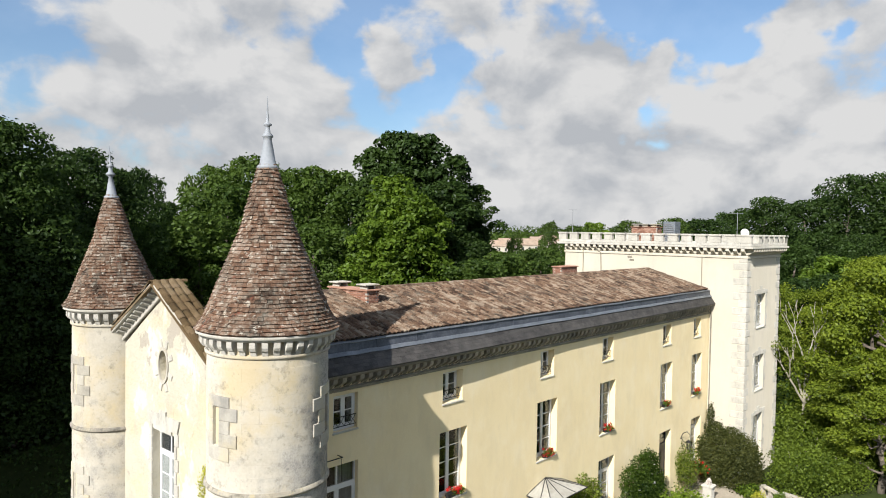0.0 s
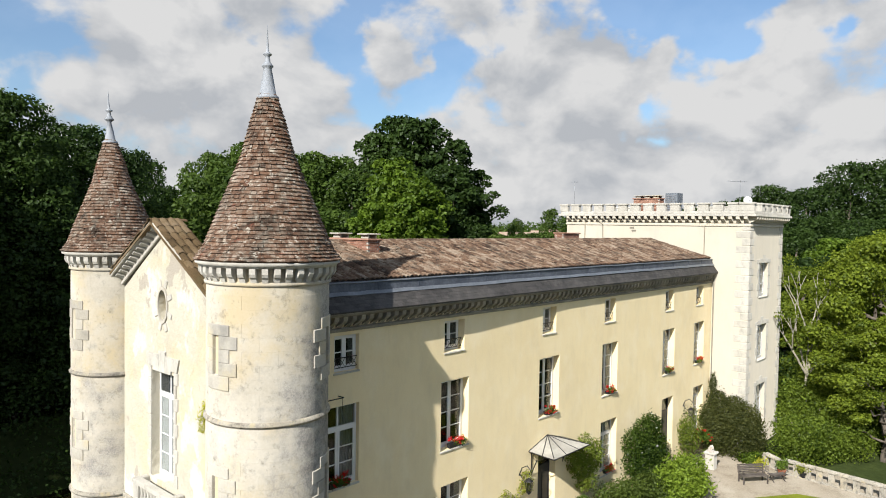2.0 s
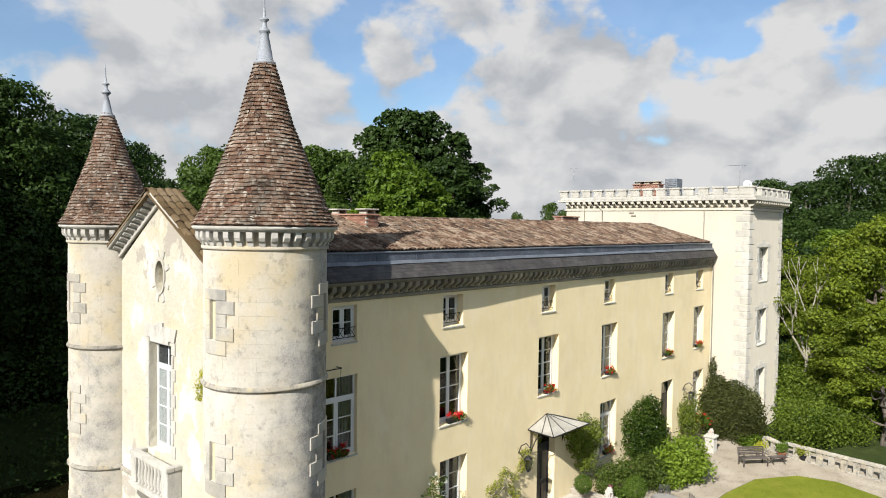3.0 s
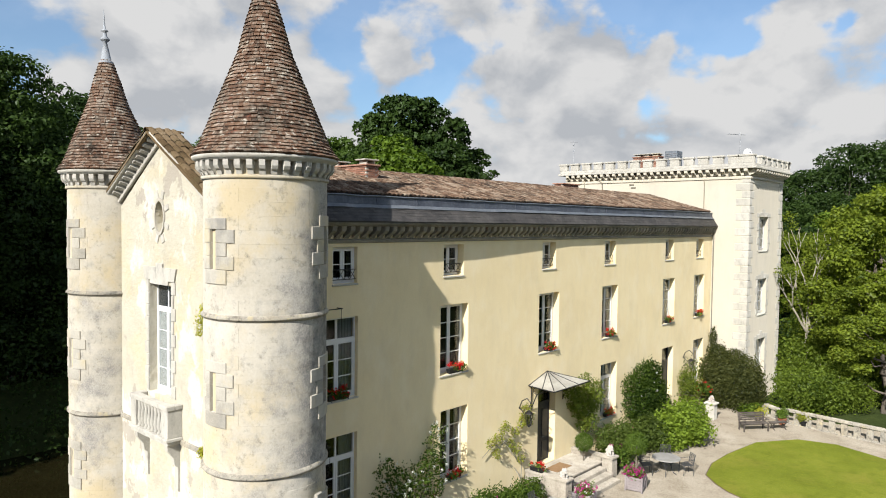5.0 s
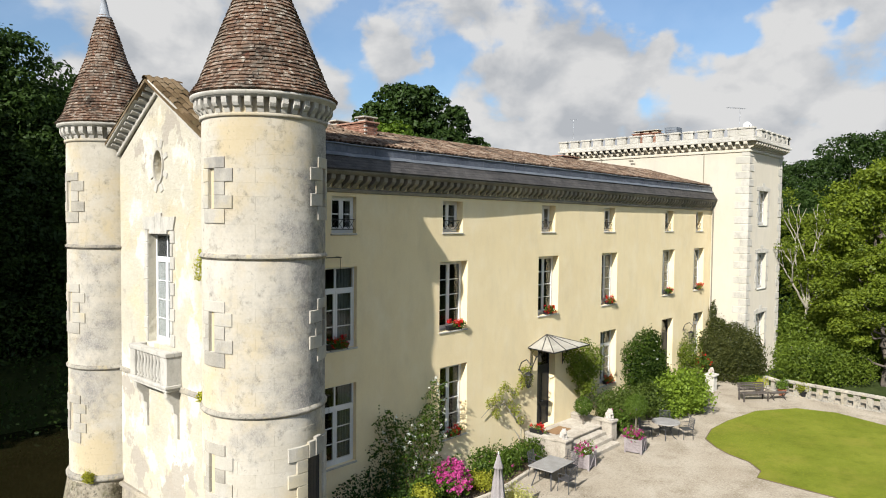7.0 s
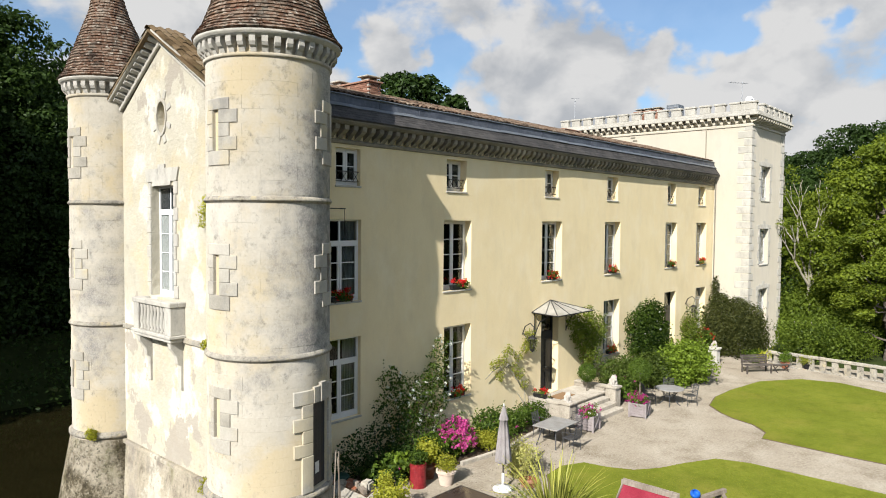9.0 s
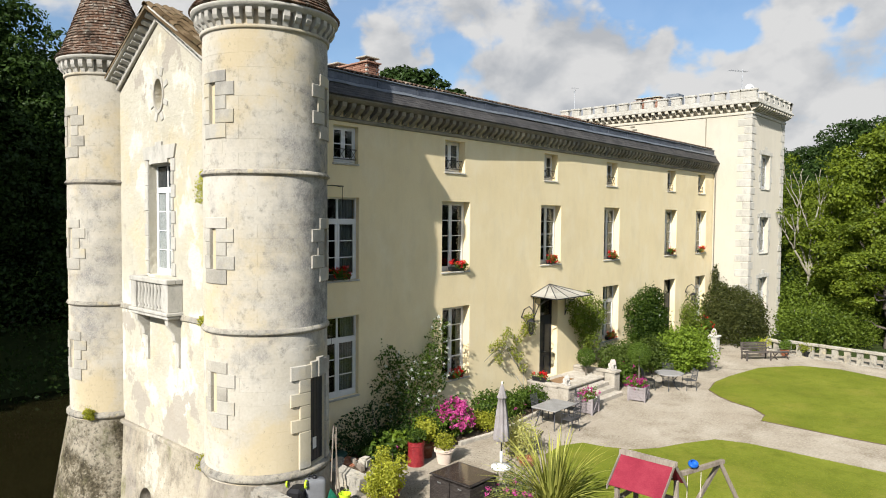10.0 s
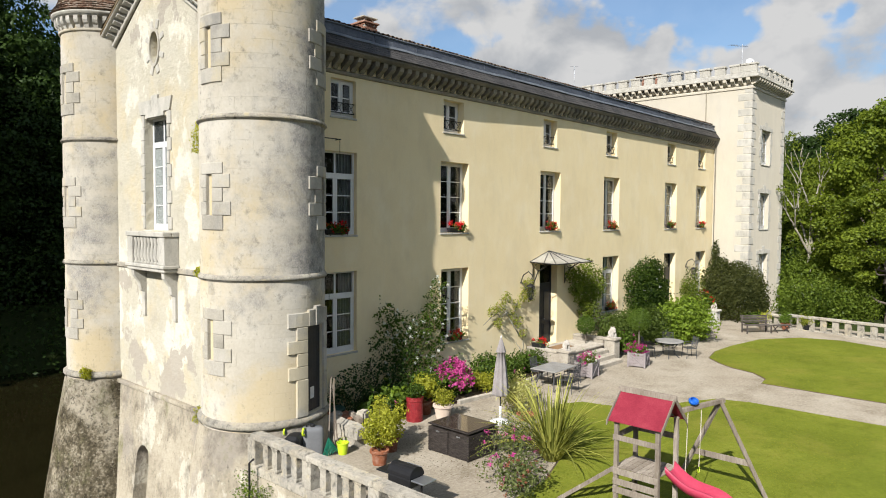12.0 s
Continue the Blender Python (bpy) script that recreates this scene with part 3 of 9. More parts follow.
def leaf_mats(rng, centres, normals, size, wild=0.8):
    """Matrices for leaves at centres that face roughly along normals."""
    n = len(centres)
    z = normals + wild * rng.normal(size=(n, 3))
    z /= np.linalg.norm(z, axis=1)[:, None] + 1e-9
    a = rng.normal(size=(n, 3))
    x = np.cross(a, z)
    x /= np.linalg.norm(x, axis=1)[:, None] + 1e-9
    y = np.cross(z, x)
    s = size * rng.uniform(0.6, 1.35, n)
    m = np.zeros((n, 4, 4))
    m[:, :3, 0], m[:, :3, 1], m[:, :3, 2], m[:, :3, 3], m[:, 3, 3] = x * s[:, None], y * s[:, None], z * s[:, None], centres, 1
    return m


def lobes_leaves(rng, lobes, count, size, shell=0.55, wild=0.8, tops=0.0):
    """Leaves on and in round lobes (x, y, z, rx, ry, rz), shared out by their surfaces; tops: the share kept to the upper side."""
    lobes = np.asarray(lobes, float)
    area = lobes[:, 3] * lobes[:, 5] + lobes[:, 3] * lobes[:, 4]
    pick = rng.choice(len(lobes), count, p=area / area.sum())
    d = rng.normal(size=(count, 3))
    d /= np.linalg.norm(d, axis=1)[:, None]
    d[:, 2] = np.where(rng.uniform(size=count) < tops, np.abs(d[:, 2]), d[:, 2])
    rad = shell + (1.06 - shell) * rng.uniform(0, 1, count) ** 0.5
    c = lobes[pick, :3] + d * lobes[pick, 3:] * rad[:, None]
    c += rng.normal(size=(count, 3)) * lobes[pick, 3:] * 0.09
    return leaf_mats(rng, c, d + np.array((0, 0, 0.35)), size, wild)

# ---------------------------------------------------------------- ground, water, lawns
rng = np.random.default_rng(7)
WATER_Z = -3.6
TERRACE_X = 1.45                                    # edge of the terrace over the moat


def sheet(name, outline, z, mat, label, category, thick=0.0):
    bm = bmesh.new()
    if thick:
        prism(bm, outline, z - thick, z)
    else:
        bm.faces.new([bm.verts.new((x, y, z)) for x, y in outline])
    return solo(name, bm, mat, label, category, kind="structure")


def make_ground():
    # one sheet to the horizon, with the moat's basin sunk into it west of the terrace
    xs = [-2500, -600, -150, -60, -34, -30, -26, -12, -6, 2.6, 2.61, 12, 18, 21, 24, 34, 60, 150, 600, 2500]
    ys = [-2500, -600, -150, -60, -30, 0, 10, 10.6, 10.61, 22, 29, 32, 35, 38, 44, 50, 60, 80, 150, 600, 2500]

    def height(x, y):
        bank = 1.0 if x >= 2.61 and y <= 10.6 else max(0.0, min(1.0, (-x - 26) / 6), min(1.0, (y - 29) / 6), min(1.0, (x - 18) / 6))
        far = max(0.0, math.hypot(x, y) - 120)
        return -4.6 + bank * 4.5 - min(far * 0.01, 3.0) * (1 if bank > 0.5 else 0)

    bm = bmesh.new()
    grid = [[bm.verts.new((x, y, height(x, y))) for y in ys] for x in xs]
    for i in range(len(xs) - 1):
        for j in range(len(ys) - 1):
            bm.faces.new((grid[i][j], grid[i + 1][j], grid[i + 1][j + 1], grid[i][j + 1]))
    solo("ground", bm, FIELD, "rough green grassland reaching to the wooded horizon", "ground", kind="structure")
    sheet("water", [(-33, -70), (2.62, -70), (2.62, 10.605), (24, 10.605), (24, 36), (-33, 36)], WATER_Z, WATER, "dark still moat water below the castle walls", "water")
    sheet("gravel_court", [(TERRACE_X + 0.35, -40), (36, -40), (34.6, 0.2), (TERRACE_X + 0.35, 0.2)], 0.0, GRAVEL, "pale sandy gravel court in front of the castle", "gravel", 0.5)
    # lawns, slightly proud of the gravel
    right = [(22.0, -4.85), (23.6, -4.5), (25.4, -4.55), (28.2, -4.95), (30.2, -6.3), (30.7, -8.0), (29.9, -10.2), (28.5, -16), (27, -30), (19.6, -30), (18.9, -14), (18.75, -11), (18.8, -8.0), (19.6, -7.9), (20.35, -7.2), (20.7, -6.3), (21.2, -5.6)]
    front = [(10.2, -4.3), (11.2, -4.2), (11.95, -4.55), (12.1, -5.3), (12.45, -6.05), (13.2, -6.6), (14.2, -7.0), (15.35, -7.6), (15.7, -8.6), (15.75, -12), (16.2, -30), (3.2, -30), (3.2, -7.6), (5.6, -7.4), (7.0, -6.9), (8.6, -5.6)]
    for name, outline in (("lawn", right), ("lawn", front)):
        bm = bmesh.new()
        prism(bm, outline, -0.06, 0.035)
        solo(name, bm, LAWN, "neatly mown green lawn with a cut edge", "lawn", kind="structure")
        bm = bmesh.new()
        n = len(outline)
        rim = []
        for k, (x, y) in enumerate(outline):
            (xp, yp), (xn, yn) = outline[k - 1], outline[(k + 1) % n]
            nx, ny = -(yn - yp), xn - xp
            q = 0.055 / math.hypot(nx, ny)
            rim.append((x + nx * q, y + ny * q))
        prism(bm, rim, -0.05, 0.012)
        solo("lawn_edge", bm, EARTH, "thin dark cut earth edge round the lawn", "edging", kind="structure")
    # blades along the lawns' surfaces
    blades = []
    for outline, y_lo in ((right, -14), (front, -12.5)):
        pts = np.c_[rng.uniform(3, 31, 60000), rng.uniform(y_lo, -4, 60000)]
        inside = np.zeros(len(pts), bool)
        for (x0, y0), (x1, y1) in zip(outline, outline[1:] + outline[:1]):
            cross = (y0 > pts[:, 1]) != (y1 > pts[:, 1])
            inside ^= cross & (pts[:, 0] < (x1 - x0) * (pts[:, 1] - y0) / (y1 - y0 + 1e-12) + x0)
        pts = pts[inside]
        blades.append(np.c_[pts, np.full(len(pts), 0.04)])
    c = np.concatenate(blades)
    nrm = np.tile((0.0, 0.0, 1.0), (len(c), 1))
    me = many("grass_tufts", LEAF_QUAD, [(0, 1, 2, 3)], leaf_mats(rng, c, nrm, 0.035, 0.10))
    ob = link_mesh("grass_tufts", me, LEAF_LAWN)
    tagged(ob, "short green grass tufts on the lawns", "grass", kind="stuff")


LITTER = material("dry brown leaf litter", [(0.05, 0.036, 0.022), (0.10, 0.072, 0.042), (0.19, 0.145, 0.085)], 0.95, 3, 30, 0.1, per_island=0.9, spread=0.5)


def leaf_litter():
    """Dry leaves and crumbs of soil on the gravel by the beds and the balustrade."""
    rng = np.random.default_rng(64)
    c = []
    while len(c) < 1900:
        x, y = rng.uniform(4.2, 13.5), rng.uniform(-9.5, -2.6)
        near = min(abs(y + 2.9), abs(x - 4.6), math.hypot(x - 6.0, y + 6.4) * 0.6)
        if rng.random() < math.exp(-near * 1.1) + 0.06:
            c.append((x, y, 0.014))
    c = np.array(c)
    nrm = np.tile((0.0, 0.0, 1.0), (len(c), 1))
    me = many("leaf_litter", LEAF_QUAD, [(0, 1, 2, 3)], leaf_mats(rng, c, nrm, 0.034, 0.25))
    tagged(link_mesh("leaf_litter", me, LITTER), "dry brown leaves scattered on the gravel patio", "leaf litter", kind="stuff")


leaf_litter()
LEAF_LAWN = leaf_material("lawn grass", (0.12, 0.148, 0.013), (0.20, 0.213, 0.025), 0.1)
make_ground()

# ---------------------------------------------------------------- main building
FACADE = Matrix(((1, 0, 0, 0), (0, 1, 0, 0), (0, 0, 1, 0), (0, 0, 0, 1)))          # u = x, d = y
GABLE_X = 1.845
GABLE_M = Matrix(((0, 1, 0, GABLE_X), (-1, 0, 0, 0), (0, 0, 1, 0), (0, 0, 0, 1)))  # u = -y, d = x
TOWER_Y = -2.15
TOWER_M = Matrix(((1, 0, 0, 0), (0, 1, 0, TOWER_Y), (0, 0, 1, 0), (0, 0, 0, 1)))

X0, X1, DEPTH = 3.6, 34.7, 8.1
ROW1, ROW2, ROW3 = (1.60, 4.20), (5.47, 7.95), (8.98, 10.09)
COLS = [(4.75, 6.22), (10.0, 11.5), (16.06, 17.58), (21.3, 22.8), (27.9, 29.4), (32.1, 33.6)]
COLS3 = [(5.22, 6.18), (10.13, 11.2), (16.24, 17.26), (21.45, 22.5), (28.1, 29.15), (32.3, 33.35)]
DOOR = (16.1, 17.42, 0.66, 4.08)


def bars(bm, m, w, h, rows, columns=1, transom=None, d=0.30):
    """Two casements in an opening w by h, each with glazing bars, and the outer frame; returns the panes."""
    f, s, t = 0.055, 0.075, 0.03
    box(bm, 0, f, d, d + 0.07, 0, h, m), box(bm, w - f, w, d, d + 0.07, 0, h, m)
    box(bm, f, w - f, d, d + 0.07, h - f, h, m), box(bm, f, w - f, d, d + 0.07, 0, f, m)
    top = h - f
    panes = []
    if transom:
        box(bm, f, w - f, d - 0.012, d + 0.07, transom, transom + 0.09, m)
        for k in (0, 1):
            a = f + k * (w - 2 * f) / 2
            b = a + (w - 2 * f) / 2
            panes.append((a + 0.03, b - 0.03, transom + 0.09, top))
        box(bm, w / 2 - 0.03, w / 2 + 0.03, d + 0.004, d + 0.062, transom + 0.09, top, m)
        top = transom
    for k in (0, 1):
        a, b = (f, w / 2 - 0.004) if k == 0 else (w / 2 + 0.004, w - f)
        z0, z1 = f, top
        box(bm, a, a + s, d - 0.01, d + 0.05, z0, z1, m), box(bm, b - s, b, d - 0.01, d + 0.05, z0, z1, m)
        box(bm, a + s, b - s, d - 0.01, d + 0.05, z1 - s, z1, m), box(bm, a + s, b - s, d - 0.01, d + 0.05, z0, z0 + s * 1.6, m)
        za, zb = z0 + s * 1.6, z1 - s
        for r in range(rows):
            p0, p1 = za + (zb - za) * r / rows, za + (zb - za) * (r + 1) / rows
            panes.append((a + s, b - s, p0 + t / 2, p1 - t / 2))
            if r:
                box(bm, a + s, b - s, d, d + 0.04, p0 - t / 2, p0 + t / 2, m)
    return panes


def curtain_mesh(m, u0, u1, z0, z1, d):
    bm = bmesh.new()
    n = 14
    cols = [[bm.verts.new(m @ Vector((u0 + (u1 - u0) * i / n, d + 0.025 * math.sin(i * 2.1), z))) for z in (z0, z1)] for i in range(n + 1)]
    for a, b in zip(cols, cols[1:]):
        bm.faces.new((a[0], b[0], b[1], a[1]))
    bmesh.ops.solidify(bm, geom=bm.faces[:], thickness=0.004)
    return bm


def window(parent, m, w, h, rows, label, transom=None, drapes=((0.0, 0.2), (0.8, 1.0)), sill=WHITE_STONE, d=0.30, guard=False, sill_out=0.035, fill=None):
    bm = bmesh.new()
    panes = bars(bm, m, w, h, rows, transom=transom, d=d)
    frame_ob = part("window", bm, WHITE_PAINT, parent, label)
    for a, b, z0, z1 in panes:
        bm = bmesh.new()
        box(bm, a, b, d + 0.016, d + 0.022, z0, z1, m)
        pane = part("pane", bm, GLASS, frame_ob)
        pane.visible_shadow = False
    if sill is not None:
        bm = bmesh.new()
        soft_box(bm, -0.03, w + 0.03, -sill_out, d + 0.03, -0.065, -0.004, 0.012, m)
        part("sill", bm, sill, frame_ob)
    for a, b in drapes:
        part("curtain", curtain_mesh(m, a * w + 0.05, b * w - 0.05 if b == 1 else b * w, 0.05, h - 0.06, d + 0.11), CURTAIN, frame_ob, "white curtain behind the panes")
    if guard:
        ends = [((0.02, 0.12), (w - 0.02, 0.12), 0.014), ((0.02, 0.42), (w - 0.02, 0.42), 0.014)]
        for k in range(4):
            a, b = 0.02 + (w - 0.04) * k / 4, 0.02 + (w - 0.04) * (k + 1) / 4
            ends += [((a, 0.12), (b, 0.42), 0.008), ((b, 0.12), (a, 0.42), 0.008)]
        for p, q, rr in ends:
            bm = bmesh.new()
            tube(bm, [m @ Vector((p[0], d * 0.45, p[1])), m @ Vector((q[0], d * 0.45, q[1]))], rr, 6)
            part("guard_bar", bm, IRON, frame_ob)
    return frame_ob


def shift(m, u, z):
    return m @ Matrix.Translation((u, 0, z))


def eave_out(x):
    """How far the cornice stands out along the facade: fully at its west end, less towards the square tower."""
    return 1.0 if x < 10 else 1.0 - 0.30 * (x - 10) / 7 if x < 17 else 0.70 - 0.06 * (x - 17) / 18


def make_main_building():
    root = thing("castle_main_wing", "long cream-rendered castle wing with tiled roof and slate mansard edge", "castle")
    ops = [(a, b, *ROW2) for a, b in COLS] + [(a, b, *ROW3) for a, b in COLS3]
    ops += [(COLS[0][0], COLS[0][1], 1.9, 4.36), (COLS[1][0] + 0.06, COLS[1][1] + 0.03, *ROW1), DOOR, (21.3, 22.85, *ROW1), (27.95, 29.4, 0.66, 4.12), (32.2, 33.7, 0.9, 4.08)]
    bm = bmesh.new()
    wall_mesh(bm, FACADE, X0, X1 - 0.002, -0.3, 10.72, ops, 0.42)
    part("facade_wall", bm, RENDER, root, "cream lime render with soft stains")
    bm = bmesh.new()
    box(bm, X0, X1 - 0.002, DEPTH - 0.4, DEPTH, -0.3, 11.6)
    box(bm, X0, X0 + 0.4, 0.43, DEPTH - 0.403, -0.3, 11.6)
    part("back_wall", bm, RENDER, root)
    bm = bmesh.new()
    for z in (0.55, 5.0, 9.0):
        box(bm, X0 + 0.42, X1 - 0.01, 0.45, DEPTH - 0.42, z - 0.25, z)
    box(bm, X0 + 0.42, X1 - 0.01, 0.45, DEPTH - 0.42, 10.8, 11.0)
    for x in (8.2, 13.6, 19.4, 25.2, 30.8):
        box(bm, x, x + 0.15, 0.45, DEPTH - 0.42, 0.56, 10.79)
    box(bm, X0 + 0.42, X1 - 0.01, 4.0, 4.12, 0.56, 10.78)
    part("inner_floors", bm, ROOM, root, "rooms behind the windows, their dimness put in the colour")
    # windows
    for i, (a, b) in enumerate(COLS):
        dr = [((0.55, 0.95),), ((0.86, 1.0),), ((0.84, 1.0),), ((0.62, 1.0),), ((0.0, 1.0),), ((0.0, 1.0),)][i]
        window(root, shift(FACADE, a, ROW2[0]), b - a, ROW2[1] - ROW2[0], 4 if i else 3, "tall white casement window with glazing bars", transom=1.75 if i == 0 else None, drapes=dr, d=0.30 if i else 0.14)
    for i, (a, b) in enumerate(COLS3):
        window(root, shift(FACADE, a, ROW3[0]), b - a, ROW3[1] - ROW3[0], 2, "small white attic window with iron guard", drapes=((0.7, 1.0),) if i != 4 else ((0.0, 1.0),), guard=True, d=0.30 if i else 0.15)
    window(root, shift(FACADE, COLS[0][0], 1.9), COLS[0][1] - COLS[0][0], 2.46, 3, "tall white casement window with a transom", transom=1.72, drapes=((0.6, 1.0), (0.1, 0.3)), d=0.14)
    window(root, shift(FACADE, COLS[1][0] + 0.06, ROW1[0]), 1.47, 2.6, 4, "tall white casement window with glazing bars", drapes=((0.75, 1.0),))
    window(root, shift(FACADE, 21.3, ROW1[0]), 1.55, 2.6, 3, "tall white casement window with a transom", transom=1.85, drapes=((0.0, 0.5), (0.5, 1.0)))
    window(root, shift(FACADE, 32.2, 0.9), 1.5, 3.18, 4, "tall white casement window with closed curtains", transom=2.5, drapes=((0.0, 1.0),))
    # entrance door and the second door
    for (a, b, z0, z1), name in ((DOOR, "front_door"), ((27.95, 29.4, 0.66, 4.12), "garden_door")):
        m, w, h = shift(FACADE, a, z0), b - a, z1 - z0
        bm = bmesh.new()
        for u0, u1 in ((0.0, 0.07), (w - 0.07, w)):
            box(bm, u0, u1, 0.30, 0.38, 0, h, m)
        box(bm, 0.07, w - 0.07, 0.30, 0.38, h - 0.07, h, m)
        box(bm, 0.07, w - 0.07, 0.29, 0.38, h - 0.95, h - 0.83, m)
        for k in (0, 1):
            u0, u1 = (0.07, w / 2 - 0.005) if k == 0 else (w / 2 + 0.005, w - 0.07)
            box(bm, u0, u1, 0.325, 0.37, 0, h - 0.95, m)
            for p0, p1 in ((0.12, 0.85), (1.0, 2.25)):
                soft_box(bm, u0 + 0.1, u1 - 0.1, 0.30, 0.326, p0, p1, 0.012, m)
        door = part(name, bm, DOOR_PAINT, root, "tall black panelled double door with transom light")
        bm = bmesh.new()
        box(bm, 0.07, w - 0.07, 0.345, 0.352, h - 0.83, h - 0.07, m)
        part("pane", bm, GLASS, door).visible_shadow = False
        bm = bmesh.new()
        tube(bm, [m @ Vector((w / 2 + 0.05, 0.26, 1.05)), m @ Vector((w / 2 + 0.16, 0.26, 1.05))], 0.014, 6)
        tube(bm, [m @ Vector((w / 2 + 0.06, 0.26, 1.05)), m @ Vector((w / 2 + 0.06, 0.33, 1.05))], 0.010, 6)
        part("door_handle", bm, ZINC, door, "small metal door handle")
    # cornice
    bm = bmesh.new()
    prof = [(0.0, 10.20), (-0.06, 10.22), (-0.08, 10.30), (0.0, 10.335)]
    pts = [[bm.verts.new((x, y - 0.003, z)) for y, z in prof] for x in (4.1, X1 - 0.02)]
    for k in range(len(prof) - 1):
        bm.faces.new((pts[0][k], pts[0][k + 1], pts[1][k + 1], pts[1][k]))
    part("string_moulding", bm, CORNICE, root)
    bm = bmesh.new()
    prof = [(-0.003, 10.72), (-0.42, 10.72), (-0.47, 10.76), (-0.52, 10.80), (-0.52, 10.87), (-0.003, 10.88)]
    pts = [[bm.verts.new((x, y * eave_out(x), z)) for y, z in prof] for x in (4.05, 10.0, 17.0, X1 - 0.02)]
    for p, q in zip(pts, pts[1:]):
        for k in range(len(prof) - 1):
            bm.faces.new((p[k], p[k + 1], q[k + 1], q[k]))
    bm.faces.new(pts[-1])
    part("cornice_slab", bm, CORNICE, root, "grey weathered stone cornice")
    # corbels: an S-shaped side drawn across
    side = [(0.0, 0.0), (-0.06, 0.0), (-0.16, 0.10), (-0.27, 0.15), (-0.38, 0.24), (-0.40, 0.37), (0.0, 0.37)]
    tv = [(x, y, z) for x in (-0.085, 0.085) for y, z in side]
    n = len(side)
    tf = [(k, k + 1, n + k + 1, n + k) for k in range(n - 1)] + [(0, 6, 5, 4), (0, 4, 3, 2), (0, 2, 1, 1)][:2] + [(n, n + 4, n + 5, n + 6), (n, n + 2, n + 3, n + 4)]
    mats = [np.array(pose(4.3 + 0.345 * k, -0.003, 10.345) @ Matrix.Diagonal((1, eave_out(4.3 + 0.345 * k), 1, 1))) for k in range(88)]
    pieces("corbel", "corbels", tv, tf, mats, (6, 0, 10), CORNICE, root)
    # slate mansard edge in courses
    y0, z0, y1, z1 = -0.53, 10.885, -0.02, 11.34
    bm = bmesh.new()
    pts = [[bm.verts.new((x, y, z)) for y, z in ((y0 * eave_out(x), z0 - 0.05), (y0 * eave_out(x), z0 - 0.005), (y1, z1 - 0.005), (y1, z1 - 0.05))] for x in (4.0, 10.0, 17.0, X1 - 0.01)]
    for p, q in zip(pts, pts[1:]):
        for k in range(4):
            bm.faces.new((p[k], p[(k + 1) % 4], q[(k + 1) % 4], q[k]))
    bm.faces.new(pts[0]), bm.faces.new(pts[-1][::-1])
    bmesh.ops.recalc_face_normals(bm, faces=bm.faces[:])
    part("mansard_deck", bm, SLATE, root)
    sv = [(-0.1, 0, 0.0), (0.1, 0, 0.0), (0.1, 0.22, -0.004), (-0.1, 0.22, -0.004), (-0.1, 0, 0.014), (0.1, 0, 0.014), (0.1, 0.22, 0.002), (-0.1, 0.22, 0.002)]
    sf = [(4, 5, 6, 7), (0, 1, 5, 4), (1, 2, 6, 5), (3, 0, 4, 7)]
    mats = []
    for r in range(5):
        for k in range(152):
            x = 4.05 + 0.2 * k + (0.1 if r % 2 else 0)
            if x < X1 - 0.12:
                ye = y0 * eave_out(x)
                mats.append(np.array(Matrix.Translation((x, ye, z0)) @ Matrix.Rotation(math.atan2(z1 - z0, y1 - ye), 4, "X") @ Matrix.Translation((0, 0.135 * r - 0.03, 0.006 + 0.002 * random.random())) @ Matrix.Diagonal((0.998, 1, 0.7, 1))))
    pieces("slate", "slate_cover", sv, sf, mats, (5, 0, 11), SLATE, root)
    # pale flashing on the slates' top edge, dark lead fascia above it, zinc lip under the tiles
    def strip(prof, name, mat, label=""):
        bm = bmesh.new()
        pts = []
        for k in range(60):
            dy, dz = random.uniform(-0.012, 0.012), random.uniform(-0.012, 0.012)
            pts.append([bm.verts.new((4.0 + (X1 - 4.01) * k / 59, y + dy, z + dz)) for y, z in prof])
        for p, q in zip(pts, pts[1:]):
            for k in range(len(prof)):
                j = (k + 1) % len(prof)
                bm.faces.new((p[k], p[j], q[j], q[k]))
        bm.faces.new(pts[0][::-1]), bm.faces.new(pts[-1])
        bmesh.ops.recalc_face_normals(bm, faces=bm.faces[:])
        return part(name, bm, mat, root, label)

    strip([(-0.12, 11.285), (-0.13, 11.30), (-0.03, 11.40), (0.0, 11.40), (0.0, 11.36)], "flashing", ZINC, "pale lead flashing strip")
    fascia = strip([(-0.015, 11.38), (0.035, 11.655), (0.10, 11.655), (0.10, 11.38)], "fascia", LEAD_DARK, "dark blue-grey lead fascia below the tiles")
    strip([(0.005, 11.645), (-0.02, 11.665), (-0.01, 11.69), (0.2, 11.70), (0.2, 11.66)], "gutter_lip", ZINC, "pale zinc gutter lip")
    for k in range(16):
        bm = bmesh.new()
        x = 5.0 + 1.85 * k + random.uniform(-0.2, 0.2)
        v = box(bm, x, x + 0.035, -0.03, 0.03, 11.40, 11.645)
        for q in v[4:]:
            q.co.y += 0.045
        part("fascia_seam", bm, LEAD_DARK, fascia)
    # tiled roof
    ya, za, yr, zr = 0.18, 11.72, 4.05, 12.78
    sl, ang = math.hypot(yr - ya, zr - za), math.atan2(zr - za, yr - ya)
    bm = bmesh.new()
    for p in (((ya, za), (yr, zr)), ((yr, zr), (2 * yr - ya, za))):
        (a, b), (c, d) = p
        v = [bm.verts.new(q) for q in ((X0 + 0.3, a, b), (X1 - 0.01, a, b), (X1 - 0.01, c, d), (X0 + 0.3, c, d), (X0 + 0.3, a, b - 0.12), (X1 - 0.01, a, b - 0.12), (X1 - 0.01, c, d - 0.12), (X0 + 0.3, c, d - 0.12))]
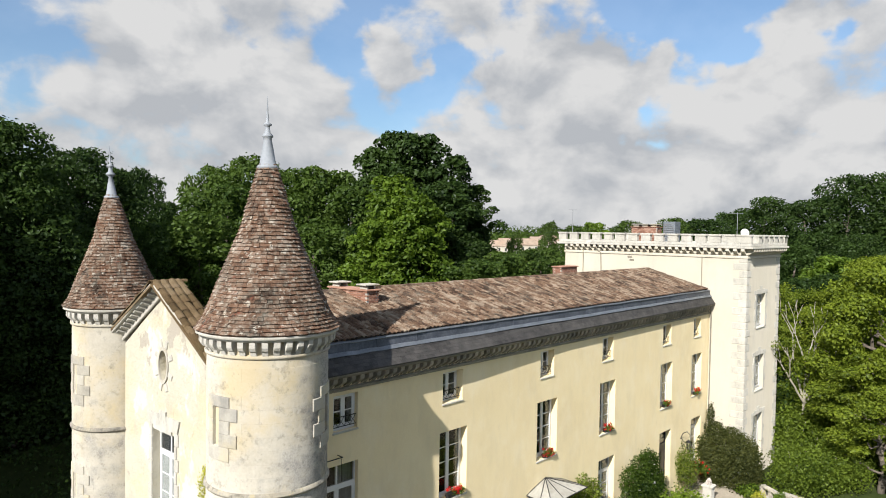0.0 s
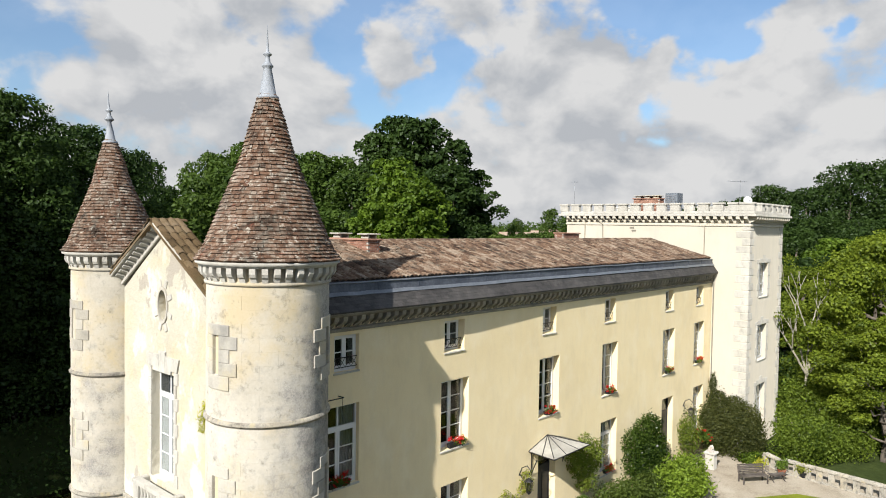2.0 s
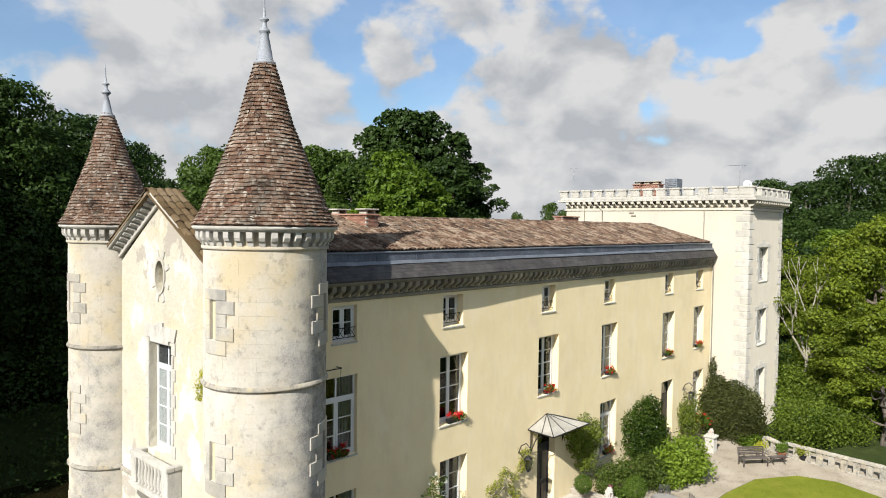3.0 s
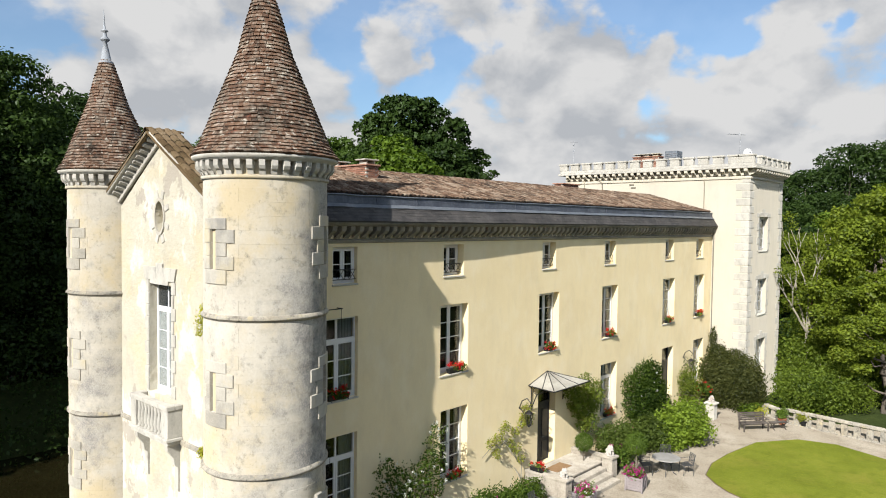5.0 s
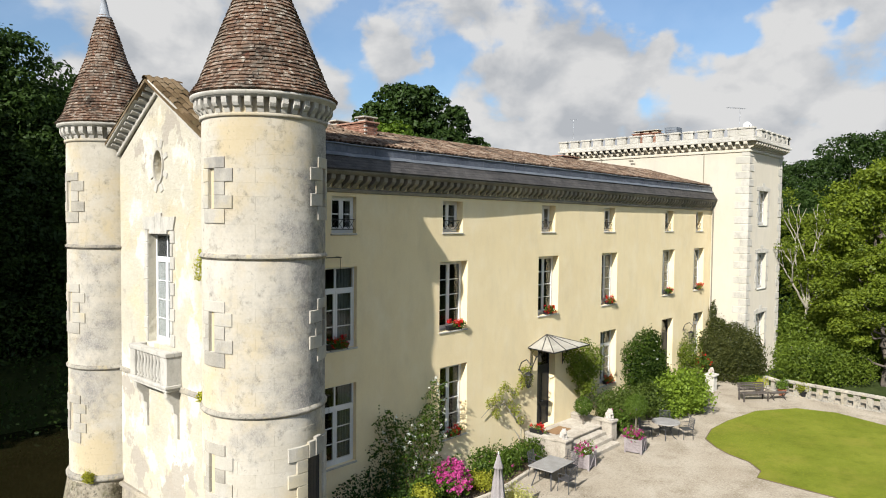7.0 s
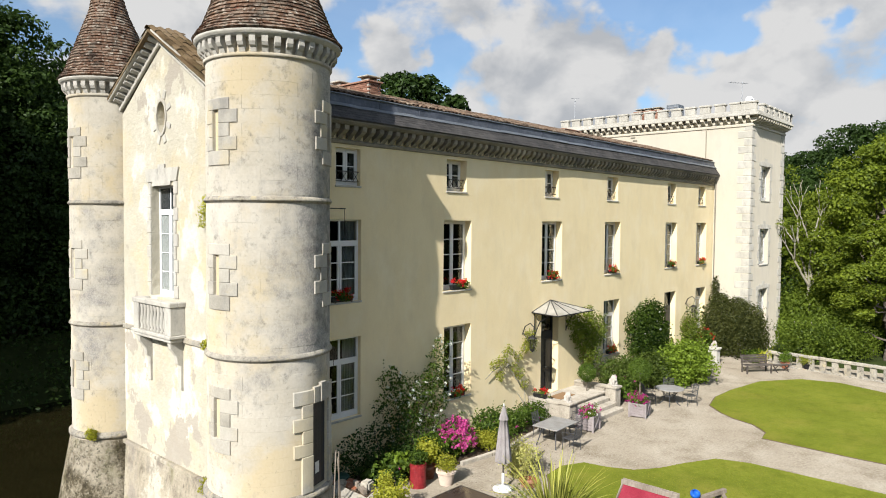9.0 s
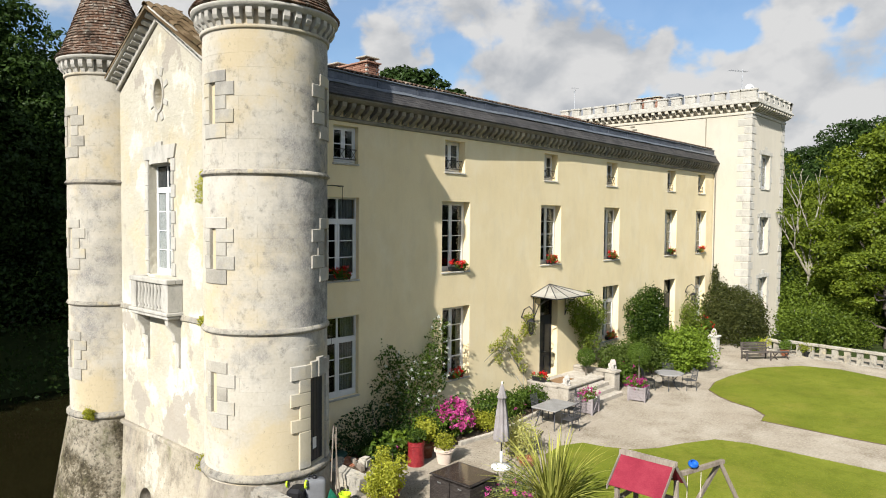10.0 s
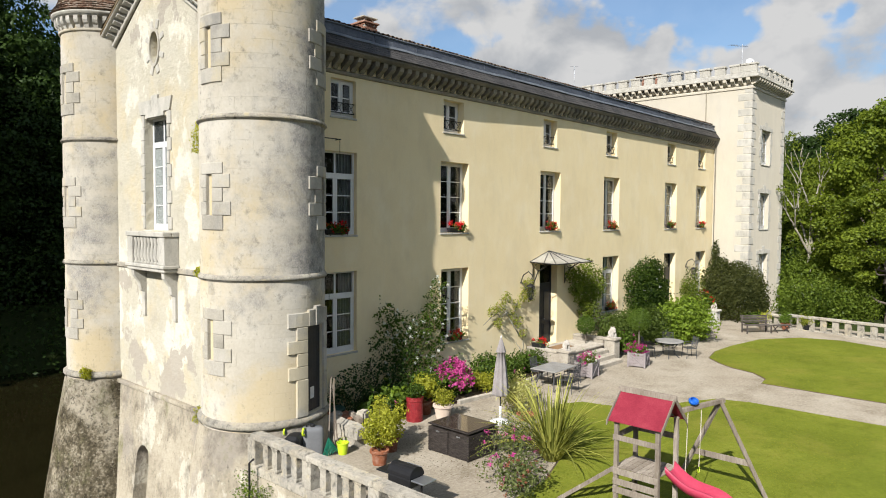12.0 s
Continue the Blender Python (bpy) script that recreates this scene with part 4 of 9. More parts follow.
        for f in ((0, 1, 2, 3), (7, 6, 5, 4), (0, 4, 5, 1), (1, 5, 6, 2), (3, 7, 4, 0)):
            bm.faces.new([v[i] for i in f])
    # deck coloured dark for the shade between the cover tiles
    part("roof_deck", bm, CHANNEL_TILE, root, "channel tiles with the gap shade put in their colour")
    bm = bmesh.new()
    v = [bm.verts.new(q) for q in ((X0 + 0.31, ya, za - 0.13), (X0 + 0.31, 2 * yr - ya, za - 0.13), (X0 + 0.31, yr, zr - 0.13))]
    bm.faces.new(v)
    part("gable_infill", bm, RENDER, root)
    seg = 4
    tv, tf = canal_template(0.42, 0.088, 0.070, seg, 0.02)
    mats = []
    base = Matrix.Translation((0, ya, za)) @ Matrix.Rotation(ang, 4, "X")
    for r in range(14):
        for k in range(158):
            x = X0 + 0.45 + 0.197 * k
            if x > X1 - 0.1:
                continue
            mats.append(np.array(base @ pose(x + random.uniform(-0.012, 0.012), r * 0.287 - 0.06 + random.uniform(-0.02, 0.02), 0.022 + random.uniform(0, 0.022), random.uniform(-2, 2), random.uniform(-6, 6), random.uniform(-4, 4))))
    pieces("roof_tile", "roof_tiles", tv, tf, mats, (7, 0, 11.7), CANAL_TILE, root, "weathered red-brown canal tiles")
    tv, tf = canal_template(0.44, 0.13, 0.11, seg)
    mats = [np.array(pose(X0 + 0.35 + 0.36 * k, yr, zr + 0.02 + random.uniform(0, 0.02), 0, 0, -90 + random.uniform(-2, 2))) for k in range(85)]
    pieces("ridge_tile", "ridge_tiles", tv, tf, mats, (7, 4, 12), CANAL_TILE, root)
    return root


def canal_template(length, r0, r1, seg=4, thick=0.016):
    """A half-round tile along y, wide end at y = 0."""
    tv, tf = [], []
    for y, r in ((0.0, r0), (length, r1)):
        for rr in (r, r - thick):
            tv += [(-rr * math.cos(math.pi * k / seg), y, rr * 0.72 * math.sin(math.pi * k / seg)) for k in range(seg + 1)]
    n = seg + 1
    for k in range(seg):
        tf.append((k, k + 1, 2 * n + k + 1, 2 * n + k))
        tf.append((n + k, n + k + 1, k + 1, k))
    return tv, tf


main_wing = make_main_building()


# ---------------------------------------------------------------- round towers
def cone_radius(z, prof):
    for (r0, z0), (r1, z1) in zip(prof, prof[1:]):
        if z0 <= z <= z1:
            return r0 + (r1 - r0) * (z - z0) / (z1 - z0)
    return prof[-1][0]


def curved_block(bm, r_in, r_out, a0, a1, z0, z1, n=3, cham=0.012):
    """A block of stone that follows a round wall, with its outer edges taken off."""
    rows = []
    da = cham / r_out
    for r, b0, b1, c0, c1 in ((r_in, a0, a1, z0, z1), (r_out - cham, a0, a1, z0, z1), (r_out, a0 + da, a1 - da, z0 + cham, z1 - cham)):
        rows.append([[bm.verts.new((r * math.cos(b0 + (b1 - b0) * i / n), r * math.sin(b0 + (b1 - b0) * i / n), z)) for i in range(n + 1)] for z in (c0, c1)])
    for a, b in zip(rows, rows[1:]):
        for i in range(n):
            bm.faces.new((a[0][i], a[0][i + 1], b[0][i + 1], b[0][i]))
            bm.faces.new((b[1][i], b[1][i + 1], a[1][i + 1], a[1][i]))
        bm.faces.new((a[0][0], b[0][0], b[1][0], a[1][0]))
        bm.faces.new((b[0][n], a[0][n], a[1][n], b[1][n]))
    for i in range(n):
        bm.faces.new((rows[2][0][i], rows[2][0][i + 1], rows[2][1][i + 1], rows[2][1][i]))


def quoin_frame(root, r, az, z0, z1, half, out=0.04, blocks=3, widths=(0.56, 0.34)):
    """Stones round an opening in a round wall: long and short ones by turns on both jambs, from the bottom."""
    h = (z1 - z0) / blocks
    for side in (-1, 1):
        for k in range(blocks):
            wide = widths[k % 2] * (0.97 + 0.06 * random.random()) * (0.55 if side < 0 and az < -2 else 1.0)
            a, b = half / r, (half + wide) / r
            lo, hi = (az + a, az + b) if side > 0 else (az - b, az - a)
            bm = bmesh.new()
            curved_block(bm, r - 0.05, r + out, lo, hi, z0 + h * k + 0.004, z0 + h * (k + 1) - 0.004, 4)
            part("quoin_stone", bm, QUOIN, root)


def slit_frame(root, r, az, z0, z1, half):
    quoin_frame(root, r, az, z0, z1, half)
    for za, zb, name in ((z1 + 0.004, z1 + 0.28, "lintel_stone"), (z0 - 0.36, z0 - 0.004, "sill_stone")):
        bm = bmesh.new()
        curved_block(bm, r - 0.05, r + 0.04, az - (half + 0.25) / r, az + (half + 0.34) / r, za, zb, 5)
        part(name, bm, QUOIN, root)


def tower_doorway(root, r, az, z0, z1, half):
    """Quoins, a slab on each side, a lintel with a keystone and a black plank door set back in the wall."""
    quoin_frame(root, r, az, z1 - 1.33, z1, half, 0.06, 4, (0.57, 0.33))
    for side in (-1, 1):
        lo, hi = sorted((az + side * half / r, az + side * (half + 0.34) / r))
        bm = bmesh.new()
        curved_block(bm, r - 0.05, r + 0.07, lo, hi, z0, z1 - 1.336, 4)
        part("jamb_slab", bm, QUOIN, root)
    for u0, u1, lift in ((-half - 0.57, -0.36, 0.0), (-0.355, -0.12, 0.06), (-0.115, 0.115, 0.14), (0.12, 0.355, 0.06), (0.36, half + 0.5, 0.0)):
        bm = bmesh.new()
        curved_block(bm, r - 0.05, r + 0.06 + lift * 0.3, az + u0 / r, az + u1 / r, z1 + 0.004, z1 + 0.36 + lift, 3)
        part("lintel_stone", bm, QUOIN, root)
    bm = bmesh.new()
    curved_block(bm, r - 0.30, r - 0.24, az - half / r, az + half / r, z0, z1, 5)
    part("door_recess", bm, GREY_PAINT, root)
    m = Matrix.Translation(((r - 0.12) * math.cos(az), (r - 0.12) * math.sin(az), 0)) @ Matrix.Rotation(az + math.pi / 2, 4, "Z")
    bm = bmesh.new()
    soft_box(bm, -half + 0.01, half - 0.01, 0.0, 0.03, z0 + 0.02, z1 - 0.02, 0.006, m)
    leaf = part("tower_door", bm, DOOR_PAINT, root, "black plank door in the round tower")
    w = (2 * half - 0.03) / 5
    for k in range(5):
        bm = bmesh.new()
        soft_box(bm, -half + 0.015 + w * k, -half + 0.009 + w * (k + 1), -0.02, -0.001, z0 + 0.03, z1 - 0.03, 0.006, m)
        part("plank", bm, DOOR_PAINT, leaf)
    bm = bmesh.new()
    soft_box(bm, -0.12, 0.06, -0.028, -0.022, z0 + 0.35, z0 + 0.65, 0.002, m)
    part("notice", bm, WHITE_PAINT, leaf, "small white paper notice")


def round_tower(name, label, at, r, rim, z_rim, z_cone, cone_r, tip, slits, door=None, near=(0, 0, 0), foot=BASE_STONE, lean=(0.0, 0.0)):
    root = thing(name, label, "tower", at)
    # the old roof timbers have settled: the cone leans a little
    tilt = Matrix(((1, 0, lean[0], -lean[0] * z_rim), (0, 1, lean[1], -lean[1] * z_rim), (0, 0, 1, 0), (0, 0, 0, 1)))
    shaft_top = z_rim - 0.49
    # shaft with real slots: columns of the wall are left out where the openings are
    seg = 96
    bm = bmesh.new()
    zs = sorted({-0.02, 0.85, shaft_top, *[s[1] for s in slits], *[s[2] for s in slits], *([door[1], door[2]] if door else [])})
    cuts = [(s[0], s[1], s[2], s[3]) for s in slits] + ([door] if door else [])
    angs = sorted({round(math.tau * i / seg - math.pi, 5) for i in range(seg)} | {round(c[0] + k * c[3] / r, 5) for c in cuts for k in (-1, 1)})

    def open_at(i, j):
        a = (angs[i] + (angs[(i + 1) % len(angs)] if i + 1 < len(angs) else angs[0] + math.tau)) / 2
        z = (zs[j] + zs[j + 1]) / 2
        return any(abs(a - c[0]) < c[3] / r and c[1] < z < c[2] for c in cuts)

    outer = [[bm.verts.new((r * math.cos(a), r * math.sin(a), z)) for z in zs] for a in angs]
    inner = [[bm.verts.new(((r - 0.35) * math.cos(a), (r - 0.35) * math.sin(a), z)) for z in zs] for a in angs]
    n = len(angs)
    for i in range(n):
        i2 = (i + 1) % n
        for j in range(len(zs) - 1):
            if not open_at(i, j):
                bm.faces.new((outer[i][j], outer[i2][j], outer[i2][j + 1], outer[i][j + 1]))
                bm.faces.new((inner[i][j + 1], inner[i2][j + 1], inner[i2][j], inner[i][j]))
                for other, e in ((i - 1, i), (i + 1, i2)):
                    if open_at(other % n, j):
                        bm.faces.new((outer[e][j], inner[e][j], inner[e][j + 1], outer[e][j + 1]))
                for jj, e in ((j - 1, j), (j + 1, j + 1)):
                    if 0 <= jj < len(zs) - 1 and open_at(i, jj):
                        bm.faces.new((outer[i][e], outer[i2][e], inner[i2][e], inner[i][e]))
    bmesh.ops.recalc_face_normals(bm, faces=bm.faces[:])
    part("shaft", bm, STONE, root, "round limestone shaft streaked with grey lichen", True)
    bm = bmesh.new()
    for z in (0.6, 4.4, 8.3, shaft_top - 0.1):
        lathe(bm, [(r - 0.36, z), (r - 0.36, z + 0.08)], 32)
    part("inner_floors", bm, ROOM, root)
    # facing blocks in courses, with fine recessed joints
    blocks, bh = [], 0.345
    for zi in range(int((shaft_top - 0.95) / bh)):
        z0 = 0.95 + zi * bh
        if any(abs(z0 + bh / 2 - zz) < 0.27 for zz in (4.46, 8.4)) or z0 + bh > shaft_top - 0.1:
            continue
        k0 = max(7, round(math.tau * r / 0.88))
        for k in range(k0):
            a0 = math.tau * (k + 0.5 * (zi % 2)) / k0 - math.pi
            a1 = a0 + math.tau / k0
            spans = [(a0, a1)]
            for c in cuts:
                if c[1] - 0.02 < z0 + bh and z0 < c[2] + 0.02:
                    mid = c[0] + math.tau * round(((a0 + a1) / 2 - c[0]) / math.tau)
                    lo, hi = mid - (c[3] + 0.02) / r, mid + (c[3] + 0.02) / r
                    spans = [s for p, q in spans for s in (((p, min(q, lo)), (max(p, hi), q)) if p < hi and q > lo else ((p, q),)) if s[1] - s[0] > 0.03]
            blocks += [(p, q, z0) for p, q in spans]
    towards = math.atan2(-16.05 - at[1], -7.55 - at[0])
    blocks.sort(key=lambda q: abs(((q[0] + q[1]) / 2 - towards + math.pi) % math.tau - math.pi))
    rest = bmesh.new()
    for k, (a0, a1, z0) in enumerate(blocks):
        bm = bmesh.new() if k < 300 else rest
        j = 0.0015 / r
        curved_block(bm, r - 0.02, r + random.uniform(0.004, 0.006), a0 + j, a1 - j, z0 + 0.0015, z0 + bh - 0.0015, 9, 0.002)
        if k < 300:
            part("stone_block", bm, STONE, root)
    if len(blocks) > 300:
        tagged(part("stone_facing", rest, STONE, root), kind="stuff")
    else:
        rest.free()
    # string courses
    for z0, z1, out in ((8.32, 8.49, 0.065), (4.37, 4.55, 0.065), (0.70, 0.93, 0.11)):
        bm = bmesh.new()
        lathe(bm, [(r - 0.01, z0 + 0.03), (r + out * 0.45, z0 + 0.035), (r + out * 0.6, z0 + 0.07), (r + out, z0 + 0.075), (r + out, z1 - 0.06), (r + out * 0.3, z1), (r - 0.01, z1 + 0.02)], 72, cap=False)
        part("string_course", bm, RAIL_STONE, root, "grey stone string course", True)
    # battered foot
    bm = bmesh.new()
    lathe(bm, [(r + 0.95, -4.6), (r + 0.62, -2.6), (r + 0.33, -0.8), (r + 0.06, 0.70)], 72, cap=False)
    part("battered_foot", bm, foot, root, "flared masonry foot, stained with damp and moss", True)
    # corbel ring, slab
    bm = bmesh.new()
    lathe(bm, [(r - 0.02, shaft_top - 0.10), (r + 0.05, shaft_top - 0.08), (r + 0.06, shaft_top - 0.01), (r - 0.02, shaft_top + 0.01)], 72, cap=False)
    lathe(bm, [(r - 0.02, shaft_top - 0.01), (r - 0.02, z_rim - 0.12)], 72, cap=False)
    part("neck_moulding", bm, STONE, root, "", True)
    bm = bmesh.new()
    lathe(bm, [(r - 0.1, z_rim - 0.13), (rim - 0.07, z_rim - 0.13), (rim - 0.05, z_rim - 0.08), (rim + 0.02, z_rim - 0.05), (rim + 0.02, z_rim + 0.01), (r - 0.1, z_rim + 0.02)], 72, cap=False)
    part("cornice_ring", bm, WHITE_STONE, root, "pale moulded stone cornice", True)
    out = rim - r - 0.06
    side = [(0.0, 0.0), (0.05, 0.0), (out * 0.45, 0.10), (out * 0.75, 0.14), (out, 0.22), (out, 0.36), (0.0, 0.36)]
    tv = [(x, y, z) for y in (-0.075, 0.075) for x, z in side]
    k7 = len(side)
    tf = [(k, k + 1, k7 + k + 1, k7 + k) for k in range(k7 - 1)] + [(0, 6, 5, 4), (0, 4, 3, 2), (k7, k7 + 4, k7 + 5, k7 + 6), (k7, k7 + 2, k7 + 3, k7 + 4)]
    count = round(math.tau * (r + 0.2) / 0.305)
    mats = [np.array(pose(0, 0, shaft_top, 0, 0, 360 * i / count) @ Matrix.Translation((r - 0.012, 0, 0))) for i in range(count)]
    pieces("corbel", "corbels", tv, tf, mats, (0, 0, 0), WHITE_STONE, root)
    # cone of flat tiles
    hc = z_cone - z_rim
    prof = [(rim + 0.03, z_rim + 0.02)] + [(rim * f, z_rim + hc * t) for f, t in ((0.89, 0.08), (0.72, 0.264), (0.55, 0.443), (0.372, 0.624), (0.235, 0.84))] + [(cone_r * 0.9, z_cone)]
    bm = bmesh.new()
    lathe(bm, [(a - 0.03, z) for a, z in prof], 48)
    bm.transform(tilt)
    part("cone_deck", bm, PLAIN_TILE, root, "", True)
    tv = [(-0.5, 0, 0.0), (0.5, 0, 0.0), (0.5, 0.16, 0), (-0.5, 0.16, 0), (-0.497, 0, 0.056), (0.497, 0, 0.056), (0.49, 0.16, 0.004), (-0.49, 0.16, 0.004)]
    tf = [(4, 5, 6, 7), (0, 1, 5, 4), (1, 2, 6, 5), (3, 0, 4, 7)]
    mats, z, row = [], z_rim + 0.03, 0
    while z < z_cone - 0.06:
        ra, rb = cone_radius(z, prof), cone_radius(min(z + 0.1, z_cone), prof)
        slope = math.degrees(math.atan2(0.1, ra - rb))
        cnt = max(9, round(math.tau * ra / 0.150))
        for i in range(cnt):
            a = 360 * (i + 0.5 * (row % 2) + random.uniform(-0.06, 0.06)) / cnt
            w = math.tau * ra / cnt * 0.985
            mats.append(np.array(tilt @ pose(0, 0, z, 0, 0, a + 90) @ pose(0, -ra, 0, slope + random.uniform(-2.5, 2.5), 0, 0) @ pose(0, random.uniform(-0.012, 0.012), -0.012 + random.uniform(0, 0.016), 0, 0, random.uniform(-1.5, 1.5)) @ Matrix.Diagonal((w, 1, 1, 1))))
        z += 0.108 * math.sin(math.radians(slope))
        row += 1
    pieces("roof_tile", "roof_tiles", tv, tf, mats, near, PLAIN_TILE, root, "weathered flat clay tiles with lichen")
    # zinc finial
    bm = bmesh.new()
    s = (tip - z_cone) / 1.9
    fin = [(cone_r + 0.04, -0.06), (cone_r + 0.035, 0.02), (cone_r - 0.03, 0.06), (cone_r - 0.09, 0.45), (cone_r - 0.14, 0.72), (0.12, 0.78), (0.15, 0.81), (0.15, 0.84), (0.075, 0.93), (0.06, 1.03), (0.055, 1.08), (0.115, 1.12), (0.115, 1.15), (0.04, 1.2), (0.03, 1.35), (0.012, 1.75), (0.004, 1.9)]
    lathe(bm, [(max(q, 0.004), z_cone + z * s) for q, z in fin], 20)
    bm.transform(tilt)
    part("finial", bm, LEAD, root, "pale zinc spike finial", True)
    # slit windows
    for az, z0, z1, half in slits:
        slit_frame(root, r, az, z0, z1, half)
        bm = bmesh.new()
        curved_block(bm, r - 0.12, r - 0.05, az - half / r, az + half / r, z0, z1)
        part("slit_shutter", bm, OCHRE, root, "cream blind panel set back in the slit")
    if door:
        tower_doorway(root, r, *door)
    return root


NEAR_AT, FAR_AT = (2.764, -0.268, 0), (2.08, 7.99, 0)
near_tower = round_tower("round_tower", "round limestone corner tower with a conical tiled roof", NEAR_AT, 1.595, 1.86, 12.46, 16.79, 0.25, 18.69,
                         [(-3.07, 9.62, 10.62, 0.12), (-3.07, 6.03, 7.04, 0.12), (-3.07, 2.42, 3.44, 0.12),
                          (-0.95, 9.72, 10.72, 0.12), (-0.95, 6.03, 7.04, 0.12)], (-1.20, 0.95, 3.23, 0.37), (-0.9, -1.5, 12.5), FOOT_STONE, (-0.010, 0.011))
far_tower = round_tower("round_tower", "slimmer round limestone tower rising from the moat, conical roof", FAR_AT, 1.34, 1.59, 12.40, 16.12, 0.2, 17.9,
                        [(radians(-176), 9.56, 10.55, 0.12), (radians(-176), 5.95, 6.93, 0.12), (radians(-176), 2.35, 3.28, 0.12)], None, (-0.8, -1.3, 12.5), BASE_STONE, (-0.030, 0.033))


# ---------------------------------------------------------------- gable between the towers
def make_gable():
    root = thing("gable_front", "pale rubble-stone gable front between two round towers", "castle gable")
    GY = 3.92
    ops = [(-4.65, -3.2, 5.57, 8.9)]
    bm = bmesh.new()
    wall_mesh(bm, GABLE_M, -7.3, -0.5, 0.66, 10.2, ops, 0.5)
    part("gable_wall", bm, GABLE, root, "pale patched render over rubble stone")
    # pointed head with an oval eye set back in it
    eye = [(GY + 0.27 * math.cos(math.tau * k / 28), 10.93 + 0.46 * math.sin(math.tau * k / 28)) for k in range(28)]
    outer = [(0.5, 10.203), (7.0, 10.203), (7.0, 11.0), (6.85, 11.15), (GY, 13.06), (0.79, 11.1), (0.5, 11.0)]
    bm = bmesh.new()
    loops = [[bm.verts.new((GABLE_X, y, z)) for y, z in lp] for lp in (outer, eye)]
    edges = [bm.edges.new((lp[i], lp[(i + 1) % len(lp)])) for lp in loops for i in range(len(lp))]
    bmesh.ops.triangle_fill(bm, use_beauty=True, use_dissolve=False, edges=edges)
    inner = [bm.verts.new((GABLE_X + 0.28, y, z)) for y, z in eye]
    for i in range(len(eye)):
        j = (i + 1) % len(eye)
        bm.faces.new((loops[1][i], loops[1][j], inner[j], inner[i]))
    back = [bm.verts.new((GABLE_X + 0.5, y, z)) for y, z in outer]
    for i in range(len(outer)):
        j = (i + 1) % len(outer)
        bm.faces.new((loops[0][i], loops[0][j], back[j], back[i]))
    bm.faces.new(back)
    part("gable_head", bm, GABLE, root)
    bm = bmesh.new()
    lo, hi = [bm.verts.new((GABLE_X + 0.24, GY + (y - GY) * 1.05, 10.93 + (z - 10.93) * 1.05)) for y, z in eye], [bm.verts.new((GABLE_X + 0.28, GY + (y - GY) * 1.05, 10.93 + (z - 10.93) * 1.05)) for y, z in eye]
    bm.faces.new(lo), bm.faces.new(hi[::-1])
    part("oval_panel", bm, OCHRE, root, "pale ochre blind panel of the oval window")
    bm = bmesh.new()
    ring = [[bm.verts.new((GABLE_X - d, GY + (y - GY) * s, 10.93 + (z - 10.93) * s)) for y, z in eye] for s, d in ((1.005, -0.05), (1.005, 0.05), (1.22, 0.05), (1.24, -0.02))]
    for p, q in zip(ring, ring[1:]):
        for i in range(len(eye)):
            j = (i + 1) % len(eye)
            bm.faces.new((p[i], p[j], q[j], q[i]))
    part("oval_surround", bm, QUOIN, root, "oval stone surround")
    for k in range(8):
        a = math.tau * k / 8 + 0.39
        bm = bmesh.new()
        m = Matrix.Translation((GABLE_X, GY + 0.46 * math.cos(a), 10.93 + 0.70 * math.sin(a))) @ Matrix.Rotation(a, 4, "X")
        soft_box(bm, -0.035, 0.02, -0.13, 0.13, -0.085, 0.085, 0.015, m)
        part("radial_stone", bm, WHITE_STONE, root)
    # tall window
    m = shift(GABLE_M, -4.65, 5.57)
    window(root, m, 1.45, 3.33, 4, "tall white french window, one leaf ajar", transom=2.55, drapes=((0.0, 1.0),), d=0.24, sill=None)
    bm = bmesh.new()
    soft_box(bm, 0.06, 1.39, 0.27, 0.285, 0.05, 2.5, 0.003, m)
    part("blind", bm, CURTAIN, root, "white blind drawn behind the panes")
    bm = bmesh.new()
    soft_box(bm, 0.06, 1.39, 0.27, 0.285, 2.6, 3.27, 0.003, m)
    part("blind", bm, GREY_PAINT, root, "dark boarding behind the top pane")
    for k in range(9):
        z = 5.6 + k * 0.38
        for side in (0, 1):
            wd = 0.25 if (k % 2) ^ side else 0.14
            y0, y1 = (3.2 - wd, 3.197) if side else (4.653, 4.65 + wd)
            bm = bmesh.new()
            soft_box(bm, GABLE_X - 0.04, GABLE_X + 0.2, y0, y1, z + 0.005, z + 0.372, 0.014)
            part("quoin_stone", bm, WHITE_STONE, root)
    for k in range(5):
        bm = bmesh.new()
        a, b = 2.98 + k * 0.378, 2.98 + (k + 1) * 0.378 - 0.008
        fan0, fan1 = (k - 2.5) * 0.05, (k - 1.5) * 0.05
        top = 9.42 + (0.12 if k == 2 else 0)
        vs = [(a, 9.03), (b, 9.03), (b + fan1, top), (a + fan0, top)]
        if k not in (0, 4):
            vs[0], vs[1] = (a, 8.91), (b, 8.91)
        f0 = [bm.verts.new((GABLE_X - 0.055, y, z)) for y, z in vs]
        f1 = [bm.verts.new((GABLE_X + 0.1, y, z)) for y, z in vs]
        bm.faces.new(f0), bm.faces.new(f1[::-1])
        for i in range(4):
            bm.faces.new((f0[i], f0[(i + 1) % 4], f1[(i + 1) % 4], f1[i]))
        bmesh.ops.recalc_face_normals(bm, faces=bm.faces[:])
        part("lintel_stone", bm, WHITE_STONE, root)
    # rake cornices with corbels
    for s in (-1, 1):
        run = 3.15 if s < 0 else 2.85
        rise = run * 0.61
        ln, ang = math.hypot(run, rise), math.atan2(rise, run)
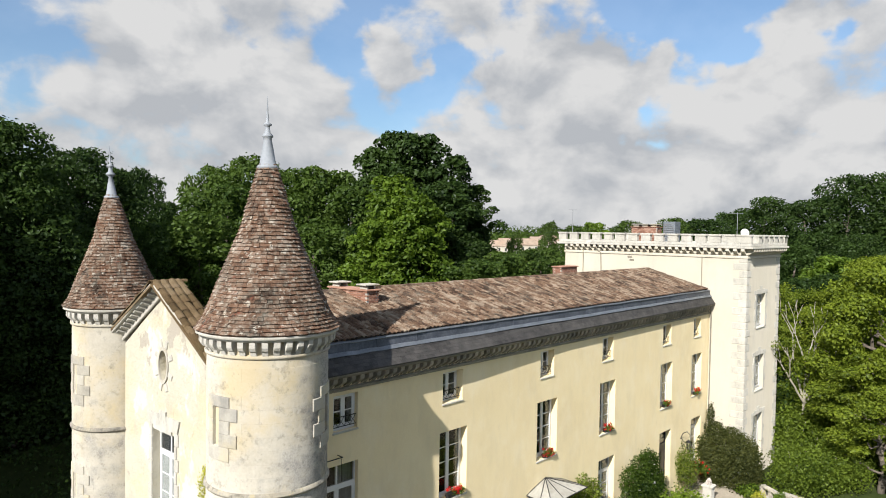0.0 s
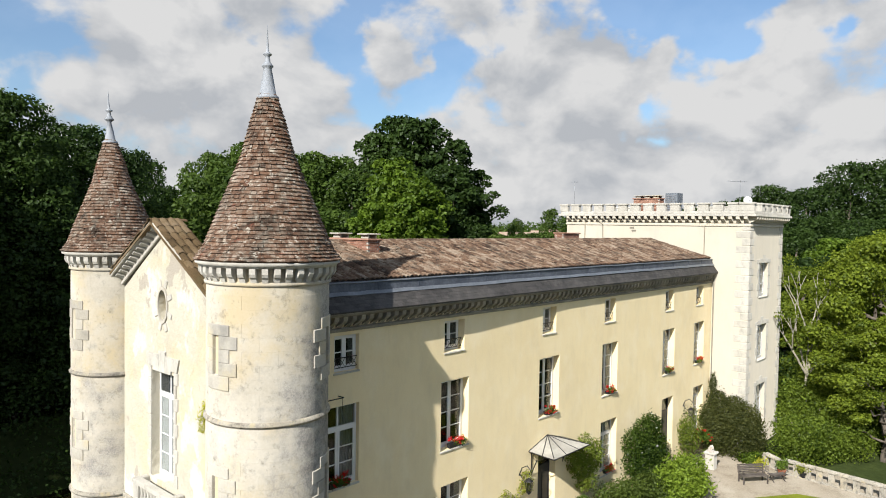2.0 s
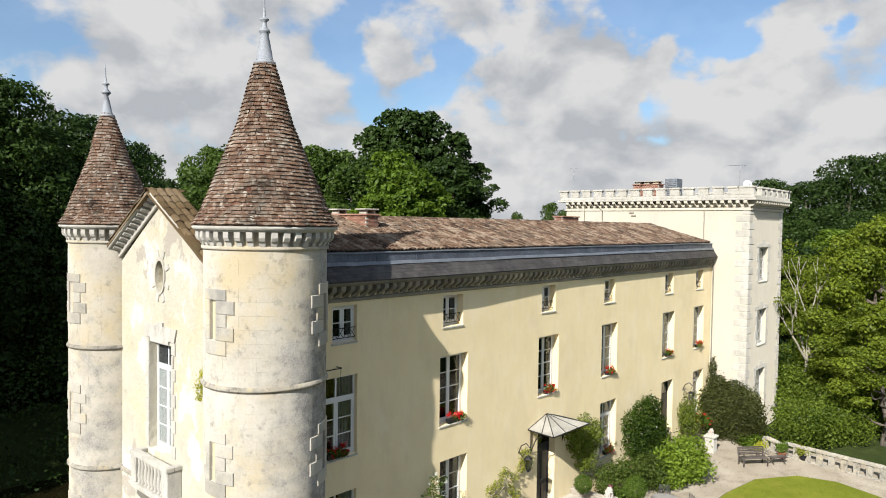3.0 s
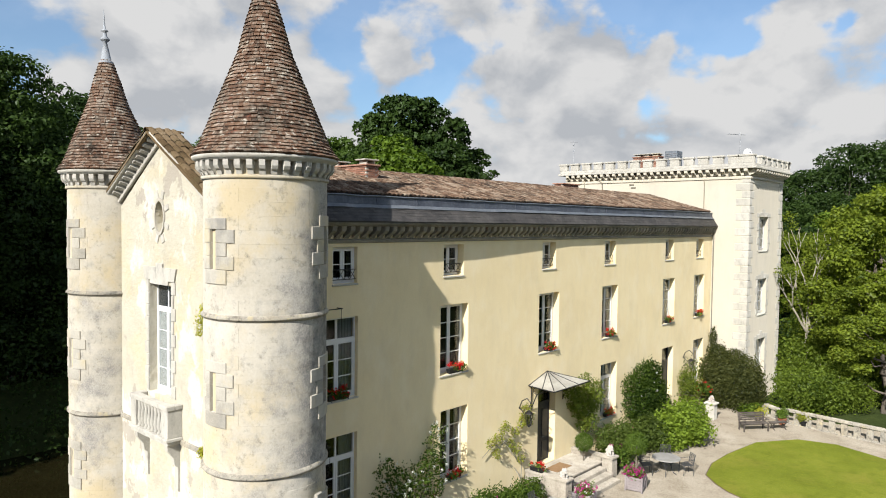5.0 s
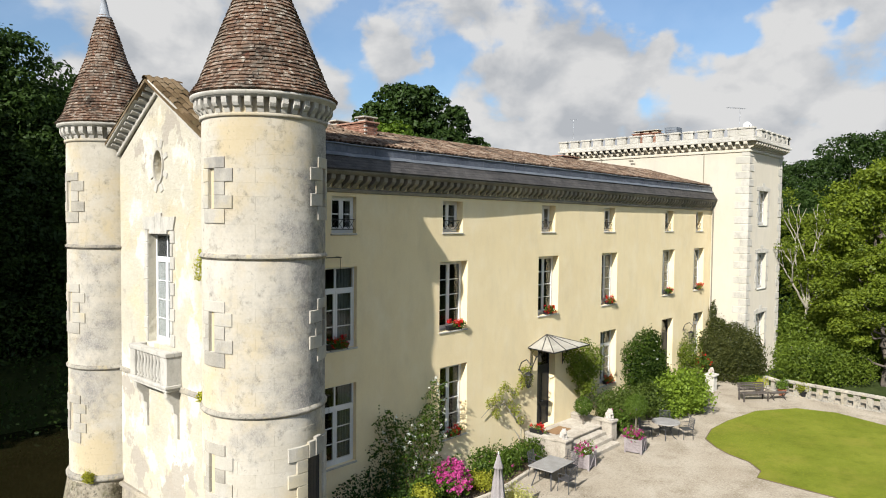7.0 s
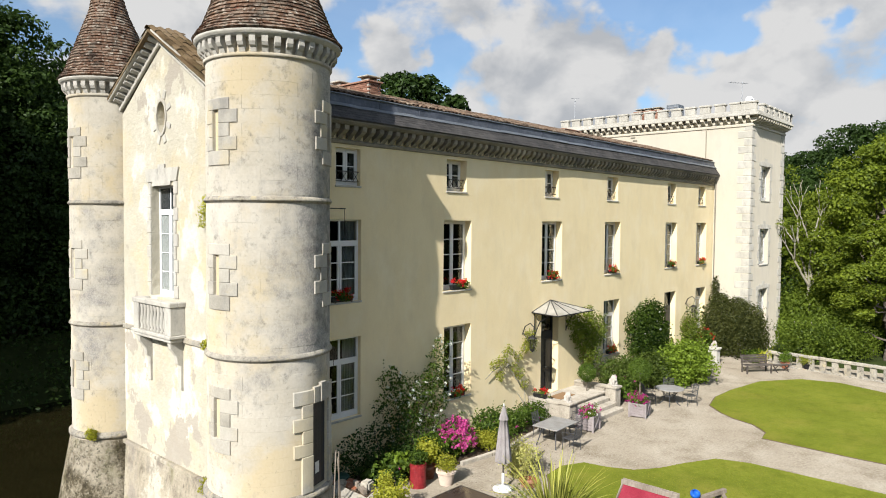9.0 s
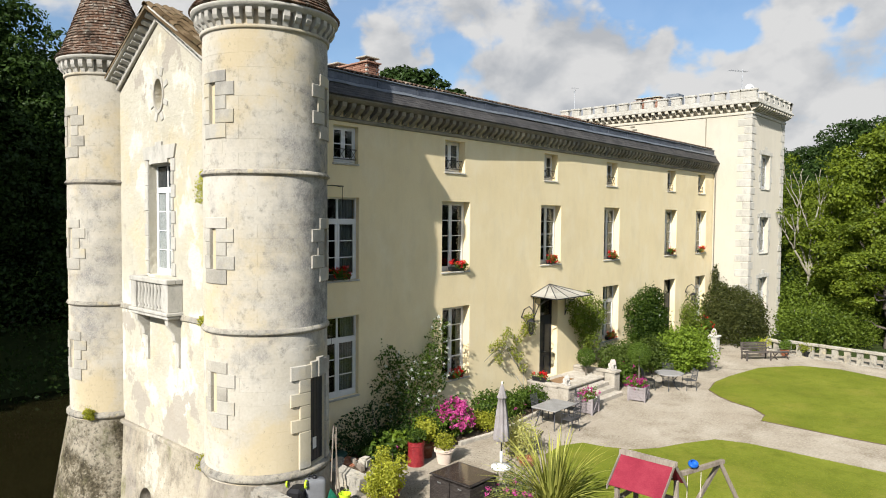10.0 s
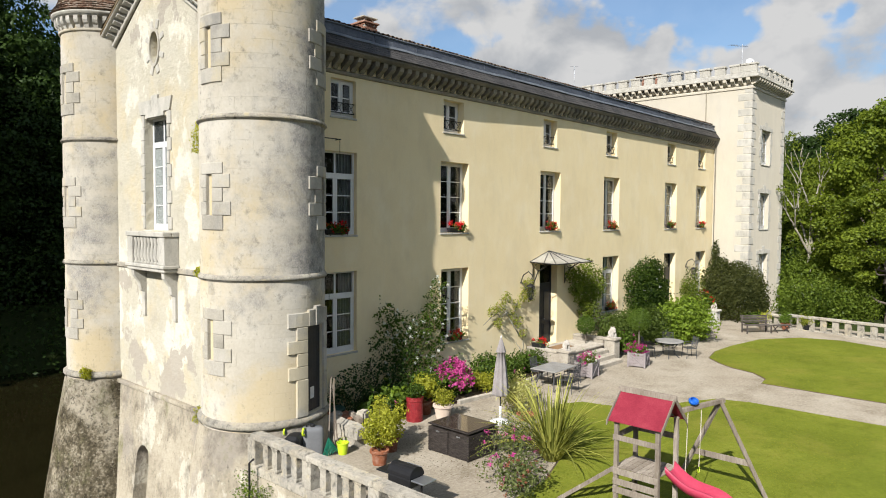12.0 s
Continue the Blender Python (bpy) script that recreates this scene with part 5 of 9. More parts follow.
        # local: along the rake, out of the wall, up from it
        base = Matrix.Translation((GABLE_X, GY + s * (run + 0.12), 13.16 - rise)) @ Matrix.Rotation(math.pi / 2 if s < 0 else -math.pi / 2, 4, "Z") @ Matrix.Rotation(-ang, 4, "Y")
        flip = 1 if s < 0 else -1
        bm = bmesh.new()
        soft_box(bm, -0.15, ln + 0.12, min(0, flip * 0.40), max(0, flip * 0.40), 0.13, 0.23, 0.02, base)
        soft_box(bm, 0.05, ln + 0.02, min(0, flip * 0.10), max(0, flip * 0.10), -0.16, -0.06, 0.02, base)
        part("rake_cornice", bm, WHITE_STONE, root, "pale stone rake cornice")
        for k in range(12):
            bm = bmesh.new()
            u = 0.05 + k * 0.29
            prof = [(0.0, -0.08), (0.05, -0.08), (0.10, -0.02), (0.21, 0.02), (0.30, 0.06), (0.30, 0.128), (0.0, 0.128)]
            ends = [[bm.verts.new(base @ Vector((w, flip * y, z))) for y, z in prof] for w in (u, u + 0.15)]
            for q in range(len(prof)):
                bm.faces.new((ends[0][q], ends[0][(q + 1) % 7], ends[1][(q + 1) % 7], ends[1][q]))
            bm.faces.new(ends[0]), bm.faces.new(ends[1][::-1])
            bmesh.ops.recalc_face_normals(bm, faces=bm.faces[:])
            part("corbel", bm, WHITE_STONE, root)
    # short roof behind it
    bm = bmesh.new()
    for s in (-1, 1):
        ye, ze = GY + s * (3.3 if s < 0 else 3.0), 13.44 - (1.9 if s < 0 else 1.73)
        v = [bm.verts.new(q) for q in ((1.43, GY, 13.44), (2.4, GY, 13.44), (2.4, ye, ze), (1.43, ye, ze), (1.43, GY, 13.36), (2.4, GY, 13.36), (2.4, ye, ze - 0.08), (1.43, ye, ze - 0.08))]
        for f in ((0, 1, 2, 3), (7, 6, 5, 4), (0, 3, 7, 4), (1, 5, 6, 2), (2, 6, 7, 3)):
            bm.faces.new([v[i] for i in f])
    part("roof_deck", bm, MOSS_TILE, root)
    bm = bmesh.new()
    v = [bm.verts.new(q) for q in ((2.36, GY - 3.1, 11.55), (2.36, GY + 3.1, 11.55), (2.36, GY, 13.30))]
    bm.faces.new(v)
    bm.faces.new([bm.verts.new(q) for q in ((2.36, GY - 3.1, 9.0), (2.36, GY + 3.1, 9.0), (2.36, GY + 3.1, 11.552), (2.36, GY - 3.1, 11.552))])
    part("rear_wall", bm, GABLE, root)
    tv, tf = canal_template(0.48, 0.125, 0.10, 4)
    mats = []
    for s in (-1, 1):
        ang = math.atan2(1.9, 3.3)
        base = Matrix.Translation((0, GY + s * (3.33 if s < 0 else 3.03), 11.56 if s < 0 else 11.73)) @ (Matrix.Rotation(ang, 4, "X") if s < 0 else Matrix.Rotation(math.pi, 4, "Z") @ Matrix.Rotation(ang, 4, "X"))
        for r in range(10 if s < 0 else 9):
            for k in range(4):
                x = (1.55 + 0.24 * k) * (1 if s < 0 else -1)
                mats.append(np.array(base @ pose(x, r * 0.375 - 0.02, 0.03 + random.uniform(0, 0.02), 0, 0, random.uniform(-3, 3))))
    for k in range(3):
        mats.append(np.array(pose(1.40 + 0.34 * k, GY, 13.46, 0, 0, -90 + random.uniform(-3, 3))))
    pieces("roof_tile", "roof_tiles", tv, tf, mats, (0, 0, 20), MOSS_TILE, root)
    # balcony
    bx, by0, by1 = 1.40, 2.58, 4.98
    bm = bmesh.new()
    soft_box(bm, bx - 0.06, GABLE_X - 0.003, by0 - 0.05, by1 + 0.05, 4.50, 4.60, 0.02)
    soft_box(bm, bx - 0.01, GABLE_X - 0.003, by0, by1, 4.40, 4.50, 0.02)
    balcony = part("balcony", bm, WHITE_STONE, root, "small stone balcony with balusters")
    bm = bmesh.new()
    soft_box(bm, bx - 0.04, bx + 0.22, by0 - 0.03, by1 + 0.03, 5.40, 5.54, 0.02)
    soft_box(bm, bx + 0.22, GABLE_X - 0.003, by0 - 0.03, by0 + 0.2, 5.40, 5.54, 0.02)
    soft_box(bm, bx + 0.22, GABLE_X - 0.003, by1 - 0.2, by1 + 0.03, 5.40, 5.54, 0.02)
    part("handrail", bm, WHITE_STONE, balcony)
    for y0, y1 in ((by0, by0 + 0.34), (by1 - 0.34, by1)):
        bm = bmesh.new()
        soft_box(bm, bx, GABLE_X - 0.004, y0, y1, 4.60, 5.40, 0.015)
        part("pier", bm, WHITE_STONE, balcony)
    for k in range(8):
        bm = bmesh.new()
        y = by0 + 0.46 + k * 0.212
        lathe(bm, [(0.075, 4.60), (0.075, 4.66), (0.045, 4.69), (0.085, 4.82), (0.05, 5.18), (0.07, 5.32), (0.07, 5.40)], 10, bx + 0.09, y)
        part("baluster", bm, WHITE_STONE, balcony, "", True)
    for y in (2.80, 4.76):
        bm = bmesh.new()
        pts = [(GABLE_X, 4.40), (bx + 0.05, 4.40), (bx + 0.07, 4.22), (GABLE_X - 0.2, 3.98), (GABLE_X - 0.16, 3.75), (GABLE_X - 0.07, 3.68), (GABLE_X - 0.07, 2.98), (GABLE_X, 2.94)]
        a, b = [bm.verts.new((x, y - 0.09, z)) for x, z in pts], [bm.verts.new((x, y + 0.09, z)) for x, z in pts]
        bm.faces.new(a), bm.faces.new(b[::-1])
        for i in range(len(pts)):
            bm.faces.new((a[i], a[(i + 1) % len(pts)], b[(i + 1) % len(pts)], b[i]))
        bmesh.ops.recalc_face_normals(bm, faces=bm.faces[:])
        part("bracket", bm, WHITE_STONE, root, "carved stone bracket under the balcony")
    # ledges and the sloping foot with its arched niche
    bm = bmesh.new()
    soft_box(bm, GABLE_X - 0.07, GABLE_X - 0.003, 0.9, 6.9, 4.36, 4.52, 0.02)
    part("string_course", bm, RAIL_STONE, root)
    bm = bmesh.new()
    soft_box(bm, GABLE_X - 0.13, GABLE_X + 0.02, 0.9, 6.9, 0.56, 0.70, 0.03)
    part("string_course", bm, FOOT_STONE, root)
    bm = bmesh.new()
    lo, hi = GABLE_X - 0.62, GABLE_X - 0.04

    def xat(z):
        return lo + (hi - lo) * (z + 4.6) / (0.57 + 4.6)

    ny0, ny1, nz0, nz1 = 4.1, 4.95, -2.9, -1.0
    ys, zs = [0.6, ny0, ny1, 7.2], [-4.6, nz0, nz1, 0.57]
    for i in range(3):
        for j in range(3):
            if (i, j) == (1, 1):
                continue
            bm.faces.new([bm.verts.new((xat(z), y, z)) for y, z in ((ys[i], zs[j]), (ys[i + 1], zs[j]), (ys[i + 1], zs[j + 1]), (ys[i], zs[j + 1]))])
    for (y, z), (y2, z2) in (((ny0, nz0), (ny0, nz1)), ((ny1, nz1), (ny1, nz0)), ((ny0, nz1), (ny1, nz1)), ((ny1, nz0), (ny0, nz0))):
        bm.faces.new([bm.verts.new(q) for q in ((xat(z), y, z), (xat(z2), y2, z2), (xat(z2) + 0.5, y2, z2), (xat(z) + 0.5, y, z))])
    bm.faces.new([bm.verts.new((GABLE_X + 0.1, y, z)) for y, z in ((ny0, nz0), (ny1, nz0), (ny1, nz1), (ny0, nz1))])
    bmesh.ops.remove_doubles(bm, verts=bm.verts[:], dist=0.001)
    bmesh.ops.recalc_face_normals(bm, faces=bm.faces[:])
    part("battered_foot", bm, FOOT_STONE, root, "sloping masonry foot over the moat")
    # arched head of the niche
    for sgn in (-1, 1):
        bm = bmesh.new()
        yc, half, zc = (ny0 + ny1) / 2, (ny1 - ny0) / 2, nz1 - 0.42
        arc = [(yc + sgn * half * math.cos(t), zc + 0.42 * math.sin(t)) for t in [math.pi / 2 * k / 6 for k in range(7)]] + [(yc + sgn * half, nz1)]
        a, b = [bm.verts.new((xat(z) - 0.002, y, z)) for y, z in arc], [bm.verts.new((xat(z) + 0.4, y, z)) for y, z in arc]
        bm.faces.new(a), bm.faces.new(b[::-1])
        for i in range(len(arc)):
            bm.faces.new((a[i], a[(i + 1) % len(arc)], b[(i + 1) % len(arc)], b[i]))
        bmesh.ops.recalc_face_normals(bm, faces=bm.faces[:])
        part("arch_spandrel", bm, FOOT_STONE, root)
    return root


gable_front = make_gable()


# ---------------------------------------------------------------- square tower
def make_square_tower():
    root = thing("square_tower", "tall square cream tower with a crenellated parapet and stone quoins", "tower", (0, 0, 0))
    xa, xb, ya, yb = 34.7, 41.0, TOWER_Y, 10.5
    wins = [(36.55, 38.2, 9.36, 11.45), (36.55, 38.2, 5.4, 7.6), (36.6, 38.25, 1.2, 3.85)]
    bm = bmesh.new()
    wall_mesh(bm, TOWER_M, xa, xb, -0.3, 13.9, wins, 0.45)
    part("wall", bm, TOWER_RENDER, root, "pale cream rendered tower wall")
    for dims in ((xa, xa + 0.45, ya + 0.452, yb, -0.3, 13.9), (xb - 0.45, xb, ya + 0.452, yb, -0.3, 13.9), (xa + 0.452, xb - 0.452, yb - 0.45, yb, -0.3, 13.9), (xa + 0.452, xb - 0.452, ya + 0.452, yb - 0.452, 13.5, 13.9)):
        bm = bmesh.new()
        box(bm, *dims)
        part("wall", bm, TOWER_RENDER, root)
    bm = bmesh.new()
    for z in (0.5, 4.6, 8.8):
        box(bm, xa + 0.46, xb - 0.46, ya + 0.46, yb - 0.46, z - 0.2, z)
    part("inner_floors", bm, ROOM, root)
    for a, b, z0, z1 in wins:
        window(root, shift(TOWER_M, a, z0), b - a, z1 - z0, 3, "white casement window with closed white curtains", drapes=((0.0, 1.0),), d=0.22)
        n = max(3, round((z1 - z0) / 0.45))
        for k in range(n):
            for side in (0, 1):
                wd = 0.42 if k % 2 else 0.24
                x0, x1 = (b + 0.004, b + wd) if side else (a - wd, a - 0.004)
                bm = bmesh.new()
                z = z0 + (z1 - z0) * k / n
                soft_box(bm, x0, x1, ya - 0.022, ya + 0.1, z + 0.012, z + (z1 - z0) / n - 0.012, 0.014)
                part("quoin_stone", bm, WHITE_STONE, root)
        for k in range(5):
            bm = bmesh.new()
            w = (b - a + 0.9) / 5
            top = z1 + 0.36 + (0.14 if k == 2 else 0.0) - 0.06 * abs(k - 2)
            soft_box(bm, a - 0.45 + k * w + 0.006, a - 0.45 + (k + 1) * w - 0.006, ya - 0.022, ya + 0.1, z1 + 0.006, top, 0.014)
            part("lintel_stone", bm, WHITE_STONE, root)
    # corner quoins
    for k in range(31):
        z = 0.0 + k * 0.448
        for x_c in (xa, xb):
            long_x = k % 2 == 0
            lx, ly = (0.75, 0.45) if long_x else (0.45, 0.8)
            bm = bmesh.new()
            x0, x1 = (x_c - 0.02, x_c + lx) if x_c == xa else (x_c - lx, x_c + 0.02)
            soft_box(bm, x0, x1, ya - 0.02, ya + ly, z + 0.016, z + 0.432, 0.018)
            part("quoin_stone", bm, WHITE_STONE, root)
    # entablature: moulding, corbels, slab
    def band(out, z0, z1, name, mat, r=0.02):
        bm = bmesh.new()
        soft_box(bm, xa - out, xb + out, ya - out, ya + 0.3, z0, z1, r)
        soft_box(bm, xa - out, xa + 0.3, ya + 0.302, yb + out, z0, z1, r)
        soft_box(bm, xb - 0.3, xb + out, ya + 0.302, yb + out, z0, z1, r)
        soft_box(bm, xa + 0.302, xb - 0.302, yb - 0.3, yb + out, z0, z1, r)
        return part(name, bm, mat, root)

    band(0.07, 13.70, 13.84, "moulding", TOWER_RENDER)
    band(0.05, 13.902, 14.30, "frieze", TOWER_RENDER)
    band(0.44, 14.303, 14.44, "cornice_slab", WHITE_STONE)
    band(0.34, 14.443, 14.62, "parapet_course", WHITE_STONE)
    tv = [(-0.1, 0, 0), (0.1, 0, 0), (-0.1, -0.08, 0), (0.1, -0.08, 0), (-0.1, -0.36, 0.18), (0.1, -0.36, 0.18), (-0.1, -0.36, 0.33), (0.1, -0.36, 0.33), (-0.1, 0, 0.33), (0.1, 0, 0.33)]
    tf = [(0, 1, 3, 2), (2, 3, 5, 4), (4, 5, 7, 6), (0, 2, 4, 6), (0, 6, 8, 8)[:4], (1, 7, 5, 3), (6, 7, 9, 8)]
    mats = []
    for k in range(28):
        mats.append(np.array(pose(xa - 0.05, ya + 0.15 + k * 0.452, 13.965, 0, 0, -90)))
    for k in range(15):
        mats.append(np.array(pose(xa + 0.05 + k * 0.445, ya - 0.05, 13.965)))
    pieces("corbel", "corbels", tv, tf, mats, (34, 0, 14), TOWER_RENDER, root)
    ob = None
    for along, start, count, pitch in (("y", ya - 0.3, 15, 0.91), ("x", xa + 1.05, 6, 1.03), ("yr", ya - 0.3, 15, 0.91)):
        for k in range(count):
            c = start + k * pitch
            bm = bmesh.new()
            w = 0.62 if k else 0.9
            if along == "x":
                b0 = (c, c + 0.62, ya - 0.3, ya - 0.02)
                g = (0.04, 0.04)
            else:
                x0 = xa - 0.3 if along == "y" else xb + 0.02
                b0 = (x0, x0 + 0.28, c, c + w)
                g = (0.04, 0.04)
            soft_box(bm, *b0, 14.623, 15.02, 0.02)
            soft_box(bm, b0[0] - 0.05, b0[1] + 0.05, b0[2] - 0.05, b0[3] + 0.05, 15.022, 15.14, 0.02)
            part("merlon", bm, WHITE_STONE, root, "capped stone merlon, weathered")
    bm = bmesh.new()
    box(bm, xa, xb, ya, yb, 13.905, 14.2)
    part("roof", bm, ZINC, root)
    return root


square_tower = make_square_tower()


# ---------------------------------------------------------------- trees
def limb_points(rng, a, b, bend, n=5):
    a, b = np.array(a, float), np.array(b, float)
    pts = [a + (b - a) * i / n + (rng.normal(size=3) * bend * math.sin(math.pi * i / n)) for i in range(n + 1)]
    return [tuple(p) for p in pts]


def make_tree(name, label, seed, height, spread, crown_from, leaves, size, leaf, bark, lobes=26, at=(0, 0, 0), limbs=7, pointed=0.0, lump=(0.16, 0.34), inner=0.3):
    r = np.random.default_rng(seed)
    root = thing(name, label, "tree", at)
    bm = bmesh.new()
    top = height * 0.82
    tube(bm, limb_points(r, (0, 0, -0.3), (r.normal() * 0.4, r.normal() * 0.4, top), 0.25, 8), height * 0.021, 10, height * 0.006)
    part("trunk", bm, bark, root, "", True)
    for k in range(limbs):
        bm = bmesh.new()
        z = height * (crown_from + (0.75 - crown_from) * k / limbs) * 0.95
        a = math.tau * (k * 0.381 + r.uniform(0, 0.1))
        reach = spread * r.uniform(0.4, 0.66) * (1 - 0.5 * k / limbs)
        tube(bm, limb_points(r, (0, 0, z), (reach * math.cos(a), reach * math.sin(a), z + reach * r.uniform(0.5, 1.0)), 0.3, 5), height * 0.009, 7, height * 0.002)
        part("limb", bm, bark, root, "", True)
    lob = []
    for k in range(lobes):
        f = (k + 0.5) / lobes
        z = height * (crown_from + (1 - crown_from) * f)
        env = math.sqrt(1 - abs(1.9 * f - 0.9) ** 2.4) if f < 0.97 else 0.35
        env = max(0.18, env * (1 - pointed * 0.55 * f))
        a = k * 2.399 + r.uniform(-0.5, 0.5)
        d = spread * env * r.uniform(inner, 0.95)
        s = spread * r.uniform(*lump) * (0.75 + 0.35 * env)
        lob.append((d * math.cos(a), d * math.sin(a), min(z, height - s * 0.6), s, s, s * r.uniform(0.58, 0.9)))
    me = many("crown", LEAF_QUAD, [(0, 1, 2, 3)], lobes_leaves(r, lob, leaves, size, 0.5, 0.7, 0.4))
    link_mesh("crown", me, leaf, root)
    return root


def forked_tree():
    """A tree whose pale forked limbs stand bare in front of the leaves."""
    r = np.random.default_rng(21)
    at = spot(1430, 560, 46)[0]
    root = thing("lime_tree", "half-bare lime tree with pale forked limbs and few leaves", "tree", at)
    across = np.array((math.sin(VIEW), -math.cos(VIEW), 0.0))
    along = np.array((math.cos(VIEW), math.sin(VIEW), 0.0))
    ends = []

    def grow(a, lean, back, ln, rad, level):
        d = across * lean + along * back + np.array((0, 0, 1.0))
        b = a + d / np.linalg.norm(d) * ln
        bm = bmesh.new()
        tube(bm, limb_points(r, a, b, ln * 0.014, 6), rad, 8, rad * 0.7)
        part("trunk" if level == 0 else "limb", bm, PALE_BARK, root, "", True)
        if level > 1:
            ends.append(b)
        if level == 4:
            return
        fan = (-0.70, -0.34, -0.10, 0.12, 0.36, 0.72) if level == 0 else (-0.24, 0.20)
        for f in fan:
            grow(b, lean * 0.8 + f + r.normal() * 0.08, back * 0.7 + r.normal() * 0.22, (2.7 if level == 0 else ln * 0.74) * r.uniform(0.8, 1.15), rad * (0.58 if level == 0 else 0.64), level + 1)

    grow(np.array((0.0, 0.0, -0.2)), 0.02, 0.0, 4.0, 0.14, 0)
    lob = [(*(e + r.normal(size=3) * 0.4), 0.5, 0.5, 0.36) for e in ends[::2]] + [(0.5 * math.cos(2.4 * k), 0.5 * math.sin(2.4 * k), 0.6 + 0.38 * k, 0.6, 0.6, 0.5) for k in range(9)]
    link_mesh("crown", many("crown", LEAF_QUAD, [(0, 1, 2, 3)], lobes_leaves(r, lob, 3200, 0.16, 0.3, 0.7)), LEAF_LIME, root)
    return root


LEAF_LIME = leaf_material("fresh lime leaves", (0.020, 0.044, 0.004), (0.185, 0.236, 0.024), 0.28)


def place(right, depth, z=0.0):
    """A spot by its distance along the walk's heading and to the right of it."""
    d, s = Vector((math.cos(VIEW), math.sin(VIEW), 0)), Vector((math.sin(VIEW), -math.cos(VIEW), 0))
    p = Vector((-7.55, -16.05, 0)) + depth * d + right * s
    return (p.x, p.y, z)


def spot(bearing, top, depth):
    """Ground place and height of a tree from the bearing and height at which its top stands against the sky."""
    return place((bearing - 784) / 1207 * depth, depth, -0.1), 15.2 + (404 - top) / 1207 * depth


def plant_trees():
    T = {}
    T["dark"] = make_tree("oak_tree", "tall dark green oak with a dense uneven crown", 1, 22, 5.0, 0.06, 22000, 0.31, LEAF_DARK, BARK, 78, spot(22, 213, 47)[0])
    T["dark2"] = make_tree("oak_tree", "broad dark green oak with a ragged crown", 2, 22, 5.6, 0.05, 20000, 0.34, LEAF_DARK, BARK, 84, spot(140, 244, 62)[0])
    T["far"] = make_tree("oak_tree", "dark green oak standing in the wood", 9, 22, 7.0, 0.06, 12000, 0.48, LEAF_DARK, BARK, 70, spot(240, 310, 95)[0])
    # cheap oak for the trees added out of view to block and reflect light
    T["coarse"] = make_tree("oak_tree", "unseen dark green oak added for shade and reflections", 10, 22, 7.4, 0.06, 4000, 0.85, LEAF_DARK, BARK, 50, (-42, 20, -0.1))
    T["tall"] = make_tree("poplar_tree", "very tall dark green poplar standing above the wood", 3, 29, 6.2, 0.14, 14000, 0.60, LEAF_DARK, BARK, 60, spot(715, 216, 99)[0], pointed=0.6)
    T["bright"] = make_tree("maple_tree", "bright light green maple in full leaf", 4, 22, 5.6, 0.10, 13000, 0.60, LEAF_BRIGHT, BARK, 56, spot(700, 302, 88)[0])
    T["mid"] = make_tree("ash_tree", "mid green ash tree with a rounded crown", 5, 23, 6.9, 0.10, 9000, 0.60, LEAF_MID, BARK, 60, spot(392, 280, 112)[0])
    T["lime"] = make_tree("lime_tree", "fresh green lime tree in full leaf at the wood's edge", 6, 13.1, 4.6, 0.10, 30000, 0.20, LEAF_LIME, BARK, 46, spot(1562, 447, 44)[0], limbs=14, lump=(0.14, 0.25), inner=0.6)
    forked_tree()
    tall0 = {"dark": 22, "dark2": 22, "far": 22, "tall": 29, "bright": 22, "mid": 23, "lime": 13.1}
    groups = {
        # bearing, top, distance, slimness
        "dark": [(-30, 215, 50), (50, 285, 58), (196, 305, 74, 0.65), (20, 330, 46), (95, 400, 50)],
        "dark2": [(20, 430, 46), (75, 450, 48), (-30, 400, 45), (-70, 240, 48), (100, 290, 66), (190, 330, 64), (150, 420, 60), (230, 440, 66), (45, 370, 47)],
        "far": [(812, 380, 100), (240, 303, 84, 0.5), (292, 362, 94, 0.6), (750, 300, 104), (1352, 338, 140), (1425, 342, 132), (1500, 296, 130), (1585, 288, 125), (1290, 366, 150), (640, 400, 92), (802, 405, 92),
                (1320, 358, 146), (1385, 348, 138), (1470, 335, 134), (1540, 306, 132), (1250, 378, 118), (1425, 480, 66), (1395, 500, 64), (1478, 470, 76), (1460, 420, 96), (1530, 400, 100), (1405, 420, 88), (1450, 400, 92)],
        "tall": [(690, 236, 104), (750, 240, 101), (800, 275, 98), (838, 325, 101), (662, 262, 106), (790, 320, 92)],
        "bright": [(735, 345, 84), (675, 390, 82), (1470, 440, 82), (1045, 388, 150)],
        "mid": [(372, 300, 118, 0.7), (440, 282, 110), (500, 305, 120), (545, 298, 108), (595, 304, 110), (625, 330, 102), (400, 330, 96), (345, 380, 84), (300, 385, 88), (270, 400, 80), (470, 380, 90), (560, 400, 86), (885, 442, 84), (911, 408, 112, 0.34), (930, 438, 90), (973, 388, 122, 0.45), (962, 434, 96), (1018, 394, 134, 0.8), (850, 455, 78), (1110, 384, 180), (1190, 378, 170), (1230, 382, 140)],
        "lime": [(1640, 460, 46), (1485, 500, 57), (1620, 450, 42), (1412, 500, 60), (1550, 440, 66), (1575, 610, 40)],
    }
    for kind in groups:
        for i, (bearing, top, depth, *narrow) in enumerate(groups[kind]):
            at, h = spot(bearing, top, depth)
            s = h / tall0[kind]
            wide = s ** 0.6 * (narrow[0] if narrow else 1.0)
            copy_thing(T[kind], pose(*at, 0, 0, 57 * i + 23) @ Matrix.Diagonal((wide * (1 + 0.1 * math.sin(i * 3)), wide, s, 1)))
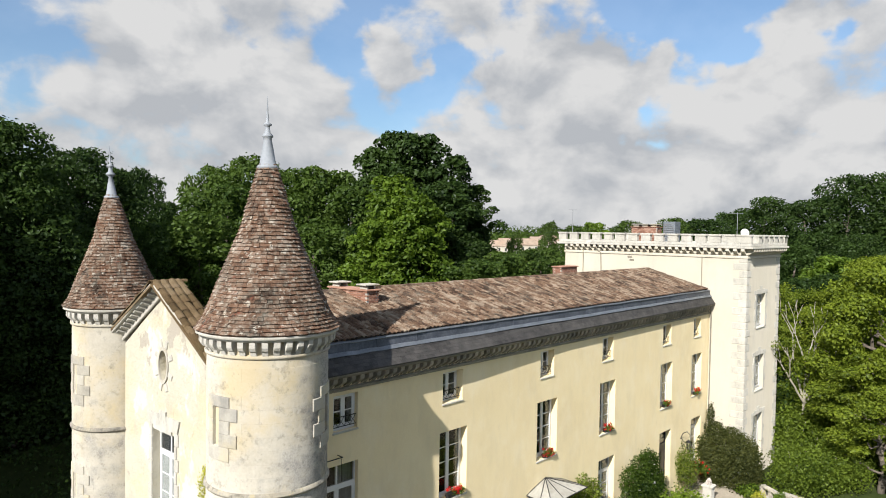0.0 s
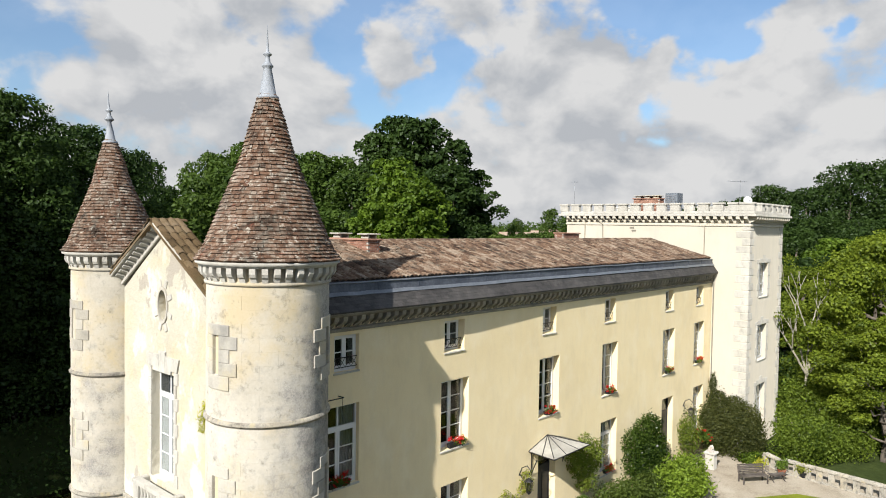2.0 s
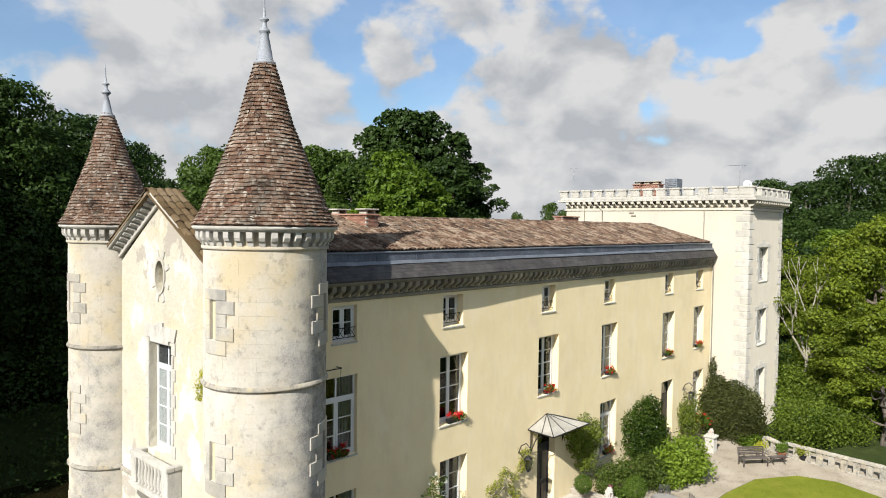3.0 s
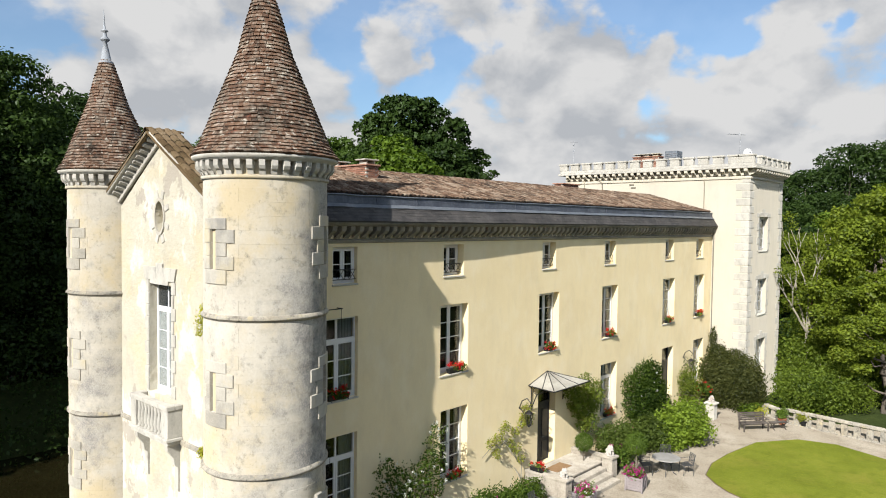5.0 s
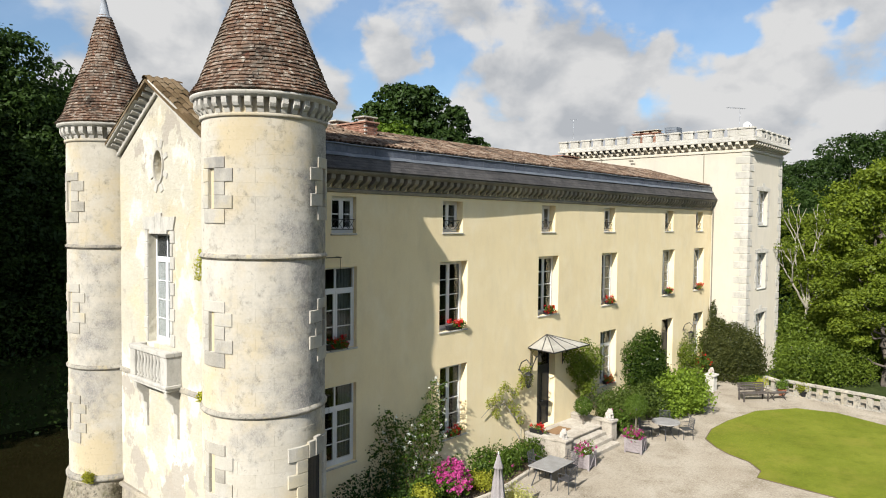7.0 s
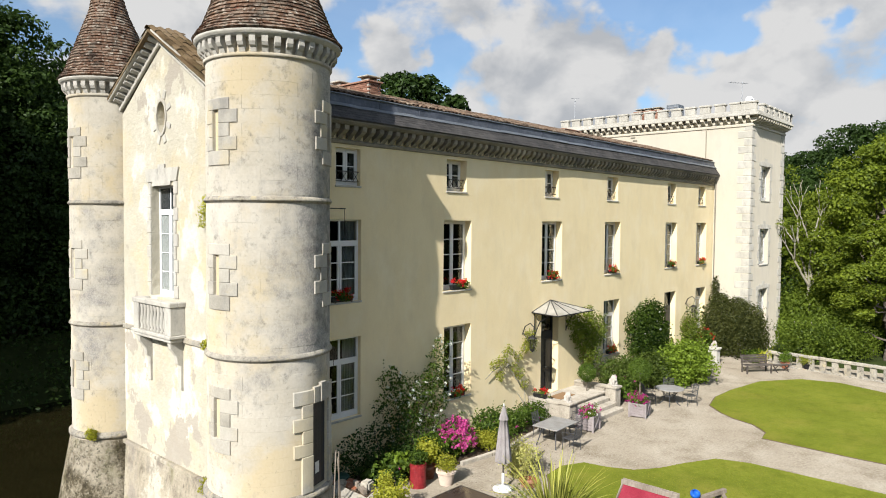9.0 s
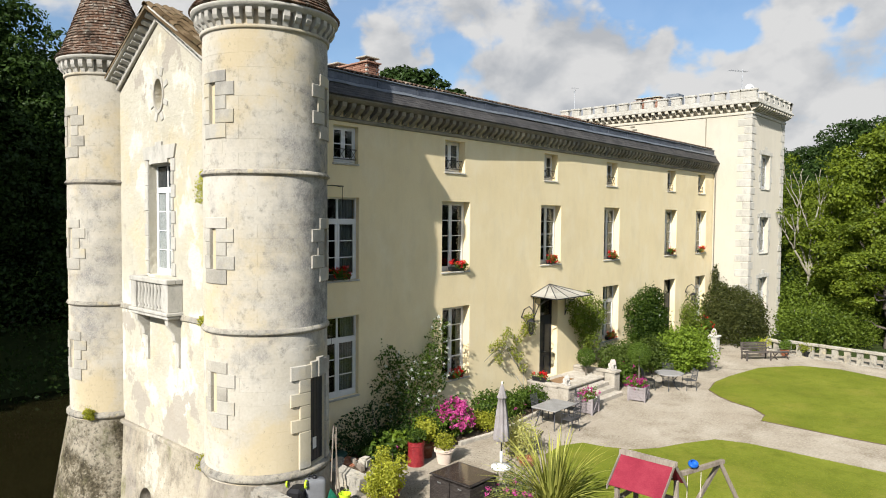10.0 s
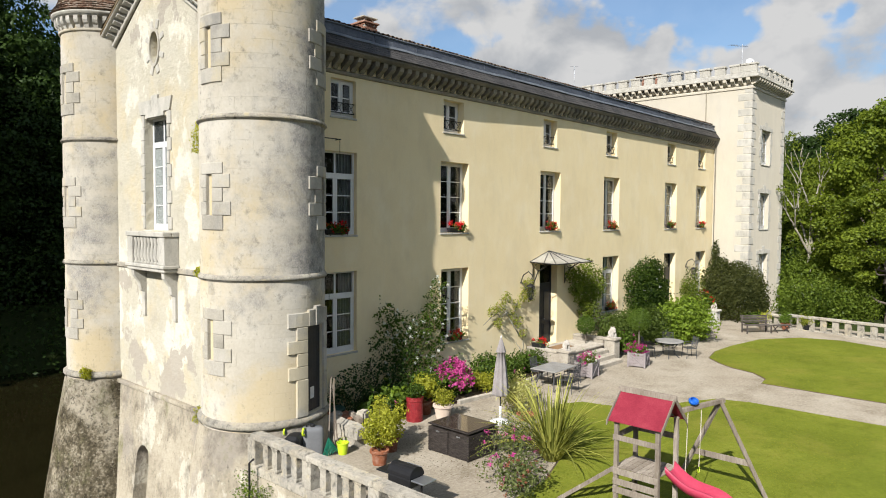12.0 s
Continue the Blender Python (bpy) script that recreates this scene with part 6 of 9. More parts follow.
    # unseen trees added west of the moat to shade its bank and water
    for i, (x, y, h) in enumerate(((-49, 14, 22), (-41, 28, 19), (-53, 24, 23), (-60, 17, 22), (-47, 8, 19), (-61, 31, 23), (-45, 36, 21), (-36, 33, 18), (-55, 4, 20), (-22, 56, 22), (-30, 50, 24), (-14, 60, 21), (-38, 44, 24), (-24, 64, 25), (-8, 66, 24), (-44, 54, 26), (-36, 62, 26), (-13, 37, 25), (-15, 44, 25), (-9, 51, 24), (-20, 40, 26), (-22, 33, 24), (-5, 58, 23), (-17, 51, 25), (-9, 31, 24), (-14, 30, 25), (-20, 30, 24), (-7, 38, 25), (-6, 45, 25))):
        s = h / 22
        copy_thing(T["coarse"], pose(x, y, -0.1, 0, 0, 71 * i) @ Matrix.Diagonal((s, s, s, 1)))
    # unseen trees added round the south so the panes reflect dark woods
    for k in range(24):
        a = radians(-150 + 128 * k / 23)
        q = 74 + 16 * math.sin(k * 2.3)
        h = 0.78 + 0.2 * math.sin(k * 1.7)
        copy_thing(T["coarse"], pose(14 + q * math.cos(a), -24 + q * math.sin(a), -0.1, 0, 0, 83 * k) @ Matrix.Diagonal((h * 1.3, h * 1.3, h, 1)))
    # far woods: many clumps on the plain, too many to count
    r = np.random.default_rng(11)
    lob = []
    for k in range(520):
        depth = r.uniform(420, 1000)
        right = r.uniform(-0.9, 0.9) * depth
        x, y, _ = place(right, depth)
        h = r.uniform(0.8, 1.08) * (8.5 + depth * 0.012)
        lob.append((x, y, -2.5 + h * 0.5, h * r.uniform(0.8, 1.8), h * r.uniform(0.8, 1.8), h * 0.62))
    me = many("far_woods", LEAF_QUAD, [(0, 1, 2, 3)], lobes_leaves(r, lob, 60000, 3.2, 0.6, 0.7))
    tagged(link_mesh("far_woods", me, LEAF_MID), "distant dark green woods along the horizon", "woods", kind="stuff")
    # undergrowth along the far bank
    lob = []
    for k in range(260):
        x, y, _ = place(r.uniform(-62, -12), r.uniform(44, 70))
        if y < 33:
            continue
        h = r.uniform(1.5, 4.6)
        lob.append((x, y, h * 0.4, h * 0.9, h * 0.9, h * 0.6))
    for k in range(190):
        x, y, h = r.uniform(-34, 24), r.uniform(29.5, 38), r.uniform(1.0, 3.2)
        lob.append((x, y, -4.6 + 4.5 * min(1, (y - 29) / 6) + h * 0.4, h * 0.9, h * 0.9, h * 0.6))
    for k in range(240):
        x, y, _ = place(r.uniform(18, 58), r.uniform(38, 74))
        h = r.uniform(1.2, 4.2)
        if x < 34.9 or (x < 47 and -9 < y < 12):
            continue
        lob.append((x, y, h * 0.4, h * 0.9, h * 0.9, h * 0.6))
    me = many("undergrowth", LEAF_QUAD, [(0, 1, 2, 3)], lobes_leaves(r, lob, 110000, 0.26, 0.5, 0.7))
    tagged(link_mesh("undergrowth", me, LEAF_DARK), "dark shrubs and saplings along the wood's edge", "undergrowth", kind="stuff")


plant_trees()

def village_house(at, turn, length, depth, eaves, ridge, label):
    """A far house of the village: rendered walls with openings and a low tiled roof."""
    root = thing("village_house", label, "house", at, turn)
    bm = bmesh.new()
    box(bm, -length / 2, length / 2, -depth / 2, depth / 2, 0, eaves)
    part("wall", bm, TOWER_RENDER, root)
    bm = bmesh.new()
    ends = []
    for x in (-length / 2 - 0.4, length / 2 + 0.4):
        ends.append([bm.verts.new((x, y, z)) for y, z in ((-depth / 2 - 0.5, eaves - 0.1), (0, ridge), (depth / 2 + 0.5, eaves - 0.1), (depth / 2 + 0.5, eaves + 0.1), (0, ridge + 0.25), (-depth / 2 - 0.5, eaves + 0.1))])
    p, q = ends
    for k in range(6):
        bm.faces.new((p[k], p[(k + 1) % 6], q[(k + 1) % 6], q[k]))
    bm.faces.new(p[::-1]), bm.faces.new(q)
    bmesh.ops.recalc_face_normals(bm, faces=bm.faces[:])
    part("roof", bm, VILLAGE_TILE, root, "faded pinkish clay tile roof")
    for k in range(max(2, round(length / 4))):
        x = -length / 2 + length * (k + 0.5) / max(2, round(length / 4))
        for z in (1.0, eaves - 2.4):
            bm = bmesh.new()
            box(bm, x - 0.5, x + 0.5, -depth / 2 - 0.06, -depth / 2 + 0.05, z, z + 1.5)
            part("window", bm, GLASS_FAR, root)
    return root


VILLAGE_TILE = material("faded village roof tile", [(0.24, 0.18, 0.13), (0.33, 0.26, 0.195), (0.41, 0.335, 0.26)], 0.92, 0.4, 3, 0.2, stains=[((0.42, 0.24, 0.15), 0.1, 0.5, 1.0)], spread=0.5)
GLASS_FAR = material("dark far window", [(0.03, 0.035, 0.04), (0.06, 0.065, 0.07)], 0.2, 1, 8, 0.0)
for right, away, turn, length, eaves, ridge in ((42, 385, 8, 22, 7.0, 10.6), (33, 372, -12, 14, 6.5, 9.6), (58, 400, 15, 15, 8.0, 11.6), (66, 420, -6, 13, 8.6, 12.2)):
    village_house(place(right, away, -0.1), math.degrees(VIEW) - 90 + turn, length, 10, eaves, ridge, "far village house with pale walls and a clay tile roof")


# ---------------------------------------------------------------- more materials
TERRACOTTA = material("terracotta", [(0.17, 0.058, 0.030), (0.245, 0.092, 0.048), (0.33, 0.155, 0.092)], 0.85, 4, 30, 0.15, stains=[((0.55, 0.45, 0.36), 5.0, 0.4, 1.0)])
RED_GLAZE = material("red glazed clay", [(0.13, 0.010, 0.014), (0.25, 0.022, 0.026), (0.34, 0.05, 0.05)], 0.4, 9, 24, 0.5)
PALE_POT = material("pale clay pot", [(0.50, 0.40, 0.32), (0.62, 0.52, 0.43)], 0.85, 4, 30, 0.1)
WICKER = material("dark woven wicker", [(0.012, 0.010, 0.009), (0.038, 0.031, 0.027), (0.085, 0.072, 0.062)], 0.6, 6, 22, 0.4, stretch=(1, 1, 4))
DARK_GLASS = material("brown table glass", [(0.045, 0.030, 0.022), (0.07, 0.05, 0.038)], 0.08, 2, 10, 0.0)
PARASOL = material("grey parasol cloth", [(0.22, 0.20, 0.19), (0.30, 0.275, 0.265), (0.36, 0.34, 0.33)], 0.9, 5, 40, 0.1)
PLASTIC_WHITE = material("white plastic", [(0.70, 0.70, 0.68), (0.78, 0.78, 0.76)], 0.45, 3, 30, 0.02)
BLACK_METAL = material("black enamel", [(0.012, 0.012, 0.013), (0.025, 0.025, 0.026)], 0.35, 5, 50, 0.05)
STEEL = material("brushed steel", [(0.40, 0.41, 0.42), (0.52, 0.53, 0.54)], 0.35, 5, 60, 0.03, metal=0.8)
GREY_PLASTIC = material("grey plastic", [(0.15, 0.155, 0.16), (0.21, 0.215, 0.22)], 0.5, 4, 40, 0.05)
LIME_PLASTIC = material("lime plastic", [(0.45, 0.62, 0.02), (0.55, 0.72, 0.04)], 0.4, 4, 40, 0.02)
GREEN_PLASTIC = material("green plastic", [(0.01, 0.13, 0.08), (0.02, 0.19, 0.12)], 0.45, 4, 40, 0.02)
BLUE_PLASTIC = material("blue plastic", [(0.01, 0.09, 0.42), (0.02, 0.14, 0.55)], 0.4, 4, 40, 0.02)
PINK_PLASTIC = material("faded red plastic", [(0.40, 0.035, 0.075), (0.48, 0.065, 0.11)], 0.38, 2, 20, 0.03)
RED_CLOTH = material("faded red tarpaulin", [(0.18, 0.012, 0.026), (0.24, 0.021, 0.039), (0.30, 0.042, 0.060)], 0.75, 2.5, 40, 0.1)
GREY_WOOD = material("silvered wood", [(0.13, 0.105, 0.08), (0.23, 0.195, 0.155), (0.36, 0.32, 0.265)], 0.9, 2, 30, 0.3, stretch=(1, 1, 0.25), per_object=0.4)
BENCH_WOOD = material("dark weathered wood", [(0.045, 0.038, 0.032), (0.085, 0.073, 0.062), (0.14, 0.125, 0.11)], 0.9, 2, 30, 0.3, per_object=0.4)
MAUVE_WOOD = material("grey painted planks", [(0.21, 0.18, 0.175), (0.28, 0.245, 0.24), (0.35, 0.315, 0.305)], 0.8, 3, 30, 0.2, per_object=0.3)
TABLE_GREY = material("pale stone tabletop", [(0.25, 0.24, 0.22), (0.32, 0.31, 0.29), (0.39, 0.38, 0.36)], 0.7, 3, 40, 0.1)
CHAIR_GREY = material("grey garden chair metal", [(0.065, 0.065, 0.068), (0.105, 0.105, 0.108)], 0.5, 5, 40, 0.05, metal=0.3)
ROPE = material("pale rope", [(0.45, 0.40, 0.32), (0.58, 0.53, 0.44)], 0.9, 8, 60, 0.2)
STEP_STONE = material("worn step stone", [(0.27, 0.24, 0.19), (0.40, 0.36, 0.295), (0.51, 0.47, 0.39)], 0.92, 1.6, 20, 0.25, per_object=0.25, stains=[((0.19, 0.175, 0.15), 1.2, 0.7, 0.6), ((0.12, 0.115, 0.10), 7.0, 0.4, 0.7)])
STATUE = material("lichened statue stone", [(0.36, 0.335, 0.295), (0.48, 0.45, 0.40), (0.58, 0.55, 0.50)], 0.9, 4, 30, 0.3, stains=[((0.55, 0.30, 0.24), 3.0, 0.35, 1.0)])
RED_FLOWER = leaf_material("red geranium petals", (0.42, 0.006, 0.012), (0.72, 0.03, 0.03), 0.3)
PINK_FLOWER = leaf_material("magenta petals", (0.40, 0.025, 0.18), (0.68, 0.13, 0.38), 0.3)
PURPLE_FLOWER = leaf_material("purple petals", (0.30, 0.008, 0.14), (0.55, 0.04, 0.26), 0.3)
WHITE_FLOWER = leaf_material("white petals", (0.70, 0.70, 0.62), (0.85, 0.85, 0.80), 0.3)
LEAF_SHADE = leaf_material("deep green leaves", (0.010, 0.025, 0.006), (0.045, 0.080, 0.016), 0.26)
LEAF_GARDEN = leaf_material("garden green leaves", (0.012, 0.032, 0.004), (0.13, 0.20, 0.028), 0.28)
LEAF_BLADE = leaf_material("striped blades", (0.035, 0.065, 0.007), (0.56, 0.54, 0.13), 0.2)


def plant(name, label, category, at, lobes, count, size, leaf, blossoms=(), stems=(), bark=BARK, shell=0.35, wild=0.9, seed=1, group="", stem_r=0.02, flower_up=False):
    """A shrub or climber: stems, a mass of leaves on round lobes, and blossoms (material, count, size)."""
    r = np.random.default_rng(seed)
    root = thing(name, label, category, at, group=group)
    mats = [lobes_leaves(r, lobes, count, size, shell, wild)]
    # young shoots standing out of the mass
    tips = lobes_leaves(r, lobes, max(4, count // 60), 0.001, 0.9, 0.2)[:, :3, 3]
    for p in tips:
        way = r.normal(size=3) * (0.6, 0.6, 0.5) + (0, -0.15, 0.55)
        n = r.integers(4, 9)
        c = p + way / np.linalg.norm(way) * np.linspace(0.0, size * r.uniform(2.0, 4.5), n)[:, None] + r.normal(size=(n, 3)) * size * 0.2
        mats.append(leaf_mats(r, c, np.tile((0, 0, 0.7), (n, 1)), size * 0.85, 0.9))
    me = many("foliage", LEAF_QUAD, [(0, 1, 2, 3)], np.concatenate(mats))
    link_mesh("foliage", me, leaf, root)
    for st in stems:
        bm = bmesh.new()
        tube(bm, limb_points(r, st[0], st[1], 0.08, 6), stem_r, 6, stem_r * 0.4)
        part("stem", bm, bark, root, "", True)
    for mat, n, s in blossoms:
        heads = lobes_leaves(r, lobes, n * (3 if flower_up else 1), 0.001, 0.96, 0.2)[:, :3, 3]
        if flower_up:
            heads = heads[np.argsort(-heads[:, 2] + 0.5 * heads[:, 1])[:n]]
        c = np.repeat(heads, 26, axis=0) + r.normal(size=(n * 26, 3)) * s * 0.24
        me = many("blossom", LEAF_QUAD, [(0, 1, 2, 3)], leaf_mats(r, c, np.tile((0, 0, 0.6), (len(c), 1)), s * 0.36, 0.9))
        tagged(link_mesh("blossom", me, mat, root), kind="stuff")
    return root


def blob(cx, cy, cz, r, n, spread, seed, flat=0.8):
    """n overlapping lobes round a middle."""
    g = np.random.default_rng(seed)
    out = []
    for k in range(n):
        d = g.normal(size=3)
        d /= np.linalg.norm(d)
        s = r * g.uniform(0.35, 0.6)
        out.append((cx + d[0] * spread[0] * g.uniform(0.3, 1), cy + d[1] * spread[1] * g.uniform(0.3, 1), max(s * 0.6, cz + d[2] * spread[2] * g.uniform(0.3, 1)), s, s, s * flat))
    return out


# ---------------------------------------------------------------- roof things
def brick_chimney(name, label, at, lx, ly, h, cap=True, pots=0):
    root = thing(name, label, "chimney", at)
    bm = bmesh.new()
    box(bm, 0.02, lx - 0.02, 0.02, ly - 0.02, -0.6, h - 0.01)
    part("core", bm, WHITE_STONE, root)
    tv = [(0, 0, 0), (0.21, 0, 0), (0.21, 0.1, 0), (0, 0.1, 0), (0, 0, 0.06), (0.21, 0, 0.06), (0.21, 0.1, 0.06), (0, 0.1, 0.06)]
    tf = [(4, 5, 6, 7), (0, 1, 5, 4), (1, 2, 6, 5), (2, 3, 7, 6), (3, 0, 4, 7), (3, 2, 1, 0)]
    mats = []
    for k in range(round((h + 0.3) / 0.072)):
        z, off = -0.3 + k * 0.072, 0.11 * (k % 2)
        for i in range(int(lx / 0.222)):
            x = min(i * 0.222 + off, lx - 0.212)
            mats += [np.array(pose(x, -0.004, z)), np.array(pose(x, ly - 0.096, z))]
        for i in range(int(ly / 0.222)):
            y = min(i * 0.222 + off, ly - 0.212)
            mats += [np.array(pose(0.097, y, z, 0, 0, 90)), np.array(pose(lx + 0.004, y, z, 0, 0, 90))]
    pieces("brick", "bricks", tv, tf, mats, (0, 0, h), BRICK, root)
    bm = bmesh.new()
    soft_box(bm, -0.06, lx + 0.06, -0.06, ly + 0.06, h, h + 0.06, 0.01)
    part("crown_course", bm, BRICK, root)
    if cap:
        for k in range(pots):
            y = 0.3 + k * (ly - 0.6) / max(1, pots - 1)
            bm = bmesh.new()
            for x in (0.08, lx - 0.16):
                soft_box(bm, x, x + 0.08, y - 0.2, y + 0.2, h + 0.06, h + 0.2, 0.01)
            soft_box(bm, -0.04, lx + 0.04, y - 0.28, y + 0.28, h + 0.2, h + 0.25, 0.01)
            part("cowl", bm, QUOIN, root, "flat pale smoke cowl on small piers")
    return root


brick_chimney("chimney", "low brick chimney stack with flat cowls on the tiled roof", (8.75, 2.55, 12.40), 0.6, 2.2, 0.48, True, 2)
brick_chimney("chimney", "long low brick chimney stack behind the roof ridge", (25.4, 4.9, 12.7), 1.7, 0.6, 0.42, False)
brick_chimney("chimney", "red brick chimney stack with pots on the square tower", (36.7, 4.5, 14.21), 0.7, 1.9, 1.32, True, 3)


def make_roof_gear():
    root = thing("air_handling_unit", "white louvred metal unit on the tower roof", "roof unit", (37.4, 3.55, 14.2))
    bm = bmesh.new()
    soft_box(bm, 0, 0.9, 0, 0.85, 0, 1.75, 0.02)
    part("casing", bm, ZINC, root)
    for k in range(9):
        bm = bmesh.new()
        soft_box(bm, -0.03, -0.002, 0.08, 0.77, 0.5 + 0.13 * k, 0.56 + 0.13 * k, 0.004)
        part("louvre", bm, STEEL, root)
    root = thing("satellite_dish", "round white satellite dish on the parapet corner", "satellite dish", (34.95, -1.85, 14.62))
    bm = bmesh.new()
    lathe(bm, [(0.02, 0.0), (0.13, 0.02), (0.24, 0.075), (0.255, 0.09), (0.24, 0.085), (0.13, 0.03), (0.02, 0.012)], 28)
    bm.transform(pose(0, 0, 0.62, 0, -78, 40))
    part("reflector", bm, PLASTIC_WHITE, root, "", True)
    bm = bmesh.new()
    tube(bm, [(0.03, 0, -0.2), (0.03, 0, 0.75)], 0.02, 8)
    part("mast", bm, STEEL, root)
    bm = bmesh.new()
    tube(bm, [(0.0, 0, 0.45), (-0.3, -0.25, 0.6)], 0.01, 6)
    soft_box(bm, -0.34, -0.27, -0.3, -0.22, 0.56, 0.66, 0.01)
    part("arm", bm, STEEL, root)
    root = thing("aerial", "thin television aerial on a mast above the parapet", "aerial", (35.6, -1.2, 14.2))
    bm = bmesh.new()
    tube(bm, [(0, 0, 0), (0, 0, 2.35)], 0.018, 8)
    part("mast", bm, STEEL, root)
    bm = bmesh.new()
    tube(bm, [(-0.8, 0.5, 2.25), (0.35, -0.2, 2.25)], 0.012, 6)
    part("boom", bm, STEEL, root)
    for k in range(8):
        bm = bmesh.new()
        x, y = -0.75 + 0.15 * k, 0.47 - 0.09 * k
        tube(bm, [(x - 0.1, y - 0.17, 2.26), (x + 0.1, y + 0.17, 2.26)], 0.006, 5)
        part("rod", bm, STEEL, root)
    root = thing("weather_mast", "slim weather mast at the back corner of the tower", "mast", (35.1, 10.2, 14.2))
    bm = bmesh.new()
    tube(bm, [(0, 0, 0), (0, 0, 2.6)], 0.02, 8)
    part("mast", bm, STEEL, root)
    bm = bmesh.new()
    tube(bm, [(-0.2, 0.2, 2.55), (0.2, -0.2, 2.55)], 0.012, 6)
    tube(bm, [(-0.2, -0.2, 2.35), (0.2, 0.2, 2.35)], 0.012, 6)
    part("vane", bm, STEEL, root)
    # downpipes
    for pts, lab in (([(34.64, -0.12, 10.8), (34.6, -0.12, 10.3), (34.6, -0.12, 0.1)], "iron downpipe in the corner of facade and tower"),
                     ([(34.63, 0.55, 13.75), (34.63, 0.55, 11.9)], "thin pipe on the tower wall above the roof"), ([(34.63, 7.9, 13.9), (34.6, 7.6, 13.75), (34.6, 7.55, 12.4)], "bent pipe on the tower wall above the roof"), ([(34.63, 9.0, 14.2), (34.63, 9.0, 12.4)], "thin pipe on the tower wall above the roof")):
        bm = bmesh.new()
        tube(bm, pts, 0.045 if len(lab) > 50 or "iron" in lab else 0.028, 8)
        solo("downpipe", bm, CORNICE, lab, "pipe")
    for y, z in ((5.45, 13.55), (5.3, 13.35)):
        bm = bmesh.new()
        soft_box(bm, 34.66, 34.698, y - 0.16, y + 0.16, z - 0.05, z + 0.05, 0.01)
        solo("wall_vent", bm, CORNICE, "small dark vent in the tower wall", "vent")
    # iron brackets between facade and near tower
    for z, x1 in ((8.27, 5.4), (4.2, 5.0)):
        bm = bmesh.new()
        tube(bm, [(4.35, 0.0, z), (4.4, -0.25, z), (x1, -0.25, z), (x1, 0.0, z)], 0.016, 6)
        tube(bm, [(x1, -0.2, z), (x1, -0.2, z - 0.75)], 0.008, 5)
        solo("iron_bracket", bm, IRON, "thin black iron bracket on the facade", "bracket")
    bm = bmesh.new()
    for k in range(4):
        tube(bm, [(4.3 + 0.03 * k, 0.35 + 0.1 * k, 11.75), (4.42 + 0.03 * k, 0.25 + 0.1 * k, 12.05), (4.75 + 0.03 * k, 0.1 + 0.1 * k, 12.12)], 0.012, 5)
    solo("roof_hook", bm, IRON, "black iron hooks at the roof's edge", "hook")


make_roof_gear()


# ---------------------------------------------------------------- entrance
def make_canopy():
    root = thing("glass_canopy", "hipped glass and iron canopy over the front door", "canopy", (16.75, 0, 4.2))
    tip = (0, -0.01, 0.42)
    edge = [(-1.36, -0.01, 0.02), (-1.4, -0.7, 0.0), (-1.4, -1.28, -0.02), (-0.5, -1.28, -0.02), (0.45, -1.28, -0.02), (1.36, -1.28, -0.02), (1.36, -0.7, 0.0), (1.34, -0.01, 0.02)]
    for a, b in zip(edge, edge[1:]):
        bm = bmesh.new()
        v = [bm.verts.new(Vector(p) + Vector((0, 0, d))) for d in (0, 0.008) for p in (tip, a, b)]
        bm.faces.new(v[:3][::-1]), bm.faces.new(v[3:])
        for i in range(3):
            bm.faces.new((v[i], v[(i + 1) % 3], v[3 + (i + 1) % 3], v[3 + i]))
        part("glass_panel", bm, CANOPY_GLASS, root)
    for p in edge:
        bm = bmesh.new()
        tube(bm, [Vector(tip) + Vector((0, 0, 0.01)), Vector(p) + Vector((0, 0, 0.01))], 0.018, 6)
        part("rib", bm, IRON, root)
    bm = bmesh.new()
    tube(bm, edge, 0.025, 6)
    part("rim", bm, IRON, root)
    for x in (-1.2, 1.2):
        bm = bmesh.new()
        tube(bm, [(x, -1.2, 0.0), (x, -0.75, -0.08), (x, -0.3, -0.35), (x, -0.04, -0.95)], 0.02, 6)
        tube(bm, [(x, -0.04, 0.0), (x, -0.04, -1.0)], 0.018, 6)
        circle = [(x, -0.32 + 0.2 * math.cos(t), -0.18 + 0.14 * math.sin(t)) for t in [math.tau * k / 12 for k in range(13)]]
        tube(bm, circle, 0.012, 5)
        part("scroll_bracket", bm, IRON, root, "scrolled iron bracket")


make_canopy()


